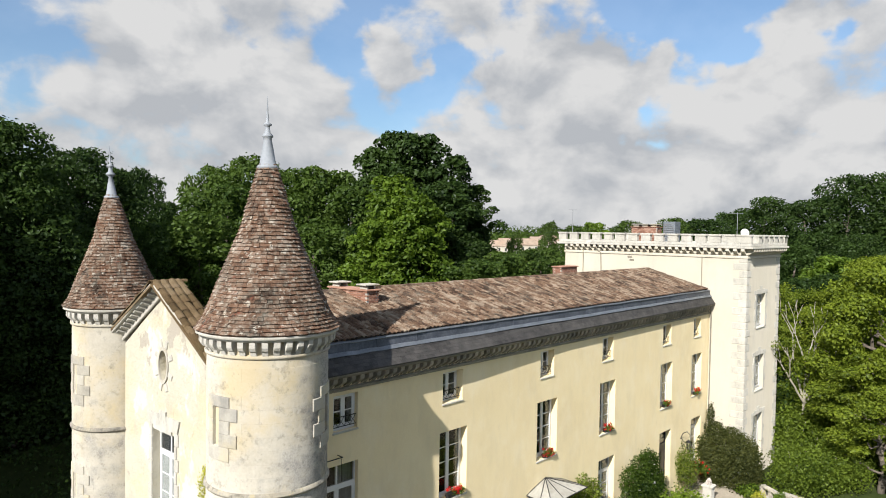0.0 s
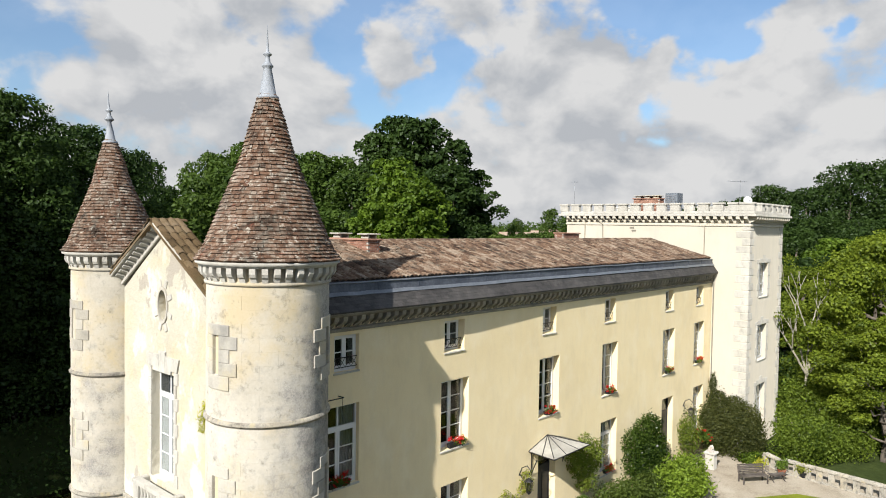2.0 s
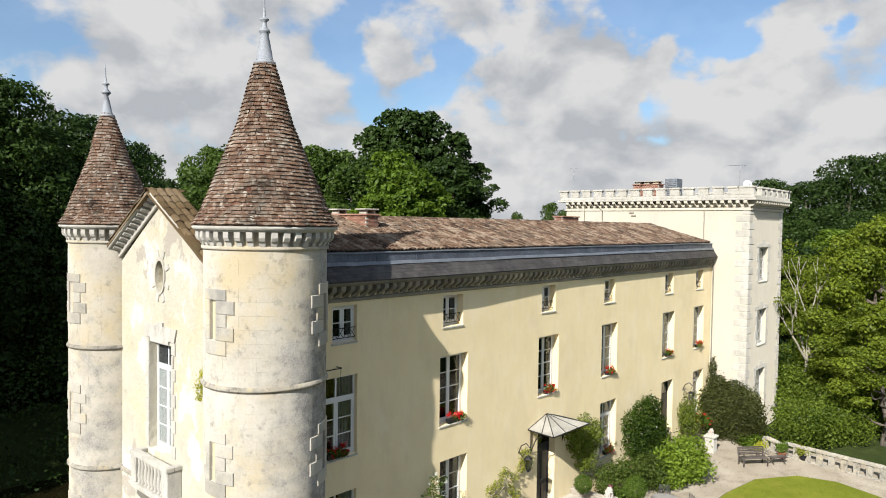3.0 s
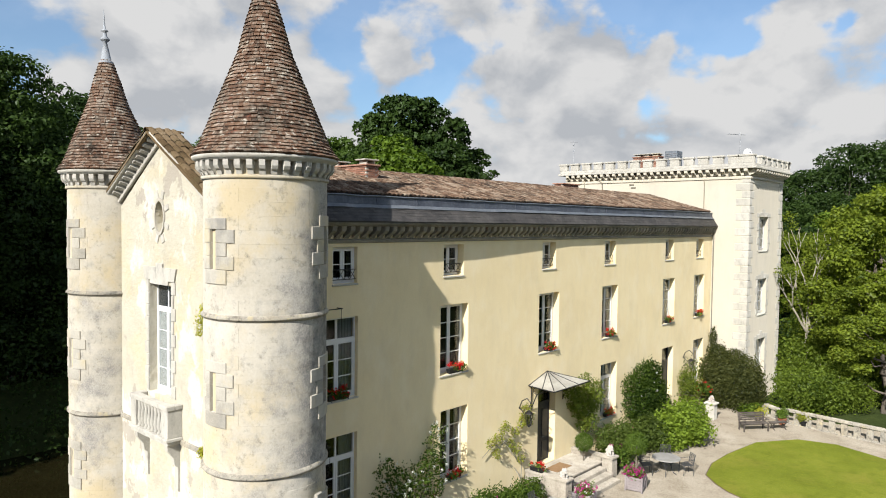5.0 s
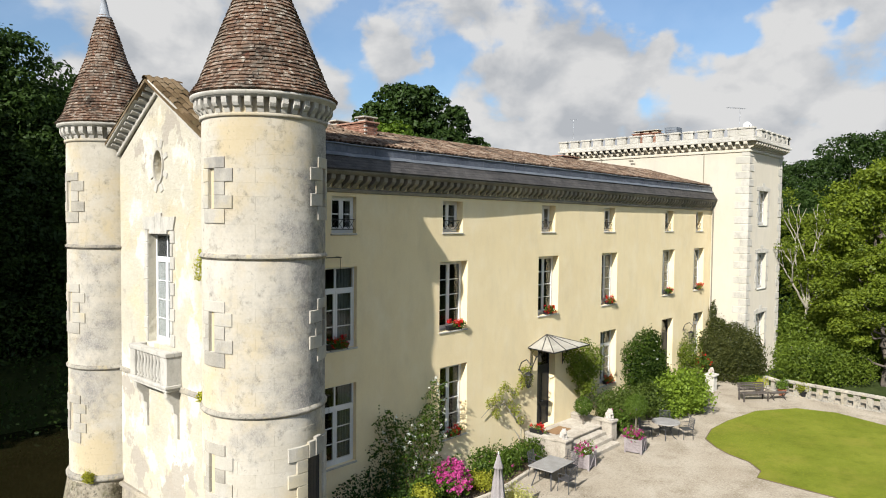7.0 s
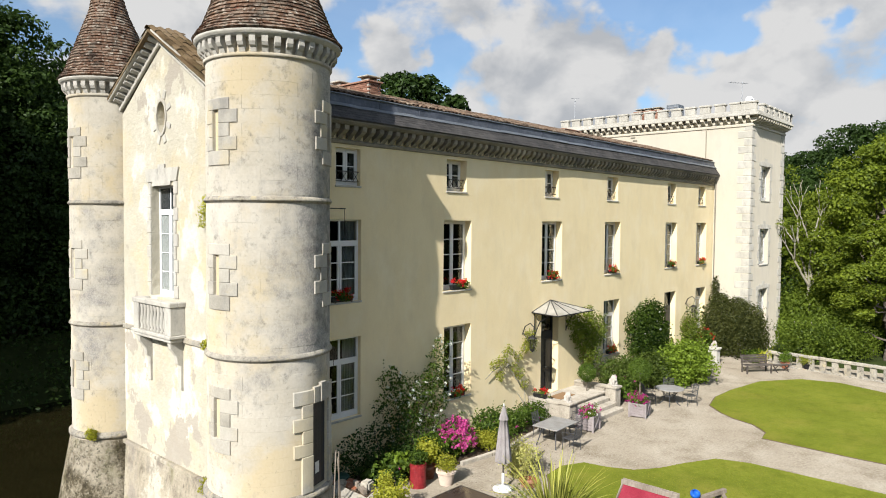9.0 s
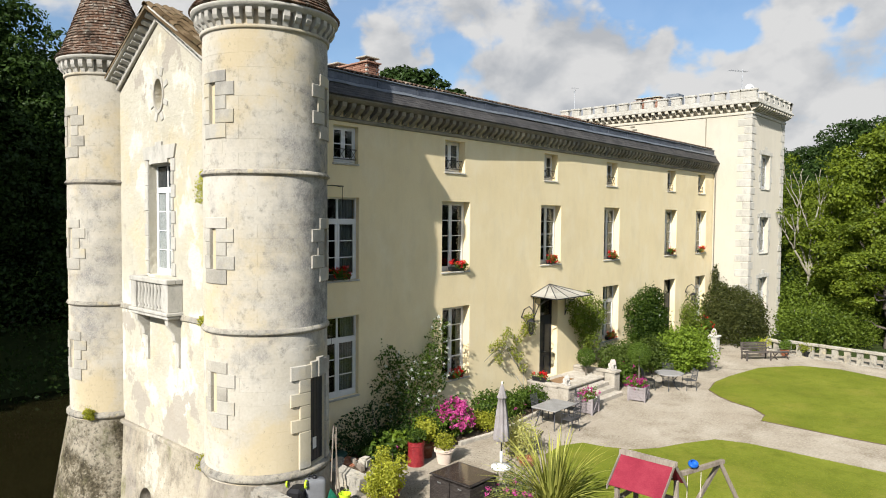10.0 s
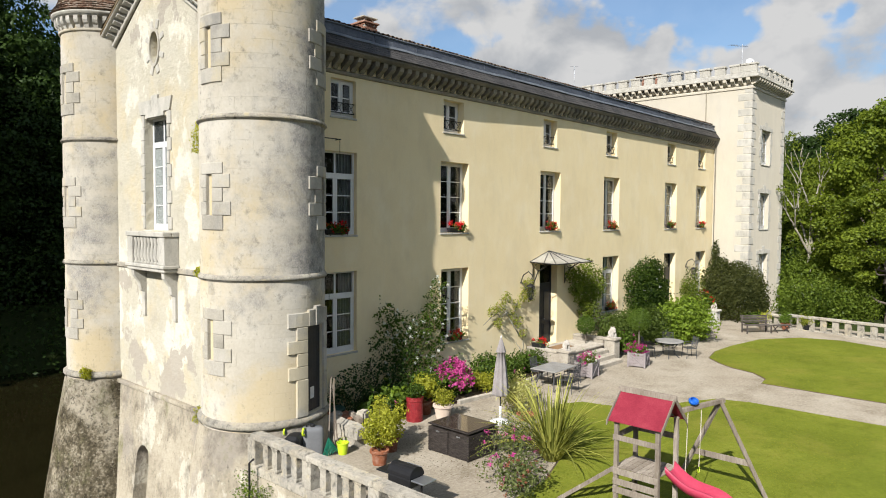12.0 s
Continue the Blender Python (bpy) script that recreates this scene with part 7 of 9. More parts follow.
def wall_lantern(at, label, drop):
    root = thing("wall_lantern", label, "lantern", at, group="wall lanterns")
    root.matrix_basis = pose(*at) @ Matrix.Scale(1.35, 4)
    bm = bmesh.new()
    tube(bm, [(0, 0, 0), (0, -0.1, 0.25), (0, -0.28, 0.36), (0, -0.42, 0.25), (0, -0.36, 0.12)], 0.016, 6)
    tube(bm, [(0, -0.02, -0.35), (0, -0.2, -0.15), (0, -0.02, 0.05)], 0.012, 6)
    part("scroll_arm", bm, IRON, root)
    bm = bmesh.new()
    lathe(bm, [(0.02, 0.0), (0.12, -0.08), (0.13, -0.1)], 6, 0, -0.36, cap=False)
    for k in range(6):
        a = math.tau * k / 6
        tube(bm, [(0.12 * math.cos(a), -0.36 + 0.12 * math.sin(a), -0.1), (0.07 * math.cos(a), -0.36 + 0.07 * math.sin(a), -0.42)], 0.008, 4)
    lathe(bm, [(0.075, -0.42), (0.075, -0.44), (0.02, -0.5)], 6, 0, -0.36)
    bm.transform(Matrix.Translation((0, 0, 0.12 - drop)))
    cage = part("cage", bm, IRON, root, "six-sided black lantern cage")
    bm = bmesh.new()
    lathe(bm, [(0.062, -0.41), (0.108, -0.1)], 6, 0, -0.36)
    bm.transform(Matrix.Translation((0, 0, 0.12 - drop)))
    part("glass", bm, GLASS, cage)


wall_lantern((14.75, -0.01, 3.4), "black wrought-iron lantern beside the front door", 0.1)
wall_lantern((30.75, -0.01, 3.25), "black wrought-iron lantern between garden door and window", 0.1)


def make_steps():
    root = thing("entrance_steps", "worn stone landing and steps before the front door", "steps")
    bm = bmesh.new()
    soft_box(bm, 15.5, 18.75, -1.55, -0.003, -0.1, 0.56, 0.02)
    part("landing_base", bm, STEP_STONE, root)
    for i in range(3):
        bm = bmesh.new()
        soft_box(bm, 15.45 + i * 1.1, 15.45 + (i + 1) * 1.1 - 0.008, -1.6, -0.004, 0.562, 0.64, 0.015)
        part("slab", bm, STEP_STONE, root)
    for k in range(3):
        bm = bmesh.new()
        z = 0.48 - 0.16 * k
        soft_box(bm, 15.85, 18.55, -1.56 - 0.33 * (k + 1), -1.552 - 0.33 * k + 0.02, -0.1, z, 0.02)
        part("step", bm, STEP_STONE, root)
    for x0, x1, z1, name in ((15.22, 15.492, 0.80, "side_wall"), (18.76, 19.03, 0.88, "side_wall")):
        bm = bmesh.new()
        soft_box(bm, x0, x1, -1.5, -0.004, -0.1, z1 - 0.1, 0.015)
        soft_box(bm, x0 - 0.04, x1 + 0.04, -1.52, -0.004, z1 - 0.098, z1, 0.02)
        part(name, bm, STEP_STONE, root, "low stone side wall with coping")
    for x, y, z in ((15.36, -1.78, 0.88), (18.9, -1.85, 0.92)):
        bm = bmesh.new()
        soft_box(bm, x - 0.24, x + 0.24, y - 0.24, y + 0.24, -0.1, z - 0.1, 0.02)
        soft_box(bm, x - 0.29, x + 0.29, y - 0.29, y + 0.29, z - 0.098, z, 0.02)
        part("pier", bm, STEP_STONE, root, "square stone pier with a cap")
    bm = bmesh.new()
    soft_box(bm, 16.2, 17.3, -0.95, -0.35, 0.642, 0.66, 0.006)
    solo("doormat", bm, material("coir", [(0.20, 0.12, 0.06), (0.28, 0.18, 0.10)], 0.95, 6, 60, 0.4), "brown coir doormat on the landing", "doormat")


make_steps()


def stone_lion(at, turn, s, label):
    bm = bmesh.new()
    soft_box(bm, -0.26, 0.26, -0.15, 0.15, 0.0, 0.06, 0.015)
    for c, r, sc in (((-0.12, 0, 0.20), 0.16, (1.2, 0.85, 0.95)), ((-0.02, 0, 0.34), 0.15, (0.95, 0.8, 1.25)), ((0.10, 0, 0.40), 0.13, (1.1, 0.95, 1.0)), ((0.22, 0, 0.33), 0.07, (1.2, 0.9, 0.85)), ((0.04, 0.07, 0.52), 0.035, (1, 1, 1.2)), ((0.04, -0.07, 0.52), 0.035, (1, 1, 1.2))):
        bmesh.ops.create_icosphere(bm, subdivisions=2, radius=r, matrix=Matrix.Translation(c) @ Matrix.Diagonal((*sc, 1)))
    for y in (-0.08, 0.08):
        tube(bm, [(0.15, y, 0.32), (0.19, y, 0.15), (0.20, y, 0.05)], 0.045, 8)
        tube(bm, [(-0.12, y * 1.4, 0.15), (0.02, y * 1.5, 0.08), (0.1, y * 1.5, 0.07)], 0.05, 8)
    tube(bm, [(-0.26, 0, 0.12), (-0.3, 0.06, 0.2), (-0.24, 0.1, 0.3)], 0.025, 6)
    bm.transform(Matrix.Scale(s, 4))
    solo("stone_statue", bm, STATUE, label, "statue", at, turn, "stone statues", smooth=True)


stone_lion((18.9, -1.85, 0.92), -120, 0.85, "small pale stone animal statue on the entrance pier")
stone_lion((15.36, -1.78, 0.88), -120, 0.72, "small lichened stone statue on the lower entrance pier")
bm = bmesh.new()
soft_box(bm, 30.65, 31.15, -1.9, -1.4, -0.05, 0.85, 0.02)
soft_box(bm, 30.58, 31.22, -1.97, -1.33, 0.852, 0.95, 0.02)
solo("stone_pier", bm, WHITE_STONE, "square pale stone pier with a cap by the garden door", "pier")
stone_lion((30.9, -1.65, 0.95), -120, 0.7, "small pale stone animal statue on the garden pier")


# ---------------------------------------------------------------- window boxes
def geranium_box(at, w, seed, label, turn=0.0):
    r = np.random.default_rng(seed)
    root = thing("window_box", label, "flower box", at, turn, "geranium boxes")
    bm = bmesh.new()
    v = [(-w / 2 + 0.02, -0.07, 0), (w / 2 - 0.02, -0.07, 0), (w / 2 - 0.02, 0.07, 0), (-w / 2 + 0.02, 0.07, 0), (-w / 2, -0.09, 0.16), (w / 2, -0.09, 0.16), (w / 2, 0.09, 0.16), (-w / 2, 0.09, 0.16)]
    vs = [bm.verts.new(p) for p in v]
    for f in ((3, 2, 1, 0), (0, 1, 5, 4), (1, 2, 6, 5), (2, 3, 7, 6), (3, 0, 4, 7), (4, 5, 6, 7)):
        bm.faces.new([vs[i] for i in f])
    part("trough", bm, BLACK_METAL, root, "dark plastic trough")
    lobes = [(r.uniform(-0.46, 0.46) * w, r.uniform(-0.14, 0.0), 0.14 + r.uniform(-0.04, 0.14), 0.13, 0.12, 0.11) for k in range(12)]
    me = many("foliage", LEAF_QUAD, [(0, 1, 2, 3)], lobes_leaves(r, lobes, 380, 0.07, 0.3, 0.9))
    link_mesh("foliage", me, LEAF_GARDEN, root)
    heads = np.array([(r.uniform(-0.5, 0.5) * w, r.uniform(-0.2, 0.02), 0.20 + r.uniform(-0.12, 0.18)) for k in range(20)])
    c = np.repeat(heads, 16, axis=0) + r.normal(size=(320, 3)) * 0.032
    me = many("blossom", LEAF_QUAD, [(0, 1, 2, 3)], leaf_mats(r, c, np.tile((0, -0.3, 0.5), (320, 1)), 0.05, 0.9))
    tagged(link_mesh("blossom", me, RED_FLOWER, root), kind="stuff")
    bm = bmesh.new()
    for x in (-w * 0.4, w * 0.4):
        tube(bm, [(x, 0.1, 0.14), (x, -0.12, 0.12), (x, -0.12, -0.02), (x, 0.1, -0.08)], 0.008, 5)
    part("iron_holder", bm, IRON, root)


for i, (a, b) in enumerate(COLS):
    geranium_box(((a + b) / 2 + (0.1 if i else 0.0), 0.05, ROW2[0] + 0.01), (0.8, 0.75, 0.6, 0.6, 0.6, 0.65)[i], 40 + i, "red geraniums in a dark window box on a first-floor sill")
for i, x in enumerate((10.85, 22.15, 32.9)):
    geranium_box((x, 0.05, (1.61, 1.61, 0.92)[i]), 0.7, 60 + i, "red geraniums in a dark window box on a ground-floor sill")
geranium_box((15.36, -0.5, 0.81), 0.6, 70, "red geraniums in a trough on the entrance side wall", 90)


# ---------------------------------------------------------------- balustrades
def baluster_template(h, plain=False):
    prof = [(0.085, 0.0), (0.085, h)] if plain else [(0.088, 0.0), (0.088, 0.07 * h), (0.068, 0.12 * h), (0.082, 0.36 * h), (0.072, 0.66 * h), (0.076, 0.84 * h), (0.098, 0.90 * h), (0.098, h)]
    tv, tf = [], []
    for w, z in prof:
        tv += [(-w, -w * 0.9, z), (w, -w * 0.9, z), (w, w * 0.9, z), (-w, w * 0.9, z)]
    for k in range(len(prof) - 1):
        for i in range(4):
            tf.append((4 * k + i, 4 * k + (i + 1) % 4, 4 * k + 4 + (i + 1) % 4, 4 * k + 4 + i))
    return tv, tf


def balustrade(name, label, a, b, pier_every, pitch, height, wide=1.0, mat=RAIL_STONE, plinth=0.155):
    """A stone balustrade from a to b on the ground: plinth, balusters, piers and rail."""
    root = thing(name, label, "balustrade")
    a, b = Vector((*a, 0)), Vector((*b, 0))
    ln = (b - a).length
    ang = math.atan2(b.y - a.y, b.x - a.x)
    m = Matrix.Translation(a) @ Matrix.Rotation(ang, 4, "Z")
    n = max(1, round(ln / pier_every))
    seg = ln / n
    tv, tf = baluster_template(height - 0.145 - plinth, wide > 1.4)
    me = template_mesh("baluster", [(x * wide, y, z) for x, y, z in tv], tf, mat)
    for k in range(n):
        u0, u1 = k * seg, (k + 1) * seg
        bm = bmesh.new()
        soft_box(bm, u0 + 0.006, u1 - 0.006, -0.16, 0.16, height - 0.14, height + random.uniform(-0.008, 0.008), 0.025, m)
        part("rail", bm, mat, root, "worn stone rail" if k == 0 else "")
        bm = bmesh.new()
        soft_box(bm, u0 + 0.004, u1 - 0.004, -0.15, 0.15, -0.05, plinth, 0.02, m)
        part("plinth", bm, mat, root)
        bm = bmesh.new()
        soft_box(bm, u0 - 0.15, u0 + 0.17, -0.13, 0.13, plinth + 0.002, height - 0.142, 0.015, m)
        part("pier", bm, mat, root)
        cnt = max(1, int((seg - 0.5) / pitch))
        for i in range(cnt):
            ob = new("baluster", me)
            ob.parent = root
            ob.matrix_basis = m @ Matrix.Translation((u0 + 0.33 + (seg - 0.66) * (i + 0.5) / cnt, 0, plinth + 0.002))
    return root


balustrade("terrace_balustrade", "weathered stone balustrade along the terrace over the moat", (1.42, -1.95), (1.42, -17), 2.15, 0.36, 0.90, 1.3)
balustrade("garden_balustrade", "low pale stone balustrade at the end of the lawn", (33.1, -4.9), (31.9, -14.5), 4.4, 0.60, 0.80, 1.7, RAIL_STONE, 0.05)
balustrade("garden_balustrade", "short low pale stone balustrade beside the tower", (34.0, -3.6), (33.15, -4.75), 1.2, 0.55, 0.66, 1.7, RAIL_STONE, 0.05)
bm = bmesh.new()
box(bm, 1.27, 1.75, -40, -1.2, -4.6, -0.052)
solo("retaining_wall", bm, FOOT_STONE, "mossy stone retaining wall of the terrace above the moat", "wall", kind="structure")
bm = bmesh.new()
tube(bm, [(1.0, -2.35, -4.0), (1.0, -2.35, 0.35), (1.12, -2.35, 0.42)], 0.025, 8)
solo("vent_pipe", bm, IRON, "thin dark pipe standing before the terrace wall", "pipe")
bm = bmesh.new()
soft_box(bm, 0.75, 1.26, -2.75, -2.05, -0.75, -0.55, 0.03)
soft_box(bm, 0.95, 1.26, -2.65, -2.1, -4.5, -0.752, 0.03)
solo("wall_buttress", bm, BASE_STONE, "small broken stone buttress against the terrace wall", "buttress")


# ---------------------------------------------------------------- patio things
def pot(at, r0, r1, h, mat, label, rim=0.03, group=""):
    bm = bmesh.new()
    lathe(bm, [(r0, 0.0), (r1 * 0.96, h * 0.82), (r1 + rim, h * 0.84), (r1 + rim, h), (r1 - 0.02, h), (r1 - 0.04, h - 0.05), (0.01, h - 0.06)], 24)
    return solo("flower_pot", bm, mat, label, "pot", at, 0, group, smooth=False)


def make_cube_set():
    root = thing("cube_dining_set", "dark wicker cube table with stools pushed in and glass top", "garden table", (5.77, -4.71, 0))
    w, d, h = 0.575, 0.685, 0.70
    bm = bmesh.new()
    soft_box(bm, -w - 0.01, w + 0.01, -d - 0.01, d + 0.01, h, h + 0.03, 0.008)
    part("table_rim", bm, WICKER, root)
    bm = bmesh.new()
    soft_box(bm, -w + 0.05, w - 0.05, -d + 0.05, d - 0.05, h + 0.03, h + 0.042, 0.004)
    part("glass_top", bm, DARK_GLASS, root, "brown tinted glass top")
    for sx in (-1, 1):
        for sy in (-1, 1):
            bm = bmesh.new()
            x0, x1 = sorted((sx * 0.012, sx * w))
            y0, y1 = sorted((sy * 0.012, sy * d))
            box(bm, x0 + 0.008, x1 - 0.008, y0 + 0.008, y1 - 0.008, 0.03, h - 0.06)
            seat = part("stool", bm, WICKER, root, "woven wicker stool back")
            for k in range(15):
                z = 0.035 + k * 0.041
                bm = bmesh.new()
                soft_box(bm, x0, x1, y0, y1, z, z + 0.034, 0.006)
                part("wicker_band", bm, WICKER, seat)
            bm = bmesh.new()
            xs = (sx * w + sx * 0.002)
            soft_box(bm, min(xs, xs + sx * 0.006), max(xs, xs + sx * 0.006), (y0 + y1) / 2 - 0.06, (y0 + y1) / 2 + 0.06, h - 0.15, h - 0.115, 0.002)
            part("grip_hole", bm, STEEL, seat, "pale grip slot")
    for sx in (-1, 1):
        for sy in (-1, 1):
            bm = bmesh.new()
            soft_box(bm, sx * w * 0.93 - 0.025, sx * w * 0.93 + 0.025, sy * d * 0.93 - 0.025, sy * d * 0.93 + 0.025, 0, 0.034, 0.004)
            part("foot", bm, BLACK_METAL, root)


make_cube_set()


def make_parasol():
    root = thing("parasol", "closed grey parasol on a round white stand", "parasol", (8.35, -3.95, 0))
    bm = bmesh.new()
    lathe(bm, [(0.30, 0.0), (0.31, 0.03), (0.29, 0.07), (0.12, 0.11), (0.06, 0.14)], 28)
    part("stand", bm, PLASTIC_WHITE, root, "", True)
    bm = bmesh.new()
    lathe(bm, [(0.045, 0.1), (0.045, 0.48), (0.03, 0.5)], 14)
    part("sleeve", bm, PLASTIC_WHITE, root, "", True)
    bm = bmesh.new()
    tube(bm, [(0, 0, 0.48), (0, 0, 2.45)], 0.02, 10)
    part("pole", bm, IRON, root)
    bm = bmesh.new()
    prof = [(0.02, 2.50), (0.05, 2.44), (0.085, 2.30), (0.135, 2.13), (0.14, 2.09), (0.10, 2.085), (0.145, 1.7), (0.19, 1.2), (0.22, 0.86), (0.18, 0.82)]
    seg = 48
    rings = [[bm.verts.new((q * (1 + 0.16 * math.cos(8 * a) * min(1, (2.45 - z) * 1.5)) * math.cos(a), q * (1 + 0.16 * math.cos(8 * a) * min(1, (2.45 - z) * 1.5)) * math.sin(a), z)) for a in [math.tau * k / seg for k in range(seg)]] for q, z in prof]
    for a, b in zip(rings, rings[1:]):
        for k in range(seg):
            bm.faces.new((a[k], b[k], b[(k + 1) % seg], a[(k + 1) % seg]))
    bm.faces.new(rings[0]), bm.faces.new(rings[-1][::-1])
    part("canopy", bm, PARASOL, root, "folded grey cloth hanging in pleats", True)
    bm = bmesh.new()
    lathe(bm, [(0.01, 2.50), (0.03, 2.51), (0.02, 2.56), (0.005, 2.59)], 10)
    part("knob", bm, PLASTIC_WHITE, root, "", True)


make_parasol()


def make_barbecue():
    root = thing("barbecue", "black hooded gas barbecue on a wheeled cart", "barbecue", (2.34, -6.2, 0), -88)
    root.matrix_basis = pose(2.34, -6.1, 0, 0, 0, -88) @ Matrix.Scale(0.84, 4)
    bm = bmesh.new()
    soft_box(bm, -0.38, 0.38, -0.26, 0.26, 0.62, 0.86, 0.03)
    part("firebox", bm, BLACK_METAL, root)
    bm = bmesh.new()
    n = 10
    prof = [(0.26 * math.cos(math.pi * k / n), 0.87 + 0.25 * math.sin(math.pi * k / n)) for k in range(n + 1)]
    a, b = [bm.verts.new((-0.38, y, z)) for y, z in prof], [bm.verts.new((0.38, y, z)) for y, z in prof]
    for k in range(n):
        bm.faces.new((a[k], a[k + 1], b[k + 1], b[k]))
    bm.faces.new(a[::-1]), bm.faces.new(b)
    lid = part("hood", bm, BLACK_METAL, root, "rounded black hood")
    bm = bmesh.new()
    tube(bm, [(-0.25, 0.24, 0.98), (-0.25, 0.31, 1.0), (0.25, 0.31, 1.0), (0.25, 0.24, 0.98)], 0.014, 8)
    part("handle", bm, STEEL, lid)
    for s in (-1, 1):
        bm = bmesh.new()
        soft_box(bm, min(s * 0.39, s * 0.8), max(s * 0.39, s * 0.8), -0.24, 0.24, 0.82, 0.86, 0.01)
        part("side_shelf", bm, STEEL if s > 0 else BLACK_METAL, root)
    for x in (-0.33, 0.33):
        for y in (-0.22, 0.22):
            bm = bmesh.new()
            soft_box(bm, x - 0.02, x + 0.02, y - 0.02, y + 0.02, 0.0, 0.64, 0.004)
            part("leg", bm, BLACK_METAL, root)
    bm = bmesh.new()
    soft_box(bm, -0.36, 0.36, -0.24, 0.24, 0.12, 0.15, 0.006)
    part("bottom_shelf", bm, BLACK_METAL, root)
    for y in (-0.26, 0.26):
        bm = bmesh.new()
        lathe(bm, [(0.03, -0.02), (0.09, -0.02), (0.09, 0.02), (0.03, 0.02)], 16)
        bm.transform(pose(-0.33, y, 0.09, 90, 0, 0))
        part("wheel", bm, GREY_PLASTIC, root)
    for k in range(3):
        bm = bmesh.new()
        lathe(bm, [(0.025, 0), (0.03, 0.02), (0.02, 0.035)], 10)
        bm.transform(pose(-0.2 + 0.2 * k, 0.265, 0.74, -90, 0, 0))
        part("knob", bm, STEEL, root)


make_barbecue()


def garden_chair(at, turn, label, group):
    root = thing("garden_chair", label, "chair", at, turn, group)
    bm = bmesh.new()
    soft_box(bm, -0.23, 0.23, -0.22, 0.22, 0.42, 0.445, 0.008)
    part("seat", bm, CHAIR_GREY, root)
    bm = bmesh.new()
    tube(bm, [(-0.22, 0.22, 0.44), (-0.22, 0.30, 0.9), (0.22, 0.30, 0.9), (0.22, 0.22, 0.44)], 0.014, 7)
    for k in range(8):
        x = -0.18 + 0.36 * k / 7
        tube(bm, [(x, 0.225, 0.46), (x, 0.295, 0.89)], 0.007, 5)
    for k in range(5):
        z = 0.5 + 0.08 * k
        tube(bm, [(-0.215, 0.23 + 0.014 * k, z), (0.215, 0.23 + 0.014 * k, z)], 0.005, 4)
    part("backrest", bm, CHAIR_GREY, root, "woven metal backrest")
    for x in (-0.21, 0.21):
        for y in (-0.2, 0.2):
            bm = bmesh.new()
            tube(bm, [(x, y, 0.42), (x * 1.1, y * 1.15, 0.0)], 0.013, 7)
            part("leg", bm, CHAIR_GREY, root)
        bm = bmesh.new()
        tube(bm, [(x, -0.2, 0.43), (x * 1.12, -0.22, 0.64), (x * 1.12, 0.1, 0.66), (x, 0.27, 0.68)], 0.012, 7)
        part("armrest", bm, CHAIR_GREY, root)
    return root


def make_tables():
    root = thing("garden_table", "rectangular grey garden table with metal legs", "table", (13.0, -2.75, 0), 2)
    bm = bmesh.new()
    soft_box(bm, -0.75, 0.75, -0.5, 0.5, 0.70, 0.735, 0.012)
    part("tabletop", bm, TABLE_GREY, root)
    for x in (-0.62, 0.62):
        for y in (-0.4, 0.4):
            bm = bmesh.new()
            tube(bm, [(x * 0.7, y * 0.7, 0.70), (x * 0.78, y * 0.78, 0.4), (x, y, 0.0)], 0.02, 8)
            part("leg", bm, CHAIR_GREY, root)
    bm = bmesh.new()
    tube(bm, [(-0.48, 0, 0.42), (0.48, 0, 0.42)], 0.012, 6)
    part("stretcher", bm, CHAIR_GREY, root)
    a = garden_chair((14.0, -2.9, 0), -85, "grey metal garden chair at the rectangular table", "garden chairs")
    copy_thing(a, pose(13.25, -2.0, 0, 0, 0, 5))
    copy_thing(a, pose(12.8, -3.55, 0, 0, 0, 178))
    root = thing("garden_table", "round pale garden table with curved metal legs", "table", (20.9, -3.5, 0))
    bm = bmesh.new()
    lathe(bm, [(0.55, 0.70), (0.60, 0.705), (0.60, 0.735), (0.585, 0.745)], 36)
    part("tabletop", bm, TABLE_GREY, root)
    for k in range(4):
        bm = bmesh.new()
        ca, sa = math.cos(math.tau * k / 4 + 0.4), math.sin(math.tau * k / 4 + 0.4)
        tube(bm, [(0.42 * ca, 0.42 * sa, 0.70), (0.2 * ca, 0.2 * sa, 0.42), (0.3 * ca, 0.3 * sa, 0.12), (0.45 * ca, 0.45 * sa, 0.0)], 0.018, 8)
        part("leg", bm, CHAIR_GREY, root)
    bm = bmesh.new()
    lathe(bm, [(0.20, 0.41), (0.22, 0.41), (0.22, 0.43), (0.20, 0.43)], 24, cap=False)
    part("ring", bm, CHAIR_GREY, root)
    for (x, y), t in (((21.75, -3.1), -60), ((20.3, -2.85), 40), ((21.5, -4.15), -130)):
        copy_thing(a, pose(x, y, 0, 0, 0, t))


make_tables()


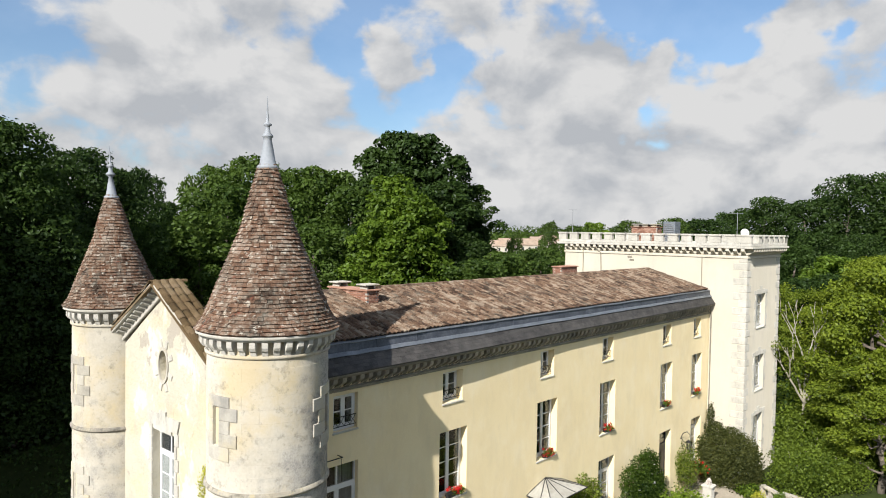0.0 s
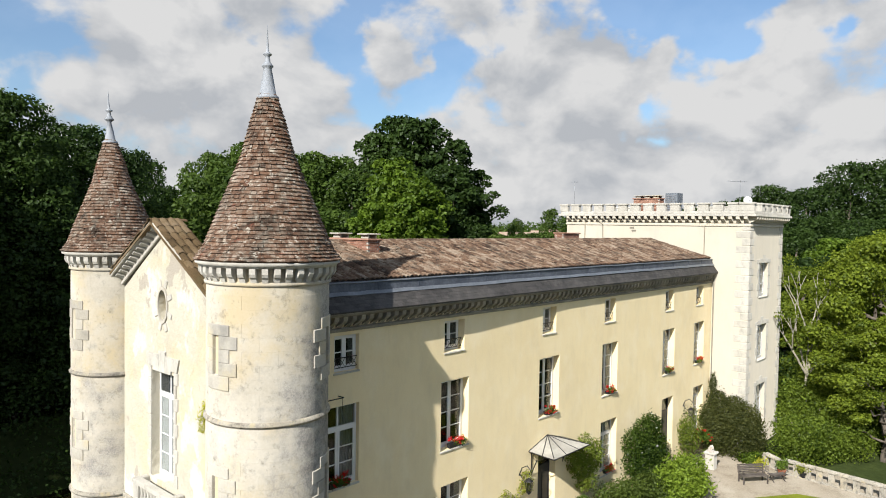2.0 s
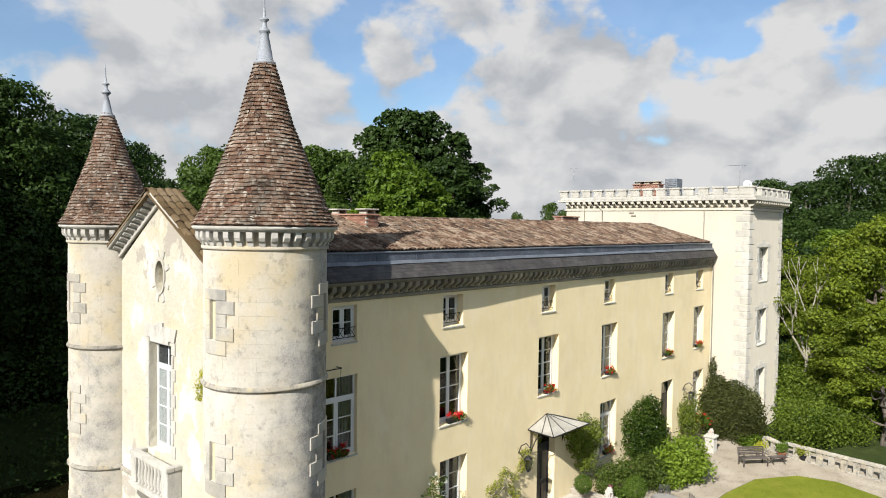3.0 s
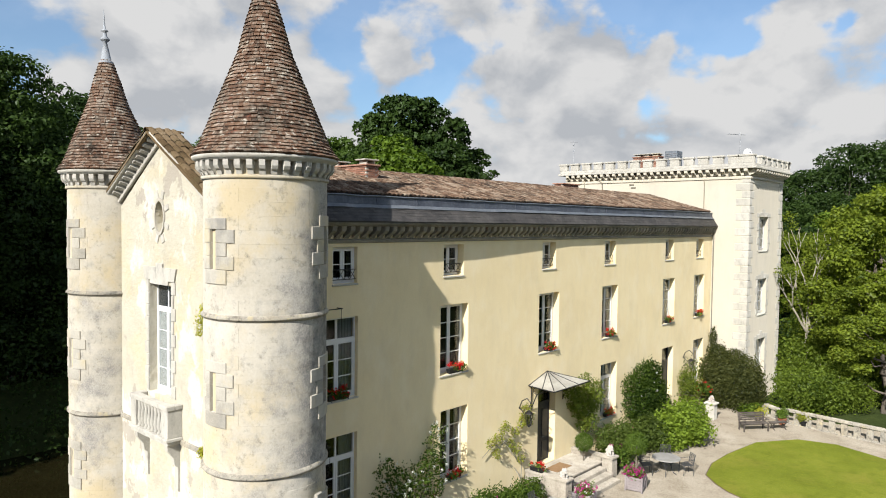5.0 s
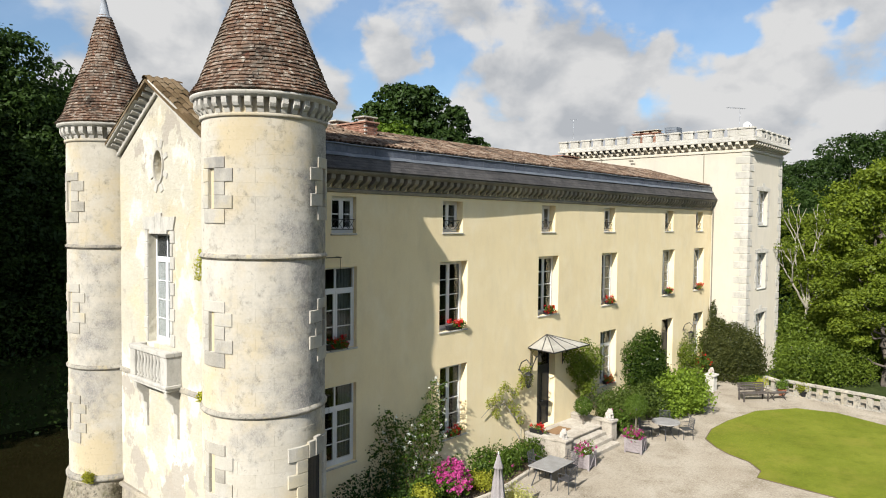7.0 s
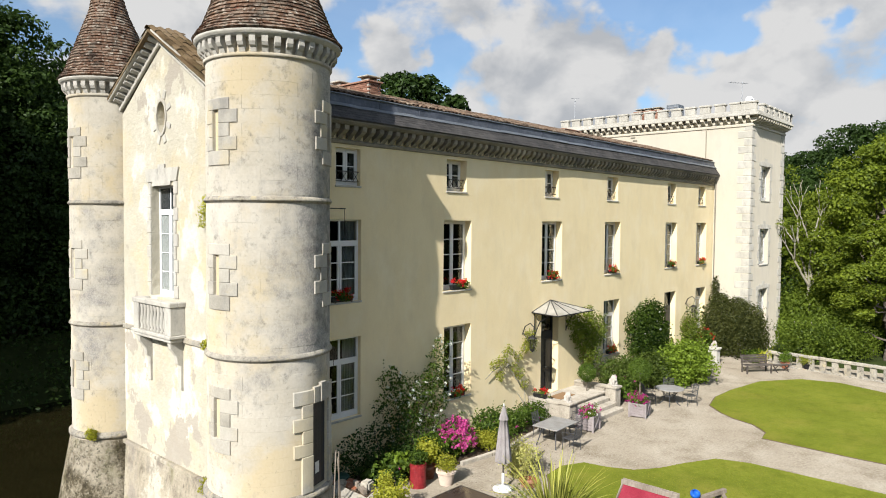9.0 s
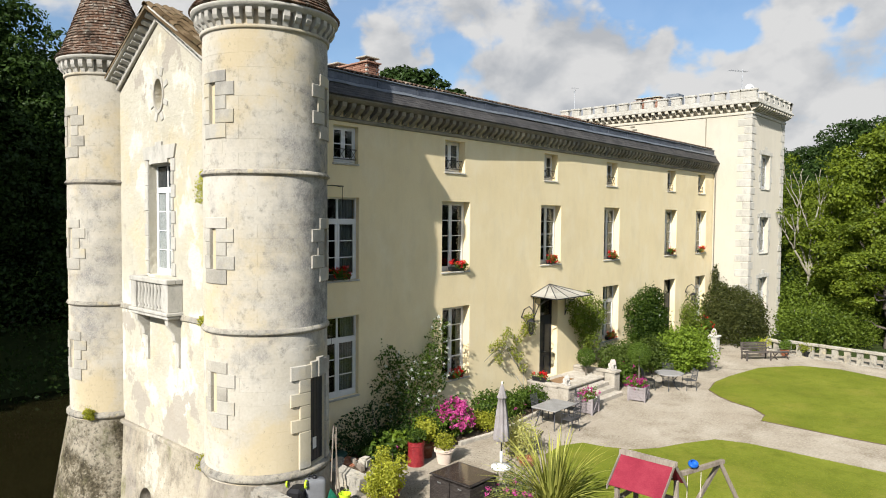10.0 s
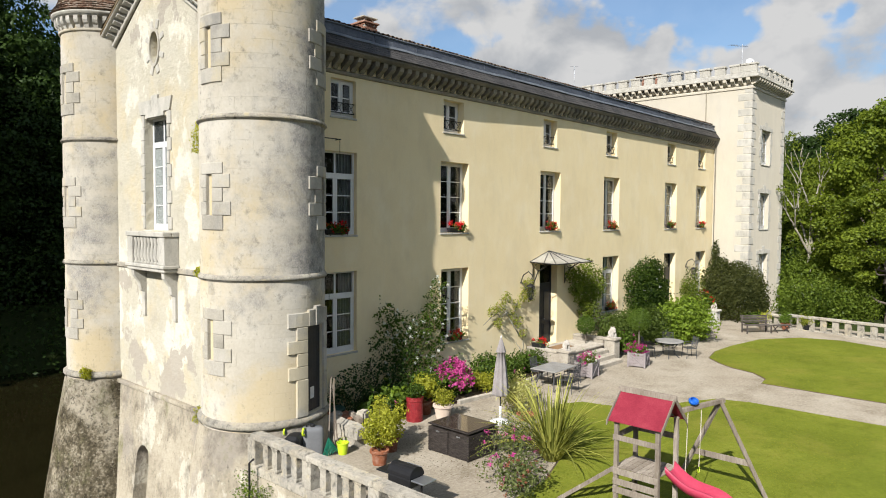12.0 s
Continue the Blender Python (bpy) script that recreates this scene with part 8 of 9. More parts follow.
def planter(at, turn, label, seed, mats):
    root = thing("planter_box", label, "planter", at, turn, "wooden planters")
    s, h = 0.33, 0.62
    for k, (x0, x1, y0, y1) in enumerate(((-s, s, -s, -s + 0.025), (-s, s, s - 0.025, s), (-s, -s + 0.025, -s + 0.026, s - 0.026), (s - 0.025, s, -s + 0.026, s - 0.026))):
        bm = bmesh.new()
        for i in range(5):
            z0 = 0.05 + i * 0.108
            soft_box(bm, x0, x1, y0, y1, z0, z0 + 0.102, 0.004)
        part("side_panel", bm, MAUVE_WOOD, root)
    for x in (-s, s):
        for y in (-s, s):
            bm = bmesh.new()
            soft_box(bm, x - 0.035, x + 0.035, y - 0.035, y + 0.035, 0, h, 0.006)
            part("corner_post", bm, MAUVE_WOOD, root)
    for y, q in ((-s - 0.02, 1), (s + 0.02, 1), (-s - 0.02, 2), (s + 0.02, 2)):
        bm = bmesh.new()
        if q == 1:
            tube(bm, [(-s, y, 0.06), (s, y, h - 0.05)], 0.016, 4)
        else:
            tube(bm, [(y, -s, 0.06), (y, s, h - 0.05)], 0.016, 4)
        part("brace", bm, MAUVE_WOOD, root, "diagonal brace")
    bm = bmesh.new()
    box(bm, -s + 0.03, s - 0.03, -s + 0.03, s - 0.03, 0.1, h - 0.08)
    part("soil", bm, EARTH, root)
    x, y, _ = at
    plant("petunia_plant", "trailing petunias in a wooden planter", "flowers", (x, y, 0.5), blob(0, 0, 0.18, 0.5, 9, (0.36, 0.36, 0.14), seed), 900, 0.07, LEAF_GARDEN, mats, seed=seed)


planter((15.3, -2.75, 0), 8, "grey wooden planter crate with cross braces and petunias", 81, ((PURPLE_FLOWER, 34, 0.11), (PINK_FLOWER, 16, 0.10), (WHITE_FLOWER, 24, 0.10)))
planter((18.35, -3.35, 0), 12, "grey wooden planter crate with magenta petunias", 82, ((PURPLE_FLOWER, 52, 0.12), (PINK_FLOWER, 16, 0.10), (WHITE_FLOWER, 5, 0.09)))


def make_bench():
    root = thing("garden_bench", "silvered slatted wooden garden bench by the tower", "bench", (30.3, -4.15, 0), -40)
    for k in range(5):
        bm = bmesh.new()
        soft_box(bm, -0.75, 0.75, -0.25 + 0.1 * k, -0.17 + 0.1 * k, 0.42, 0.445, 0.005)
        part("seat_slat", bm, BENCH_WOOD, root)
        bm = bmesh.new()
        soft_box(bm, -0.75, 0.75, 0.26 + 0.02 * k, 0.285 + 0.02 * k, 0.50 + 0.085 * k, 0.57 + 0.085 * k, 0.005)
        part("back_slat", bm, BENCH_WOOD, root)
    for x in (-0.68, 0.68):
        for y in (-0.22, 0.26):
            bm = bmesh.new()
            soft_box(bm, x - 0.03, x + 0.03, y - 0.03, y + 0.03, 0, 0.42 if y < 0 else 0.92, 0.005)
            part("leg", bm, BENCH_WOOD, root)
        bm = bmesh.new()
        soft_box(bm, x - 0.035, x + 0.035, -0.28, 0.28, 0.62, 0.65, 0.005)
        part("armrest", bm, BENCH_WOOD, root)
    root = thing("low_table", "small low wooden table by the bench", "table", (31.5, -5.0, 0), -35)
    for k in range(4):
        bm = bmesh.new()
        soft_box(bm, -0.5, 0.5, -0.2 + 0.1 * k, -0.11 + 0.1 * k, 0.36, 0.39, 0.005)
        part("top_slat", bm, BENCH_WOOD, root)
    for x in (-0.35, 0.35):
        bm = bmesh.new()
        tube(bm, [(x, -0.2, 0.0), (x, 0.2, 0.36)], 0.025, 6)
        tube(bm, [(x, 0.2, 0.0), (x, -0.2, 0.36)], 0.025, 6)
        part("trestle", bm, BENCH_WOOD, root)


make_bench()


def make_tools():
    root = thing("water_tank", "dark grey plastic water container beside the terrace rail", "container", (2.9, -2.2, 0), -30)
    bm = bmesh.new()
    prof = [(0.06, 0.0), (0.85, 0.0), (0.95, 0.03), (1.0, 0.09), (1.0, 0.62), (0.96, 0.70), (0.82, 0.735), (0.06, 0.75)]
    rings = [[bm.verts.new((0.27 * q * math.copysign(abs(math.cos(a)) ** 0.5, math.cos(a)), 0.17 * q * math.copysign(abs(math.sin(a)) ** 0.5, math.sin(a)), z)) for a in [math.tau * (k + 0.5) / 28 for k in range(28)]] for q, z in prof]
    for a, b in zip(rings, rings[1:]):
        for k in range(28):
            bm.faces.new((a[k], a[(k + 1) % 28], b[(k + 1) % 28], b[k]))
    part("body", bm, GREY_PLASTIC, root, "", True)
    bm = bmesh.new()
    lathe(bm, [(0.06, 0.72), (0.06, 0.79), (0.045, 0.81)], 14)
    part("cap", bm, BLACK_METAL, root)
    bm = bmesh.new()
    tube(bm, [(-0.16, 0, 0.73), (-0.14, 0, 0.82), (0.0, 0, 0.83)], 0.015, 6)
    part("handle", bm, BLACK_METAL, root)
    root = thing("hose_reel", "black garden trolley with lime green wheels", "hose trolley", (2.45, -2.05, 0), 35)
    bm = bmesh.new()
    soft_box(bm, -0.25, 0.25, -0.2, 0.2, 0.08, 0.62, 0.08)
    part("body", bm, BLACK_METAL, root)
    for y in (-0.24, 0.24):
        bm = bmesh.new()
        lathe(bm, [(0.075, -0.02), (0.105, -0.02), (0.11, 0), (0.105, 0.02), (0.075, 0.02), (0.075, -0.02)], 20, cap=False)
        for k in range(3):
            a = math.tau * k / 3
            tube(bm, [(0, 0, 0), (0.085 * math.cos(a), 0.085 * math.sin(a), 0)], 0.014, 5)
        bm.transform(pose(0.02, y, 0.68, 90, 0, 0))
        part("wheel", bm, LIME_PLASTIC, root)
    root = thing("bucket", "lime green plastic bucket", "bucket", (3.5, -2.65, 0))
    bm = bmesh.new()
    lathe(bm, [(0.11, 0.0), (0.15, 0.28), (0.165, 0.28), (0.165, 0.30), (0.14, 0.30), (0.105, 0.02), (0.01, 0.02)], 22)
    part("pail", bm, LIME_PLASTIC, root)
    bm = bmesh.new()
    tube(bm, [(0.155 * math.cos(t), 0, 0.29 + 0.12 * math.sin(t)) for t in [math.pi * k / 8 for k in range(9)]], 0.006, 5)
    part("bail", bm, LIME_PLASTIC, root)
    spots = (((3.22, -2.42), (3.95, -1.62), 1.75, "leaf rake with a green fan"), ((3.36, -2.5), (3.98, -1.7), 1.7, "long-handled garden rake"), ((3.46, -2.52), (3.9, -1.75), 1.55, "long-handled hoe"))
    for i, (f, t, h, lab) in enumerate(spots):
        root = thing("garden_rake" if i < 2 else "garden_hoe", lab + " leaning on the stone wall", "garden tool", (f[0], f[1], 0))
        top = (t[0] - f[0], t[1] - f[1], h)
        bm = bmesh.new()
        tube(bm, [(0, 0, 0.05), top], 0.018, 8)
        part("handle", bm, GREY_WOOD, root)
        bm = bmesh.new()
        if i == 0:
            for k in range(11):
                tube(bm, [(0.02, 0.02, 0.42), (-0.26 + 0.052 * k, -0.1, 0.02)], 0.012, 4)
        else:
            soft_box(bm, -0.18, 0.18, -0.02, 0.02, 0.0, 0.05, 0.005)
            for k in range(8):
                tube(bm, [(-0.16 + 0.045 * k, 0, 0.03), (-0.16 + 0.045 * k, -0.08, 0.0)], 0.006, 4)
        part("head", bm, GREEN_PLASTIC if i == 0 else IRON, root)
    # low rubble wall of the old steps beside the tower door
    root = thing("rubble_wall", "low crumbling rubble wall of pale stone by the tower door", "wall", (0, 0, 0))
    runs = (((4.16, -2.6), (4.22, -1.3), 2, 0.27), ((4.2, -1.4), (4.02, -0.5), 2, 0.26), ((4.3, -2.55), (4.95, -2.3), 2, 0.24), ((4.95, -2.3), (5.15, -1.2), 1, 0.34))
    for (xa, ya), (xb, yb), rows, hh in runs:
        ln, turn = math.hypot(xb - xa, yb - ya), math.atan2(yb - ya, xb - xa)
        for row in range(rows):
            u = -0.02 if row % 2 else 0.06
            while u < ln - 0.12:
                w = random.uniform(0.34, 0.68)
                bm = bmesh.new()
                box(bm, -0.03, w + 0.03, -0.19 + random.uniform(-0.03, 0.02), 0.19 + random.uniform(-0.02, 0.03), -0.01, hh)
                bmesh.ops.bevel(bm, geom=bm.edges[:], offset=0.012, segments=1, affect="EDGES")
                bm.transform(Matrix.Translation((xa, ya, row * hh - 0.02)) @ Matrix.Rotation(turn, 4, "Z") @ Matrix.Translation((u, 0, 0)) @ Matrix.Rotation(random.uniform(-0.08, 0.08), 4, "Z"))
                for v in bm.verts:
                    v.co += Vector(noise.noise_vector(v.co * 5)) * 0.045
                part("stone", bm, RAIL_STONE, root)
                u += w
    for x, y, z, sx, sy, sz, t in ((4.95, -1.75, 0.32, 0.36, 0.3, 0.34, 20), (4.62, -1.0, 0.4, 0.5, 0.34, 0.12, 40), (5.4, -1.7, 0, 0.4, 0.35, 0.3, 60)):
        bm = bmesh.new()
        box(bm, -sx / 2, sx / 2, -sy / 2, sy / 2, 0, sz)
        bmesh.ops.bevel(bm, geom=bm.edges[:], offset=0.05, segments=2, affect="EDGES")
        for v in bm.verts:
            v.co += Vector(noise.noise_vector(v.co * 4 + Vector((x, y, 0)))) * 0.03
        solo("rubble_block", bm, RAIL_STONE, "rough weathered stone block by the tower door", "stone", (x, y, z - 0.02), t, "stone blocks")
    bm = bmesh.new()
    soft_box(bm, 4.5, 5.2, -2.05, -0.4, -0.05, 0.40, 0.03)
    solo("door_landing", bm, EARTH, "raised earthen landing before the tower door", "landing")
    bm = bmesh.new()
    soft_box(bm, -0.42, 0.42, -0.06, 0.06, 0, 0.14, 0.01)
    solo("old_timber", bm, GREY_WOOD, "short weathered timber lying on the landing", "timber", (4.78, -1.65, 0.40), 70)
    bm = bmesh.new()
    soft_box(bm, -0.5, 0.5, -0.28, 0.28, 0, 0.03, 0.005)
    solo("old_slab", bm, TERRACOTTA, "old terracotta slab lying on the landing", "slab", (4.85, -1.05, 0.402), 100)
    bm = bmesh.new()
    lathe(bm, [(0.02, 0.0), (0.25, 0.0), (0.27, 0.05), (0.2, 0.1), (0.02, 0.12)], 20)
    solo("green_lid", bm, material("dark green enamel", [(0.008, 0.035, 0.026), (0.016, 0.055, 0.040)], 0.5, 4, 40, 0.05), "dark green round lid on the landing", "lid", (4.9, -0.65, 0.435))


make_tools()


# ---------------------------------------------------------------- play tower
def beam(root, name, a, b, w=0.045, mat=GREY_WOOD, label=""):
    """A squared timber from a to b."""
    a, b = Vector(a), Vector(b)
    d = b - a
    m = Matrix.Translation(a) @ d.to_track_quat("Z", "Y").to_matrix().to_4x4()
    bm = bmesh.new()
    soft_box(bm, -w, w, -w, w, 0, d.length, 0.006, m)
    return part(name, bm, mat, root, label)


def plank(root, name, a, b, wide, thick, mat=GREY_WOOD, flat=False):
    a, b = Vector(a), Vector(b)
    d = b - a
    x = d.normalized()
    up = Vector((0, 0, 1)) if not flat else x.cross(Vector((0, 0, 1))).normalized()
    side = x.cross(up).normalized()
    m = Matrix.Translation(a) @ Matrix((x, side, up)).transposed().to_4x4()
    bm = bmesh.new()
    soft_box(bm, 0, d.length, -thick / 2, thick / 2, -wide / 2, wide / 2, 0.004, m)
    return part(name, bm, mat, root)


def make_playframe():
    root = thing("play_tower", "wooden play tower with red roof, slide and swing frame", "play frame", (5.45, -9.88, 0))
    px, py = 0.42, 0.44
    for x in (-px, px):
        for y in (-py, py):
            beam(root, "post", (x, y, -0.05), (x, y, 2.02), 0.042)
    for k in range(8):
        y = -py - 0.02 + k * 0.118
        plank(root, "floor_board", (-px - 0.03, y + 0.04, 1.0), (px + 0.03, y + 0.04, 1.0), 0.108, 0.022, flat=True)
    for z in (0.55, 0.72, 0.93):
        plank(root, "side_board", (-px - 0.055, -py - 0.04, z), (-px - 0.055, py + 0.04, z), 0.13, 0.022)
    for z in (0.30, 1.62):
        plank(root, "side_board", (-px - 0.055, -py - 0.04, z), (-px - 0.055, py + 0.04, z), 0.11, 0.022)
    for z in (0.93, 1.6):
        plank(root, "side_board", (-px - 0.04, py + 0.055, z), (px + 0.04, py + 0.055, z), 0.12, 0.022)
        plank(root, "side_board", (px + 0.055, -py - 0.04, z), (px + 0.055, py + 0.04, z), 0.12, 0.022)
    # roof
    rz, ez, ex, ry = 2.50, 1.96, 0.56, 0.56
    for s in (-1, 1):
        bm = bmesh.new()
        n = 6
        a = [(s * ex * k / n, -ry, rz - (rz - ez) * k / n - 0.012 * math.sin(math.pi * k / n)) for k in range(n + 1)]
        top, bot = [], []
        for x, y, z in a:
            top.append((bm.verts.new((x, -ry, z)), bm.verts.new((x, ry, z))))
            bot.append((bm.verts.new((x, -ry, z - 0.012)), bm.verts.new((x, ry, z - 0.012))))
        for k in range(n):
            bm.faces.new((top[k][0], top[k][1], top[k + 1][1], top[k + 1][0]))
            bm.faces.new((bot[k + 1][0], bot[k + 1][1], bot[k][1], bot[k][0]))
        bmesh.ops.recalc_face_normals(bm, faces=bm.faces[:])
        part("roof_panel", bm, RED_CLOTH, root, "faded red roof sheet")
        for y in (-ry - 0.02, ry + 0.02):
            plank(root, "barge_board", (0, y, rz - 0.01), (s * (ex + 0.04), y, ez - 0.05), 0.1, 0.022)
        plank(root, "ridge_board", (s * 0.045, -ry - 0.05, rz + 0.0), (s * 0.045, ry + 0.05, rz + 0.0), 0.10, 0.022)
    # slide, running away from the tower to the south
    bm = bmesh.new()
    n = 14
    prof = [(-0.24, 0.14), (-0.22, 0.15), (-0.19, 0.02), (0.0, 0.0), (0.19, 0.02), (0.22, 0.15), (0.24, 0.14), (0.21, -0.02), (-0.21, -0.02)]
    rings = []
    for k in range(n + 1):
        t = k / n
        y = -py - 0.02 - 2.1 * t
        z = 1.0 - 0.92 * (t + 0.09 * math.sin(math.tau * t * 1.5))
        rings.append([bm.verts.new((x + 0.1, y, z + h)) for x, h in prof])
    m9 = len(prof)
    for a, b in zip(rings, rings[1:]):
        for i in range(m9):
            bm.faces.new((a[i], a[(i + 1) % m9], b[(i + 1) % m9], b[i]))
    bmesh.ops.recalc_face_normals(bm, faces=bm.faces[:])
    part("slide", bm, PINK_PLASTIC, root, "wavy pinkish red plastic slide", True)
    # climbing ramp on the other side
    for x in (-0.3, 0.3):
        plank(root, "ramp_rail", (x - 0.15, py + 0.06, 0.95), (x - 0.35, py + 1.25, 0.02), 0.1, 0.03)
    for k in range(6):
        t = 0.12 + 0.15 * k
        plank(root, "ramp_rung", (-0.48 - 0.2 * t, py + 0.06 + 1.2 * t, 0.97 - 0.95 * t), (0.18 - 0.2 * t, py + 0.06 + 1.2 * t, 0.97 - 0.95 * t), 0.06, 0.03)
    # swing frame
    top = Vector((1.75, -0.82, 2.16))
    beam(root, "swing_beam", (px, -0.3, 2.06), top + Vector((0.1, -0.04, 0)), 0.045)
    feet = (Vector((2.45, 0.35, -0.03)), Vector((2.45, -1.62, -0.03)))
    for f in feet:
        beam(root, "swing_leg", top, f, 0.04)
    a, b = top.lerp(feet[0], 0.62), top.lerp(feet[1], 0.62)
    plank(root, "cross_board", a, b, 0.13, 0.03)
    for t in (0.35, 0.62):
        p = Vector((px, -0.3, 2.02)).lerp(top, t)
        bm = bmesh.new()
        tube(bm, [p, p + Vector((0.02, 0.02, -0.7)), p + Vector((0.0, 0.03, -1.3))], 0.009, 6)
        part("rope", bm, ROPE, root)
        bm = bmesh.new()
        tube(bm, [p + Vector((0.05 * math.sin(q), 0.03, -1.36 + 0.07 * math.cos(q))) for q in [5.0 * k / 8 for k in range(9)]], 0.01, 5)
        part("hook", bm, LIME_PLASTIC, root)
    bm = bmesh.new()
    p = Vector((px, -0.3, 2.1)).lerp(top, 0.45)
    lathe(bm, [(0.05, 0.0), (0.16, 0.04), (0.19, 0.14), (0.15, 0.22), (0.13, 0.21), (0.16, 0.14), (0.13, 0.06), (0.02, 0.03)], 18)
    bm.transform(Matrix.Translation(p + Vector((0, 0.02, 0.06))) @ Matrix.Rotation(0.5, 4, "X") @ Matrix.Diagonal((0.85, 0.55, 0.45, 1)))
    part("swing_seat", bm, BLUE_PLASTIC, root, "blue plastic swing seat thrown over the beam", True)


make_playframe()


# ---------------------------------------------------------------- plants
def make_plants():
    # climbing rose on the facade
    lob = [(x, y, z, s, 0.30, s) for x, y, z, s in ((7.2, -0.3, 2.9, 0.42), (7.7, -0.35, 2.5, 0.5), (8.1, -0.35, 1.9, 0.55), (7.5, -0.35, 1.7, 0.45), (8.6, -0.35, 2.3, 0.5), (9.1, -0.35, 2.6, 0.5), (9.5, -0.3, 3.2, 0.42), (9.6, -0.3, 3.7, 0.3), (9.4, -0.35, 1.9, 0.5), (8.8, -0.4, 1.4, 0.55), (8.2, -0.45, 1.0, 0.6), (9.3, -0.45, 0.9, 0.5), (7.6, -0.4, 0.9, 0.4), (9.7, -0.3, 2.5, 0.3), (7.0, -0.25, 2.2, 0.28))]
    plant("climbing_rose", "tall climbing rose with white blooms on the cream wall", "rose", (0, 0, 0), lob, 3300, 0.09, LEAF_CLIMB, ((WHITE_FLOWER, 84, 0.11),),
          [((8.3, -0.3, 0), (7.2, -0.25, 2.8)), ((8.4, -0.3, 0), (9.5, -0.2, 3.6)), ((8.4, -0.35, 0), (8.5, -0.3, 2.3))], seed=11)
    lob = [(x, -0.38, z, s, 0.3, s * 0.9) for x, z, s in ((5.0, 0.75, 0.42), (5.45, 1.05, 0.42), (4.7, 0.5, 0.35), (5.95, 1.25, 0.40), (5.3, 0.5, 0.45), (6.6, 1.45, 0.38), (6.9, 1.0, 0.45), (6.3, 0.75, 0.42), (7.3, 1.4, 0.42), (7.9, 1.5, 0.45), (5.8, 0.55, 0.4), (7.5, 0.7, 0.5), (6.75, 2.0, 0.28))]
    plant("wall_shrub", "dark green climber in the shade low on the wall", "climber", (0, 0, 0), lob, 2000, 0.09, LEAF_SHADE, (), [((6.8, -0.3, 0), (6.5, -0.3, 1.6)), ((7.4, -0.3, 0), (7.6, -0.3, 1.5))], seed=111)
    # thin vine left of the door
    lob = [(x, -0.18, z, s, 0.16, s * 0.9) for x, z, s in ((15.0, 3.3, 0.35), (15.2, 2.9, 0.35), (14.7, 2.9, 0.25), (14.3, 2.6, 0.25), (13.6, 2.9, 0.28), (13.2, 2.6, 0.3), (12.7, 2.5, 0.22), (14.0, 2.2, 0.2), (14.4, 1.9, 0.25), (13.1, 2.0, 0.22), (14.7, 1.4, 0.2))]
    plant("wall_vine", "thin yellow-green vine with bare twisted stems beside the door", "vine", (0, 0, 0), lob, 1100, 0.08, LEAF_YELLOW, (),
          [((14.9, -0.1, 0.2), (14.2, -0.1, 2.2)), ((14.2, -0.1, 2.2), (12.6, -0.1, 2.4)), ((14.2, -0.1, 2.2), (15.1, -0.1, 3.3)), ((14.6, -0.1, 1.3), (13.3, -0.1, 2.9)), ((14.9, -0.1, 0.2), (14.6, -0.1, 1.6)), ((13.6, -0.1, 2.6), (12.3, -0.1, 2.0))], PALE_BARK, seed=12, stem_r=0.03)
    # vine right of the door
    lob = [(x, -0.3, z, s, 0.3, s) for x, z, s in ((18.2, 3.6, 0.4), (18.8, 3.4, 0.55), (19.5, 3.2, 0.55), (20.2, 3.3, 0.45), (19.0, 2.7, 0.55), (19.7, 2.5, 0.55), (18.5, 2.9, 0.35), (20.3, 2.6, 0.4), (19.3, 2.0, 0.45), (19.9, 1.8, 0.4), (20.6, 3.0, 0.3), (19.4, 3.9, 0.3))]
    plant("wall_vine", "bushy green vine hanging beside the front door", "vine", (0, 0, 0), lob, 4200, 0.095, LEAF_FRESH, (), [((19.6, -0.15, 0), (19.2, -0.15, 3.2)), ((19.6, -0.15, 0), (20.1, -0.15, 2.9))], seed=13)
    # tall dark climber between window and garden door
    lob = [(x - 0.25, y, z, s, 0.5, s) for x, y, z, s in ((23.6, -0.7, 2.9, 0.75), (24.4, -0.75, 3.3, 0.7), (25.4, -0.7, 3.3, 0.7), (26.0, -0.5, 3.4, 0.45), (23.4, -0.8, 2.1, 0.75), (24.4, -0.9, 2.3, 0.85), (25.5, -0.9, 2.3, 0.85), (26.1, -0.6, 2.6, 0.55), (26.3, -0.5, 1.9, 0.5), (24.0, -1.0, 1.3, 0.8), (25.2, -1.0, 1.2, 0.8), (26.4, -0.9, 1.2, 0.7))]
    plant("climbing_shrub", "tall dense dark green climber with small white blooms", "climber", (0, 0, 0), lob, 13000, 0.105, LEAF_CLIMB, ((WHITE_FLOWER, 24, 0.10),), [((24.6, -0.4, 0), (24.6, -0.5, 2.6)), ((26.2, -0.4, 0), (26.0, -0.5, 2.8))], seed=14)
    # bush by the lantern
    lob = blob(30.4, -0.55, 1.7, 1.1, 10, (0.55, 0.25, 1.2), 15, 1.2)
    plant("wall_shrub", "light green upright shrub under the wall lantern", "shrub", (0, 0, 0), lob, 2800, 0.10, LEAF_FRESH, (), [((30.4, -0.4, 0), (30.4, -0.4, 2.2))], seed=15)
    plant("geranium_clump", "red geraniums spilling over beside the garden window", "flowers", (0, 0, 0), blob(31.9, -0.7, 1.3, 0.7, 7, (0.5, 0.2, 0.5), 16), 500, 0.1, LEAF_GARDEN, ((RED_FLOWER, 22, 0.12),), seed=16)
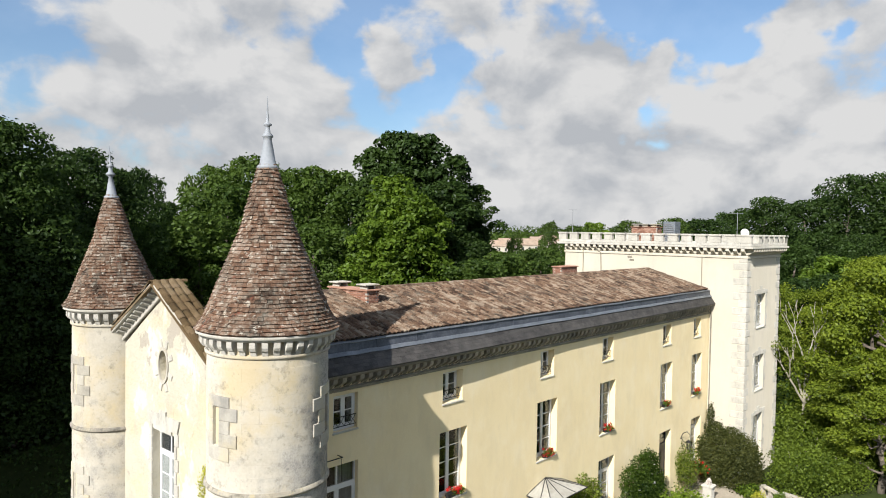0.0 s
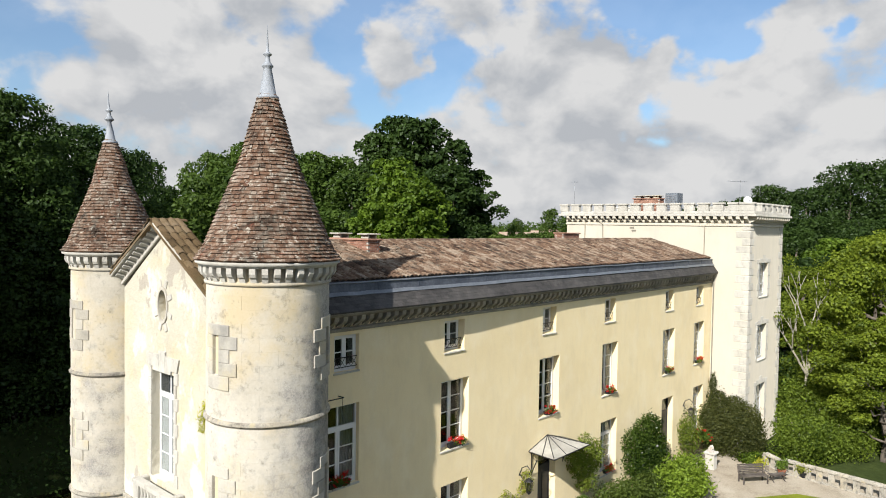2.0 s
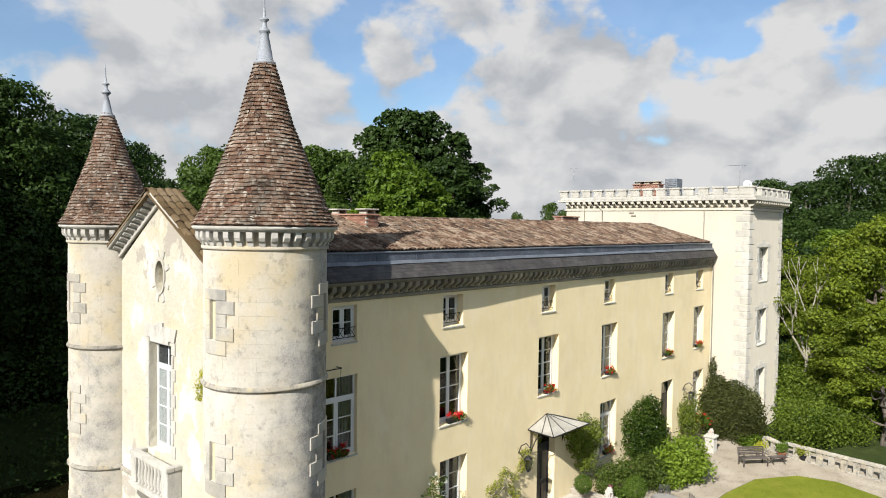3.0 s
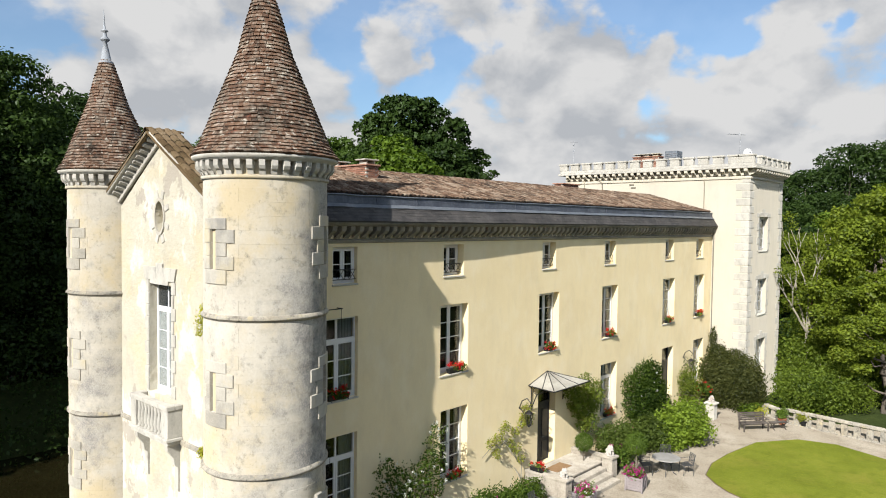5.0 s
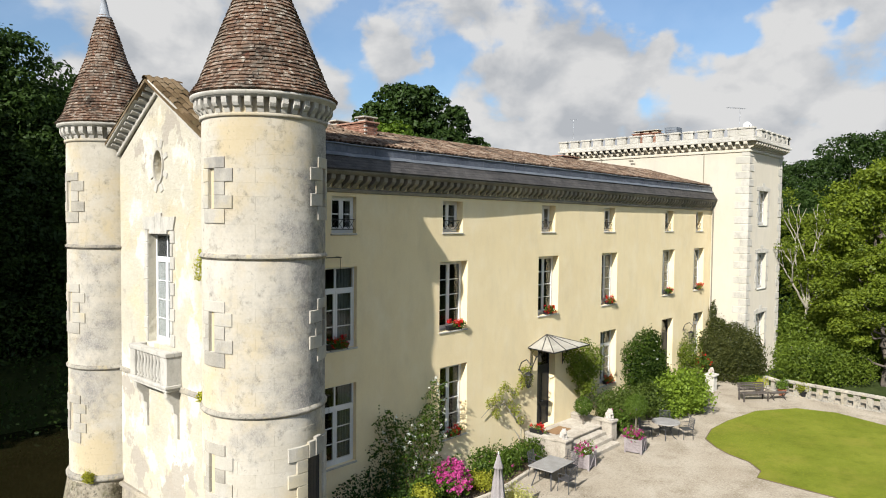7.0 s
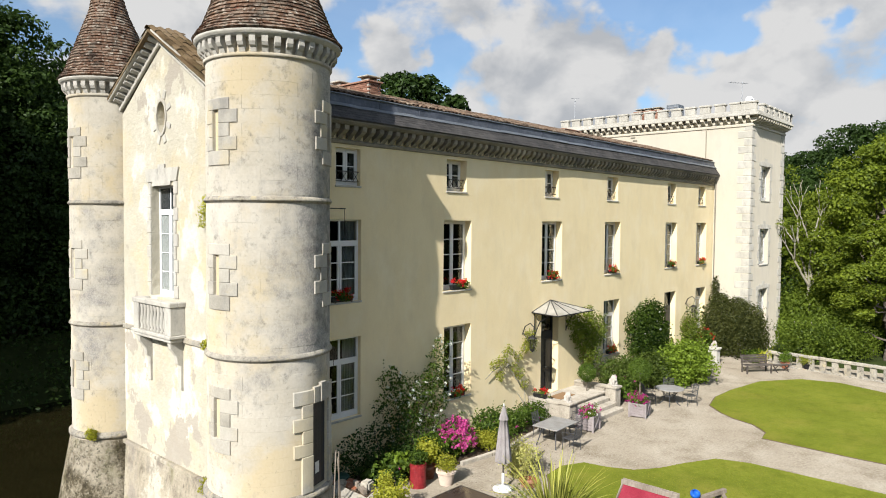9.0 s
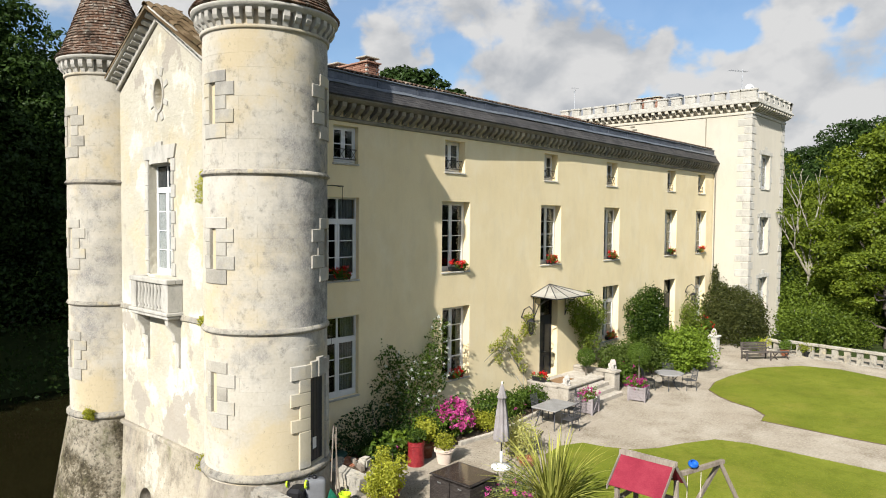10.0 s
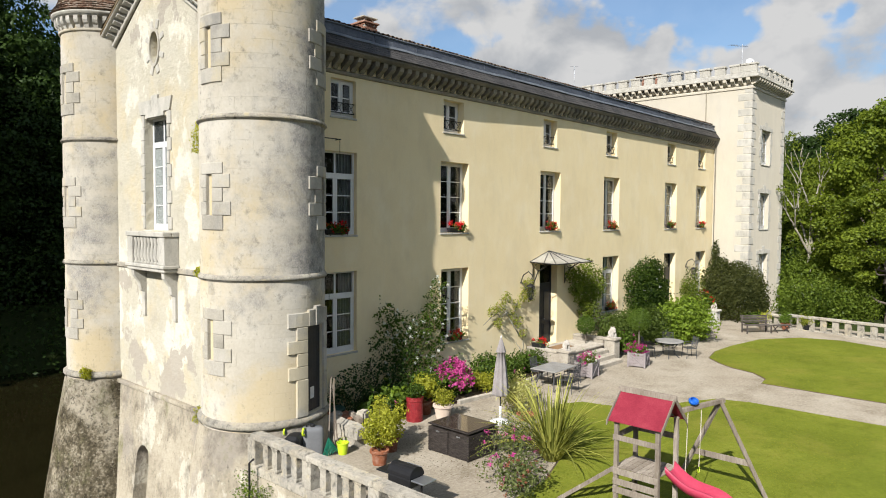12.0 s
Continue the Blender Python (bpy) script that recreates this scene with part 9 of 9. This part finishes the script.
    # great dark bush at the tower's corner
    lob = [(33.5, -1.0, 1.3, 1.0, 0.9, 1.3), (33.9, -1.2, 2.2, 0.9, 1.0, 1.1), (33.8, -2.2, 1.4, 1.0, 0.9, 1.4), (34.2, -2.4, 2.3, 0.8, 0.8, 0.9), (34.5, -2.7, 1.4, 0.8, 0.7, 1.3), (34.9, -2.7, 0.9, 0.6, 0.6, 0.9), (34.2, -0.7, 3.2, 0.5, 0.6, 0.5), (34.3, -1.7, 3.0, 0.5, 0.7, 0.5), (34.45, -0.3, 4.0, 0.18, 0.25, 0.7), (33.2, -0.5, 2.3, 0.5, 0.5, 0.8)]
    plant("ivy_bush", "huge dark olive-green climbing bush against the tower corner", "ivy", (0, 0, 0), lob, 26000, 0.105, LEAF_OLIVE, (), [((34.2, -2.0, 0), (34.2, -1.8, 2.5)), ((34.4, -2.6, 0), (34.4, -2.5, 2.5))], seed=17)
    # hortensias and shrubs along the bed
    plant("hydrangea", "round hydrangea covered in magenta flower heads", "hydrangea", (9.55, -1.05, 0), blob(0, 0, 0.6, 0.9, 12, (0.55, 0.4, 0.42), 18), 1800, 0.12, LEAF_GARDEN, ((PINK_FLOWER, 150, 0.20),), seed=18, flower_up=True)
    plant("bed_shrub", "spreading green shrub with few pink blooms in the bed", "shrub", (12.2, -0.95, 0), blob(0, 0, 0.5, 1.0, 18, (1.5, 0.55, 0.5), 19), 6400, 0.085, LEAF_GARDEN, ((PINK_FLOWER, 10, 0.13),), seed=19)
    plant("bed_shrub", "low clipped yellowish shrub in the bed", "shrub", (10.6, -1.4, 0), blob(0, 0, 0.4, 0.7, 8, (0.4, 0.3, 0.3), 20), 1100, 0.08, LEAF_YELLOWISH, seed=20)
    plant("bed_shrub", "fresh green shrub at the end of the bed", "shrub", (14.3, -0.9, 0), blob(0, 0, 0.4, 0.8, 10, (0.6, 0.45, 0.4), 21), 2600, 0.085, LEAF_GARDEN, ((PINK_FLOWER, 6, 0.12),), seed=21)
    plant("bed_shrub", "dark low foliage under the climbing rose", "shrub", (7.0, -0.7, 0), blob(0, 0, 0.3, 0.8, 16, (1.6, 0.4, 0.35), 22), 3600, 0.09, LEAF_SHADE, seed=22)
    plant("bed_shrub", "broad-leaved green plants in the shaded bed", "shrub", (6.2, -1.15, 0), blob(0, 0, 0.4, 0.7, 10, (0.7, 0.3, 0.35), 23), 1300, 0.17, LEAF_GARDEN, seed=23)
    plant("hosta", "fresh light green hosta with upright leaves", "hosta", (6.75, -1.35, 0), blob(0, 0, 0.62, 0.6, 9, (0.4, 0.25, 0.3), 24), 520, 0.15, LEAF_LUSH, ((PINK_FLOWER, 2, 0.12),), seed=24)
    plant("bed_shrub", "bushy green shrub behind the clay pots", "shrub", (8.0, -1.35, 0), blob(0, 0, 0.6, 0.8, 10, (0.5, 0.35, 0.5), 25), 1600, 0.11, LEAF_GARDEN, seed=25)
    # right of the steps
    plant("bed_shrub", "large dark green bush beside the steps", "shrub", (21.0, -1.2, 0), blob(0, 0, 0.9, 1.3, 16, (1.5, 0.6, 0.8), 26), 7000, 0.10, LEAF_VINE, ((PINK_FLOWER, 4, 0.14),), seed=26)
    plant("garden_shrub", "big rounded bright green shrub on the gravel", "shrub", (25.3, -2.2, 0), blob(0, 0, 0.95, 1.6, 26, (1.9, 0.9, 0.85), 27), 9000, 0.15, LEAF_LUSH, seed=27)
    plant("garden_shrub", "dark green shrub below the window", "shrub", (22.9, -1.6, 0), blob(0, 0, 0.8, 1.3, 16, (1.0, 0.7, 0.8), 28), 5600, 0.11, LEAF_VINE, seed=28)
    plant("pink_roses", "bush with bright pink blooms beside the entrance pier", "rose", (19.9, -1.75, 0), blob(0, 0, 0.75, 0.7, 9, (0.4, 0.3, 0.5), 29), 1100, 0.10, LEAF_GARDEN, ((PINK_FLOWER, 12, 0.16),), [((0, 0, 0), (0.1, 0, 0.8))], seed=29)
    plant("bed_shrub", "bright low greenery at the foot of the dark bush", "shrub", (33.2, -3.3, 0), blob(0, 0, 0.3, 0.7, 9, (0.9, 0.6, 0.3), 30), 1300, 0.14, LEAF_LUSH, seed=30)
    # topiary
    for at, h, r, lab, sd in (((18.25, -0.95, 0.64), 0.52, 0.36, "round clipped box ball on a short bare stem", 31), ((18.35, -3.35, 0.5), 1.08, 0.42, "clipped ball standard tree rising from the planter", 32)):
        g = thing("topiary_ball", lab, "topiary", at)
        rr = np.random.default_rng(sd)
        me = many("foliage", LEAF_QUAD, [(0, 1, 2, 3)], lobes_leaves(rr, [(0, 0, h + r * 0.8, r, r, r)], 3400, 0.05, 0.80, 0.7))
        link_mesh("foliage", me, LEAF_GARDEN, g)
        bm = bmesh.new()
        tube(bm, [(0, 0, 0), (0, 0, h + r * 0.5)], 0.03, 8)
        part("stem", bm, BARK, g)
        if h < 0.5:
            bm = bmesh.new()
            lathe(bm, [(0.15, 0), (0.2, 0.28), (0.22, 0.28), (0.22, 0.32), (0.18, 0.32)], 20)
            part("pot", bm, TERRACOTTA, g)
    # pots on the patio
    pot((6.8, -1.95, 0), 0.25, 0.25, 0.72, RED_GLAZE, "tall red glazed cylinder pot", 0.005)
    plant("pot_plant", "clipped green ball plant in the red pot", "pot plant", (6.8, -1.95, 0.68), blob(0, 0, 0.2, 0.45, 8, (0.16, 0.16, 0.12), 33), 900, 0.06, LEAF_GARDEN, seed=33)
    pot((7.5, -2.45, 0), 0.19, 0.28, 0.44, PALE_POT, "pale clay pot with a rolled rim")
    plant("pot_plant", "round mossy green box ball in the pale pot", "pot plant", (7.5, -2.45, 0.40), blob(0, 0, 0.24, 0.55, 9, (0.16, 0.16, 0.13), 34), 1300, 0.05, LEAF_YELLOWISH, seed=34)
    pot((7.5, -1.7, 0), 0.17, 0.24, 0.40, TERRACOTTA, "plain terracotta pot on the gravel")
    plant("pot_plant", "leafy shrub in a terracotta pot", "pot plant", (7.5, -1.7, 0.36), blob(0, 0, 0.5, 0.6, 9, (0.25, 0.22, 0.35), 35), 900, 0.09, LEAF_YELLOWISH, seed=35)
    pot((3.66, -3.85, 0), 0.16, 0.21, 0.36, TERRACOTTA, "terracotta pot by the terrace tools")
    plant("pot_plant", "airy golden-green shrub in a terracotta pot", "pot plant", (3.66, -3.85, 0.32), blob(0, 0.05, 0.50, 0.42, 20, (0.42, 0.40, 0.50), 36), 2300, 0.066, LEAF_YELLOWISH, (), [((0, 0, 0), (0.1, 0.1, 1.0)), ((0, 0, 0), (-0.2, 0.2, 0.9))], seed=36, stem_r=0.012)
    pot((4.5, -3.35, 0), 0.16, 0.21, 0.36, TERRACOTTA, "terracotta pot in the shade of its plant")
    plant("pot_plant", "bright yellow-green shrub in a terracotta pot", "pot plant", (4.5, -3.35, 0.32), blob(0, 0, 0.45, 0.42, 18, (0.44, 0.40, 0.38), 37), 2000, 0.066, LEAF_YELLOWISH, (), [((0, 0, 0), (0.1, 0.1, 0.9))], seed=37, stem_r=0.012)
    plant("pot_plant", "tall pale green shrub behind the clay pots", "pot plant", (4.45, -2.95, 0), blob(0, 0, 0.9, 0.40, 12, (0.2, 0.2, 0.5), 38), 900, 0.06, LEAF_YELLOWISH, (), [((0, 0, 0), (0, 0, 1.2))], seed=38, stem_r=0.012)
    plant("garden_shrub", "loose yellow variegated shrub beside the parasol", "shrub", (9.35, -3.85, 0), blob(0, 0, 0.55, 0.8, 14, (0.45, 0.4, 0.5), 39), 3000, 0.065, LEAF_VARIEGATED, seed=39)
    pot((9.1, -4.35, 0), 0.22, 0.27, 0.2, TERRACOTTA, "low terracotta bowl on the gravel")
    # loose rose bush by the lawn
    plant("rose_bush", "loose grey-green rose bush with magenta blooms", "rose", (5.15, -6.75, 0), blob(0, 0, 0.65, 1.0, 22, (0.8, 0.6, 0.55), 40), 750, 0.068, LEAF_GREY, ((PINK_FLOWER, 14, 0.12),), [((0.3 * math.cos(k), 0.25 * math.sin(k), 0), (0.7 * math.cos(k), 0.5 * math.sin(k), 1.1)) for k in range(9)], seed=40, stem_r=0.01)
    plant("rose_bush", "pale green rose shoots with magenta blooms", "rose", (6.6, -5.7, 0), blob(0, 0, 0.5, 0.8, 12, (0.5, 0.4, 0.4), 41), 1100, 0.07, LEAF_GREY, ((PINK_FLOWER, 6, 0.11),), [((0.2 * math.cos(k), 0.2 * math.sin(k), 0), (0.5 * math.cos(k), 0.4 * math.sin(k), 0.9)) for k in range(6)], seed=41, stem_r=0.01)
    plant("red_stem_shrub", "low shrub with reddish dry shoots at the lawn's edge", "shrub", (4.5, -7.5, 0), blob(0, 0, 0.4, 0.7, 10, (0.5, 0.4, 0.3), 42), 800, 0.08, LEAF_GREY, ((RED_DRY, 20, 0.1),), seed=42)
    # sword-leaved clump
    r = np.random.default_rng(5)
    root = thing("phormium", "big clump of yellow-striped sword leaves", "phormium", (6.8, -6.75, 0))
    for k in range(180):
        a, lean, ln = r.uniform(0, math.tau), r.uniform(0.05, 1.15), r.uniform(1.35, 2.3)
        bm = bmesh.new()
        base = Vector((0.16 * math.cos(a), 0.16 * math.sin(a), 0))
        d = Vector((math.cos(a), math.sin(a), 0))
        s = Vector((-math.sin(a), math.cos(a), 0))
        left, right, mid = [], [], []
        for i in range(6):
            t = i / 5
            ang = lean * (0.5 + 0.75 * t)
            p = base + d * ln * t * math.sin(ang) + Vector((0, 0, ln * t * math.cos(ang)))
            w = 0.030 * (1 - t ** 2.2) + 0.002
            left.append(bm.verts.new(p - s * w)), right.append(bm.verts.new(p + s * w)), mid.append(bm.verts.new(p - Vector((0, 0, w * 0.5))))
        for i in range(5):
            bm.faces.new((left[i], mid[i], mid[i + 1], left[i + 1]))
            bm.faces.new((mid[i], right[i], right[i + 1], mid[i + 1]))
        part("sword_leaf", bm, LEAF_BLADE, root)
    # tufts growing from the masonry
    for i, (x, y, z, s) in enumerate(((1.72, 1.2, 7.95, 0.34), (1.72, 1.15, 8.35, 0.30), (1.15, -2.0, -0.35, 0.55), (1.1, -2.6, -0.45, 0.5), (1.15, -3.2, -0.8, 0.4), (1.72, 1.2, 4.5, 0.2), (0.85, 7.1, 0.95, 0.22), (0.95, 7.0, 0.9, 0.2), (1.7, 1.25, 0.6, 0.3), (1.25, -4.6, -0.3, 0.3), (1.6, -1.75, 0.0, 0.3))):
        plant("wall_tuft", "small green weed tuft growing from the old wall", "weed", (x, y, z), [(0.25 * s * math.sin(5 * j + i), 0.3 * s * math.cos(3 * j), 0.5 * s * math.sin(2.1 * j), 0.4 * s, 0.4 * s, 0.35 * s) for j in range(6)], 420, 0.05, (LEAF_YELLOWISH, LEAF_LUSH)[i in (2, 3, 4)], seed=90 + i, group="wall weeds")
    # pots by the far balustrade
    for i, (x, y) in enumerate(((31.9, -4.0), (32.6, -4.9), (33.0, -5.9))):
        pot((x, y, 0), 0.15, 0.2, 0.34, (PALE_POT, TERRACOTTA, BLACK_METAL)[i], ("pale clay pot by the balustrade", "terracotta pot by the balustrade", "dark urn by the balustrade")[i])
        plant("pot_plant", ("yellow-green plant in a pale pot", "green upright plant in a clay pot", "small round golden plant in a dark urn")[i], "pot plant", (x, y, 0.3), blob(0, 0, 0.3, 0.5, 7, (0.2, 0.2, 0.3), 95 + i), 500, 0.09, (LEAF_YELLOWISH, LEAF_GARDEN, LEAF_YELLOW)[i], seed=95 + i)
    # stone edging of the bed
    pts = [(9.0, -1.75), (10.4, -1.9), (11.7, -1.85), (13.0, -1.65), (14.4, -1.5), (15.1, -1.5)]
    for i, (a, b) in enumerate(zip(pts, pts[1:])):
        bm = bmesh.new()
        ln = math.hypot(b[0] - a[0], b[1] - a[1])
        soft_box(bm, 0.01, ln - 0.01, -0.07, 0.07, -0.05, 0.13, 0.02)
        solo("edging_stone", bm, STEP_STONE, "long stone edging the flower bed", "edging", (a[0], a[1], 0), math.degrees(math.atan2(b[1] - a[1], b[0] - a[0])), "bed edging")
    bm = bmesh.new()
    prism(bm, [(4.4, -0.02), (4.6, -0.9), (6.5, -1.4), (9.0, -1.6), (11.7, -1.7), (15.0, -1.4), (15.15, -0.02)], -0.02, 0.06)
    solo("flower_bed", bm, EARTH, "dark bare earth of the flower bed", "flower bed", kind="structure")


LEAF_CLIMB = leaf_material("climber leaves", (0.008, 0.022, 0.003), (0.085, 0.135, 0.017), 0.28)
LEAF_FRESH = leaf_material("fresh vine leaves", (0.026, 0.046, 0.006), (0.20, 0.25, 0.035), 0.32)
LEAF_VARIEGATED = leaf_material("variegated leaves", (0.22, 0.24, 0.05), (0.56, 0.54, 0.20), 0.35)
LEAF_OLIVE = leaf_material("olive dark leaves", (0.018, 0.026, 0.007), (0.115, 0.125, 0.034), 0.33)
LEAF_LUSH = leaf_material("lush bright leaves", (0.018, 0.042, 0.004), (0.20, 0.285, 0.032), 0.28)
LEAF_YELLOWISH = leaf_material("golden green leaves", (0.095, 0.115, 0.010), (0.50, 0.50, 0.065), 0.45)
LEAF_GREY = leaf_material("grey green leaves", (0.035, 0.055, 0.014), (0.20, 0.23, 0.08), 0.3)
RED_DRY = leaf_material("reddish dry leaves", (0.20, 0.06, 0.04), (0.36, 0.14, 0.08), 0.3)
make_plants()


# ---------------------------------------------------------------- bushes behind the garden balustrade
LEAF_HAZEL = leaf_material("hazel leaves", (0.018, 0.040, 0.004), (0.14, 0.195, 0.024), 0.28)


def make_bushes():
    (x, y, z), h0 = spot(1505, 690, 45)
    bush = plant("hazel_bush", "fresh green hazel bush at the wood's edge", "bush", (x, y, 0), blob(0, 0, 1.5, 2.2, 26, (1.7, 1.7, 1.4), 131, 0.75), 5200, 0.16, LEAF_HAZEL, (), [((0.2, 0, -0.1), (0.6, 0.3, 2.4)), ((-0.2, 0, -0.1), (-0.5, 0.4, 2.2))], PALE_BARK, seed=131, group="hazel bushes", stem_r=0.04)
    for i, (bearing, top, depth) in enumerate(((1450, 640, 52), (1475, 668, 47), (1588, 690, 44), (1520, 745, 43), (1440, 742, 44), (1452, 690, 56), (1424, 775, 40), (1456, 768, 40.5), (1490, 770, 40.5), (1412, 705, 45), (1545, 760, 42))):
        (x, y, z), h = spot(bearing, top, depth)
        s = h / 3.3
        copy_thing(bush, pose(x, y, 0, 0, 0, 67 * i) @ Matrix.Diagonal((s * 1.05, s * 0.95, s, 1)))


make_bushes()


# ---------------------------------------------------------------- far houses
def far_house(right, depth, w, d, h, label, turn):
    root = thing("far_house", label, "house", place(right, depth, -1.5), turn)
    bm = bmesh.new()
    box(bm, -w / 2, w / 2, -d / 2, d / 2, 0, h)
    part("wall", bm, TOWER_RENDER, root)
    bm = bmesh.new()
    e = 0.5
    v = [bm.verts.new(p) for p in ((-w / 2 - e, -d / 2 - e, h), (w / 2 + e, -d / 2 - e, h), (w / 2 + e, d / 2 + e, h), (-w / 2 - e, d / 2 + e, h), (-w / 2 - e, 0, h + d * 0.22), (w / 2 + e, 0, h + d * 0.22))]
    for f in ((0, 1, 5, 4), (2, 3, 4, 5), (3, 0, 4), (1, 2, 5), (3, 2, 1, 0)):
        bm.faces.new([v[i] for i in f])
    part("roof", bm, CANAL_TILE, root, "low clay tile roof")
    for k in range(3):
        bm = bmesh.new()
        x = -w / 2 + w * (k + 0.5) / 3
        box(bm, x - 0.5, x + 0.5, -d / 2 - 0.03, -d / 2 + 0.03, h * 0.35, h * 0.8)
        part("window", bm, ROOM, root)


far_house(19, 190, 16, 9, 7, "far cream house with a low tiled roof among trees", -30)
far_house(27, 205, 18, 9, 7, "far pale house with a clay tile roof among trees", -50)
far_house(13, 215, 14, 9, 7, "far cottage with a clay tile roof among trees", -20)
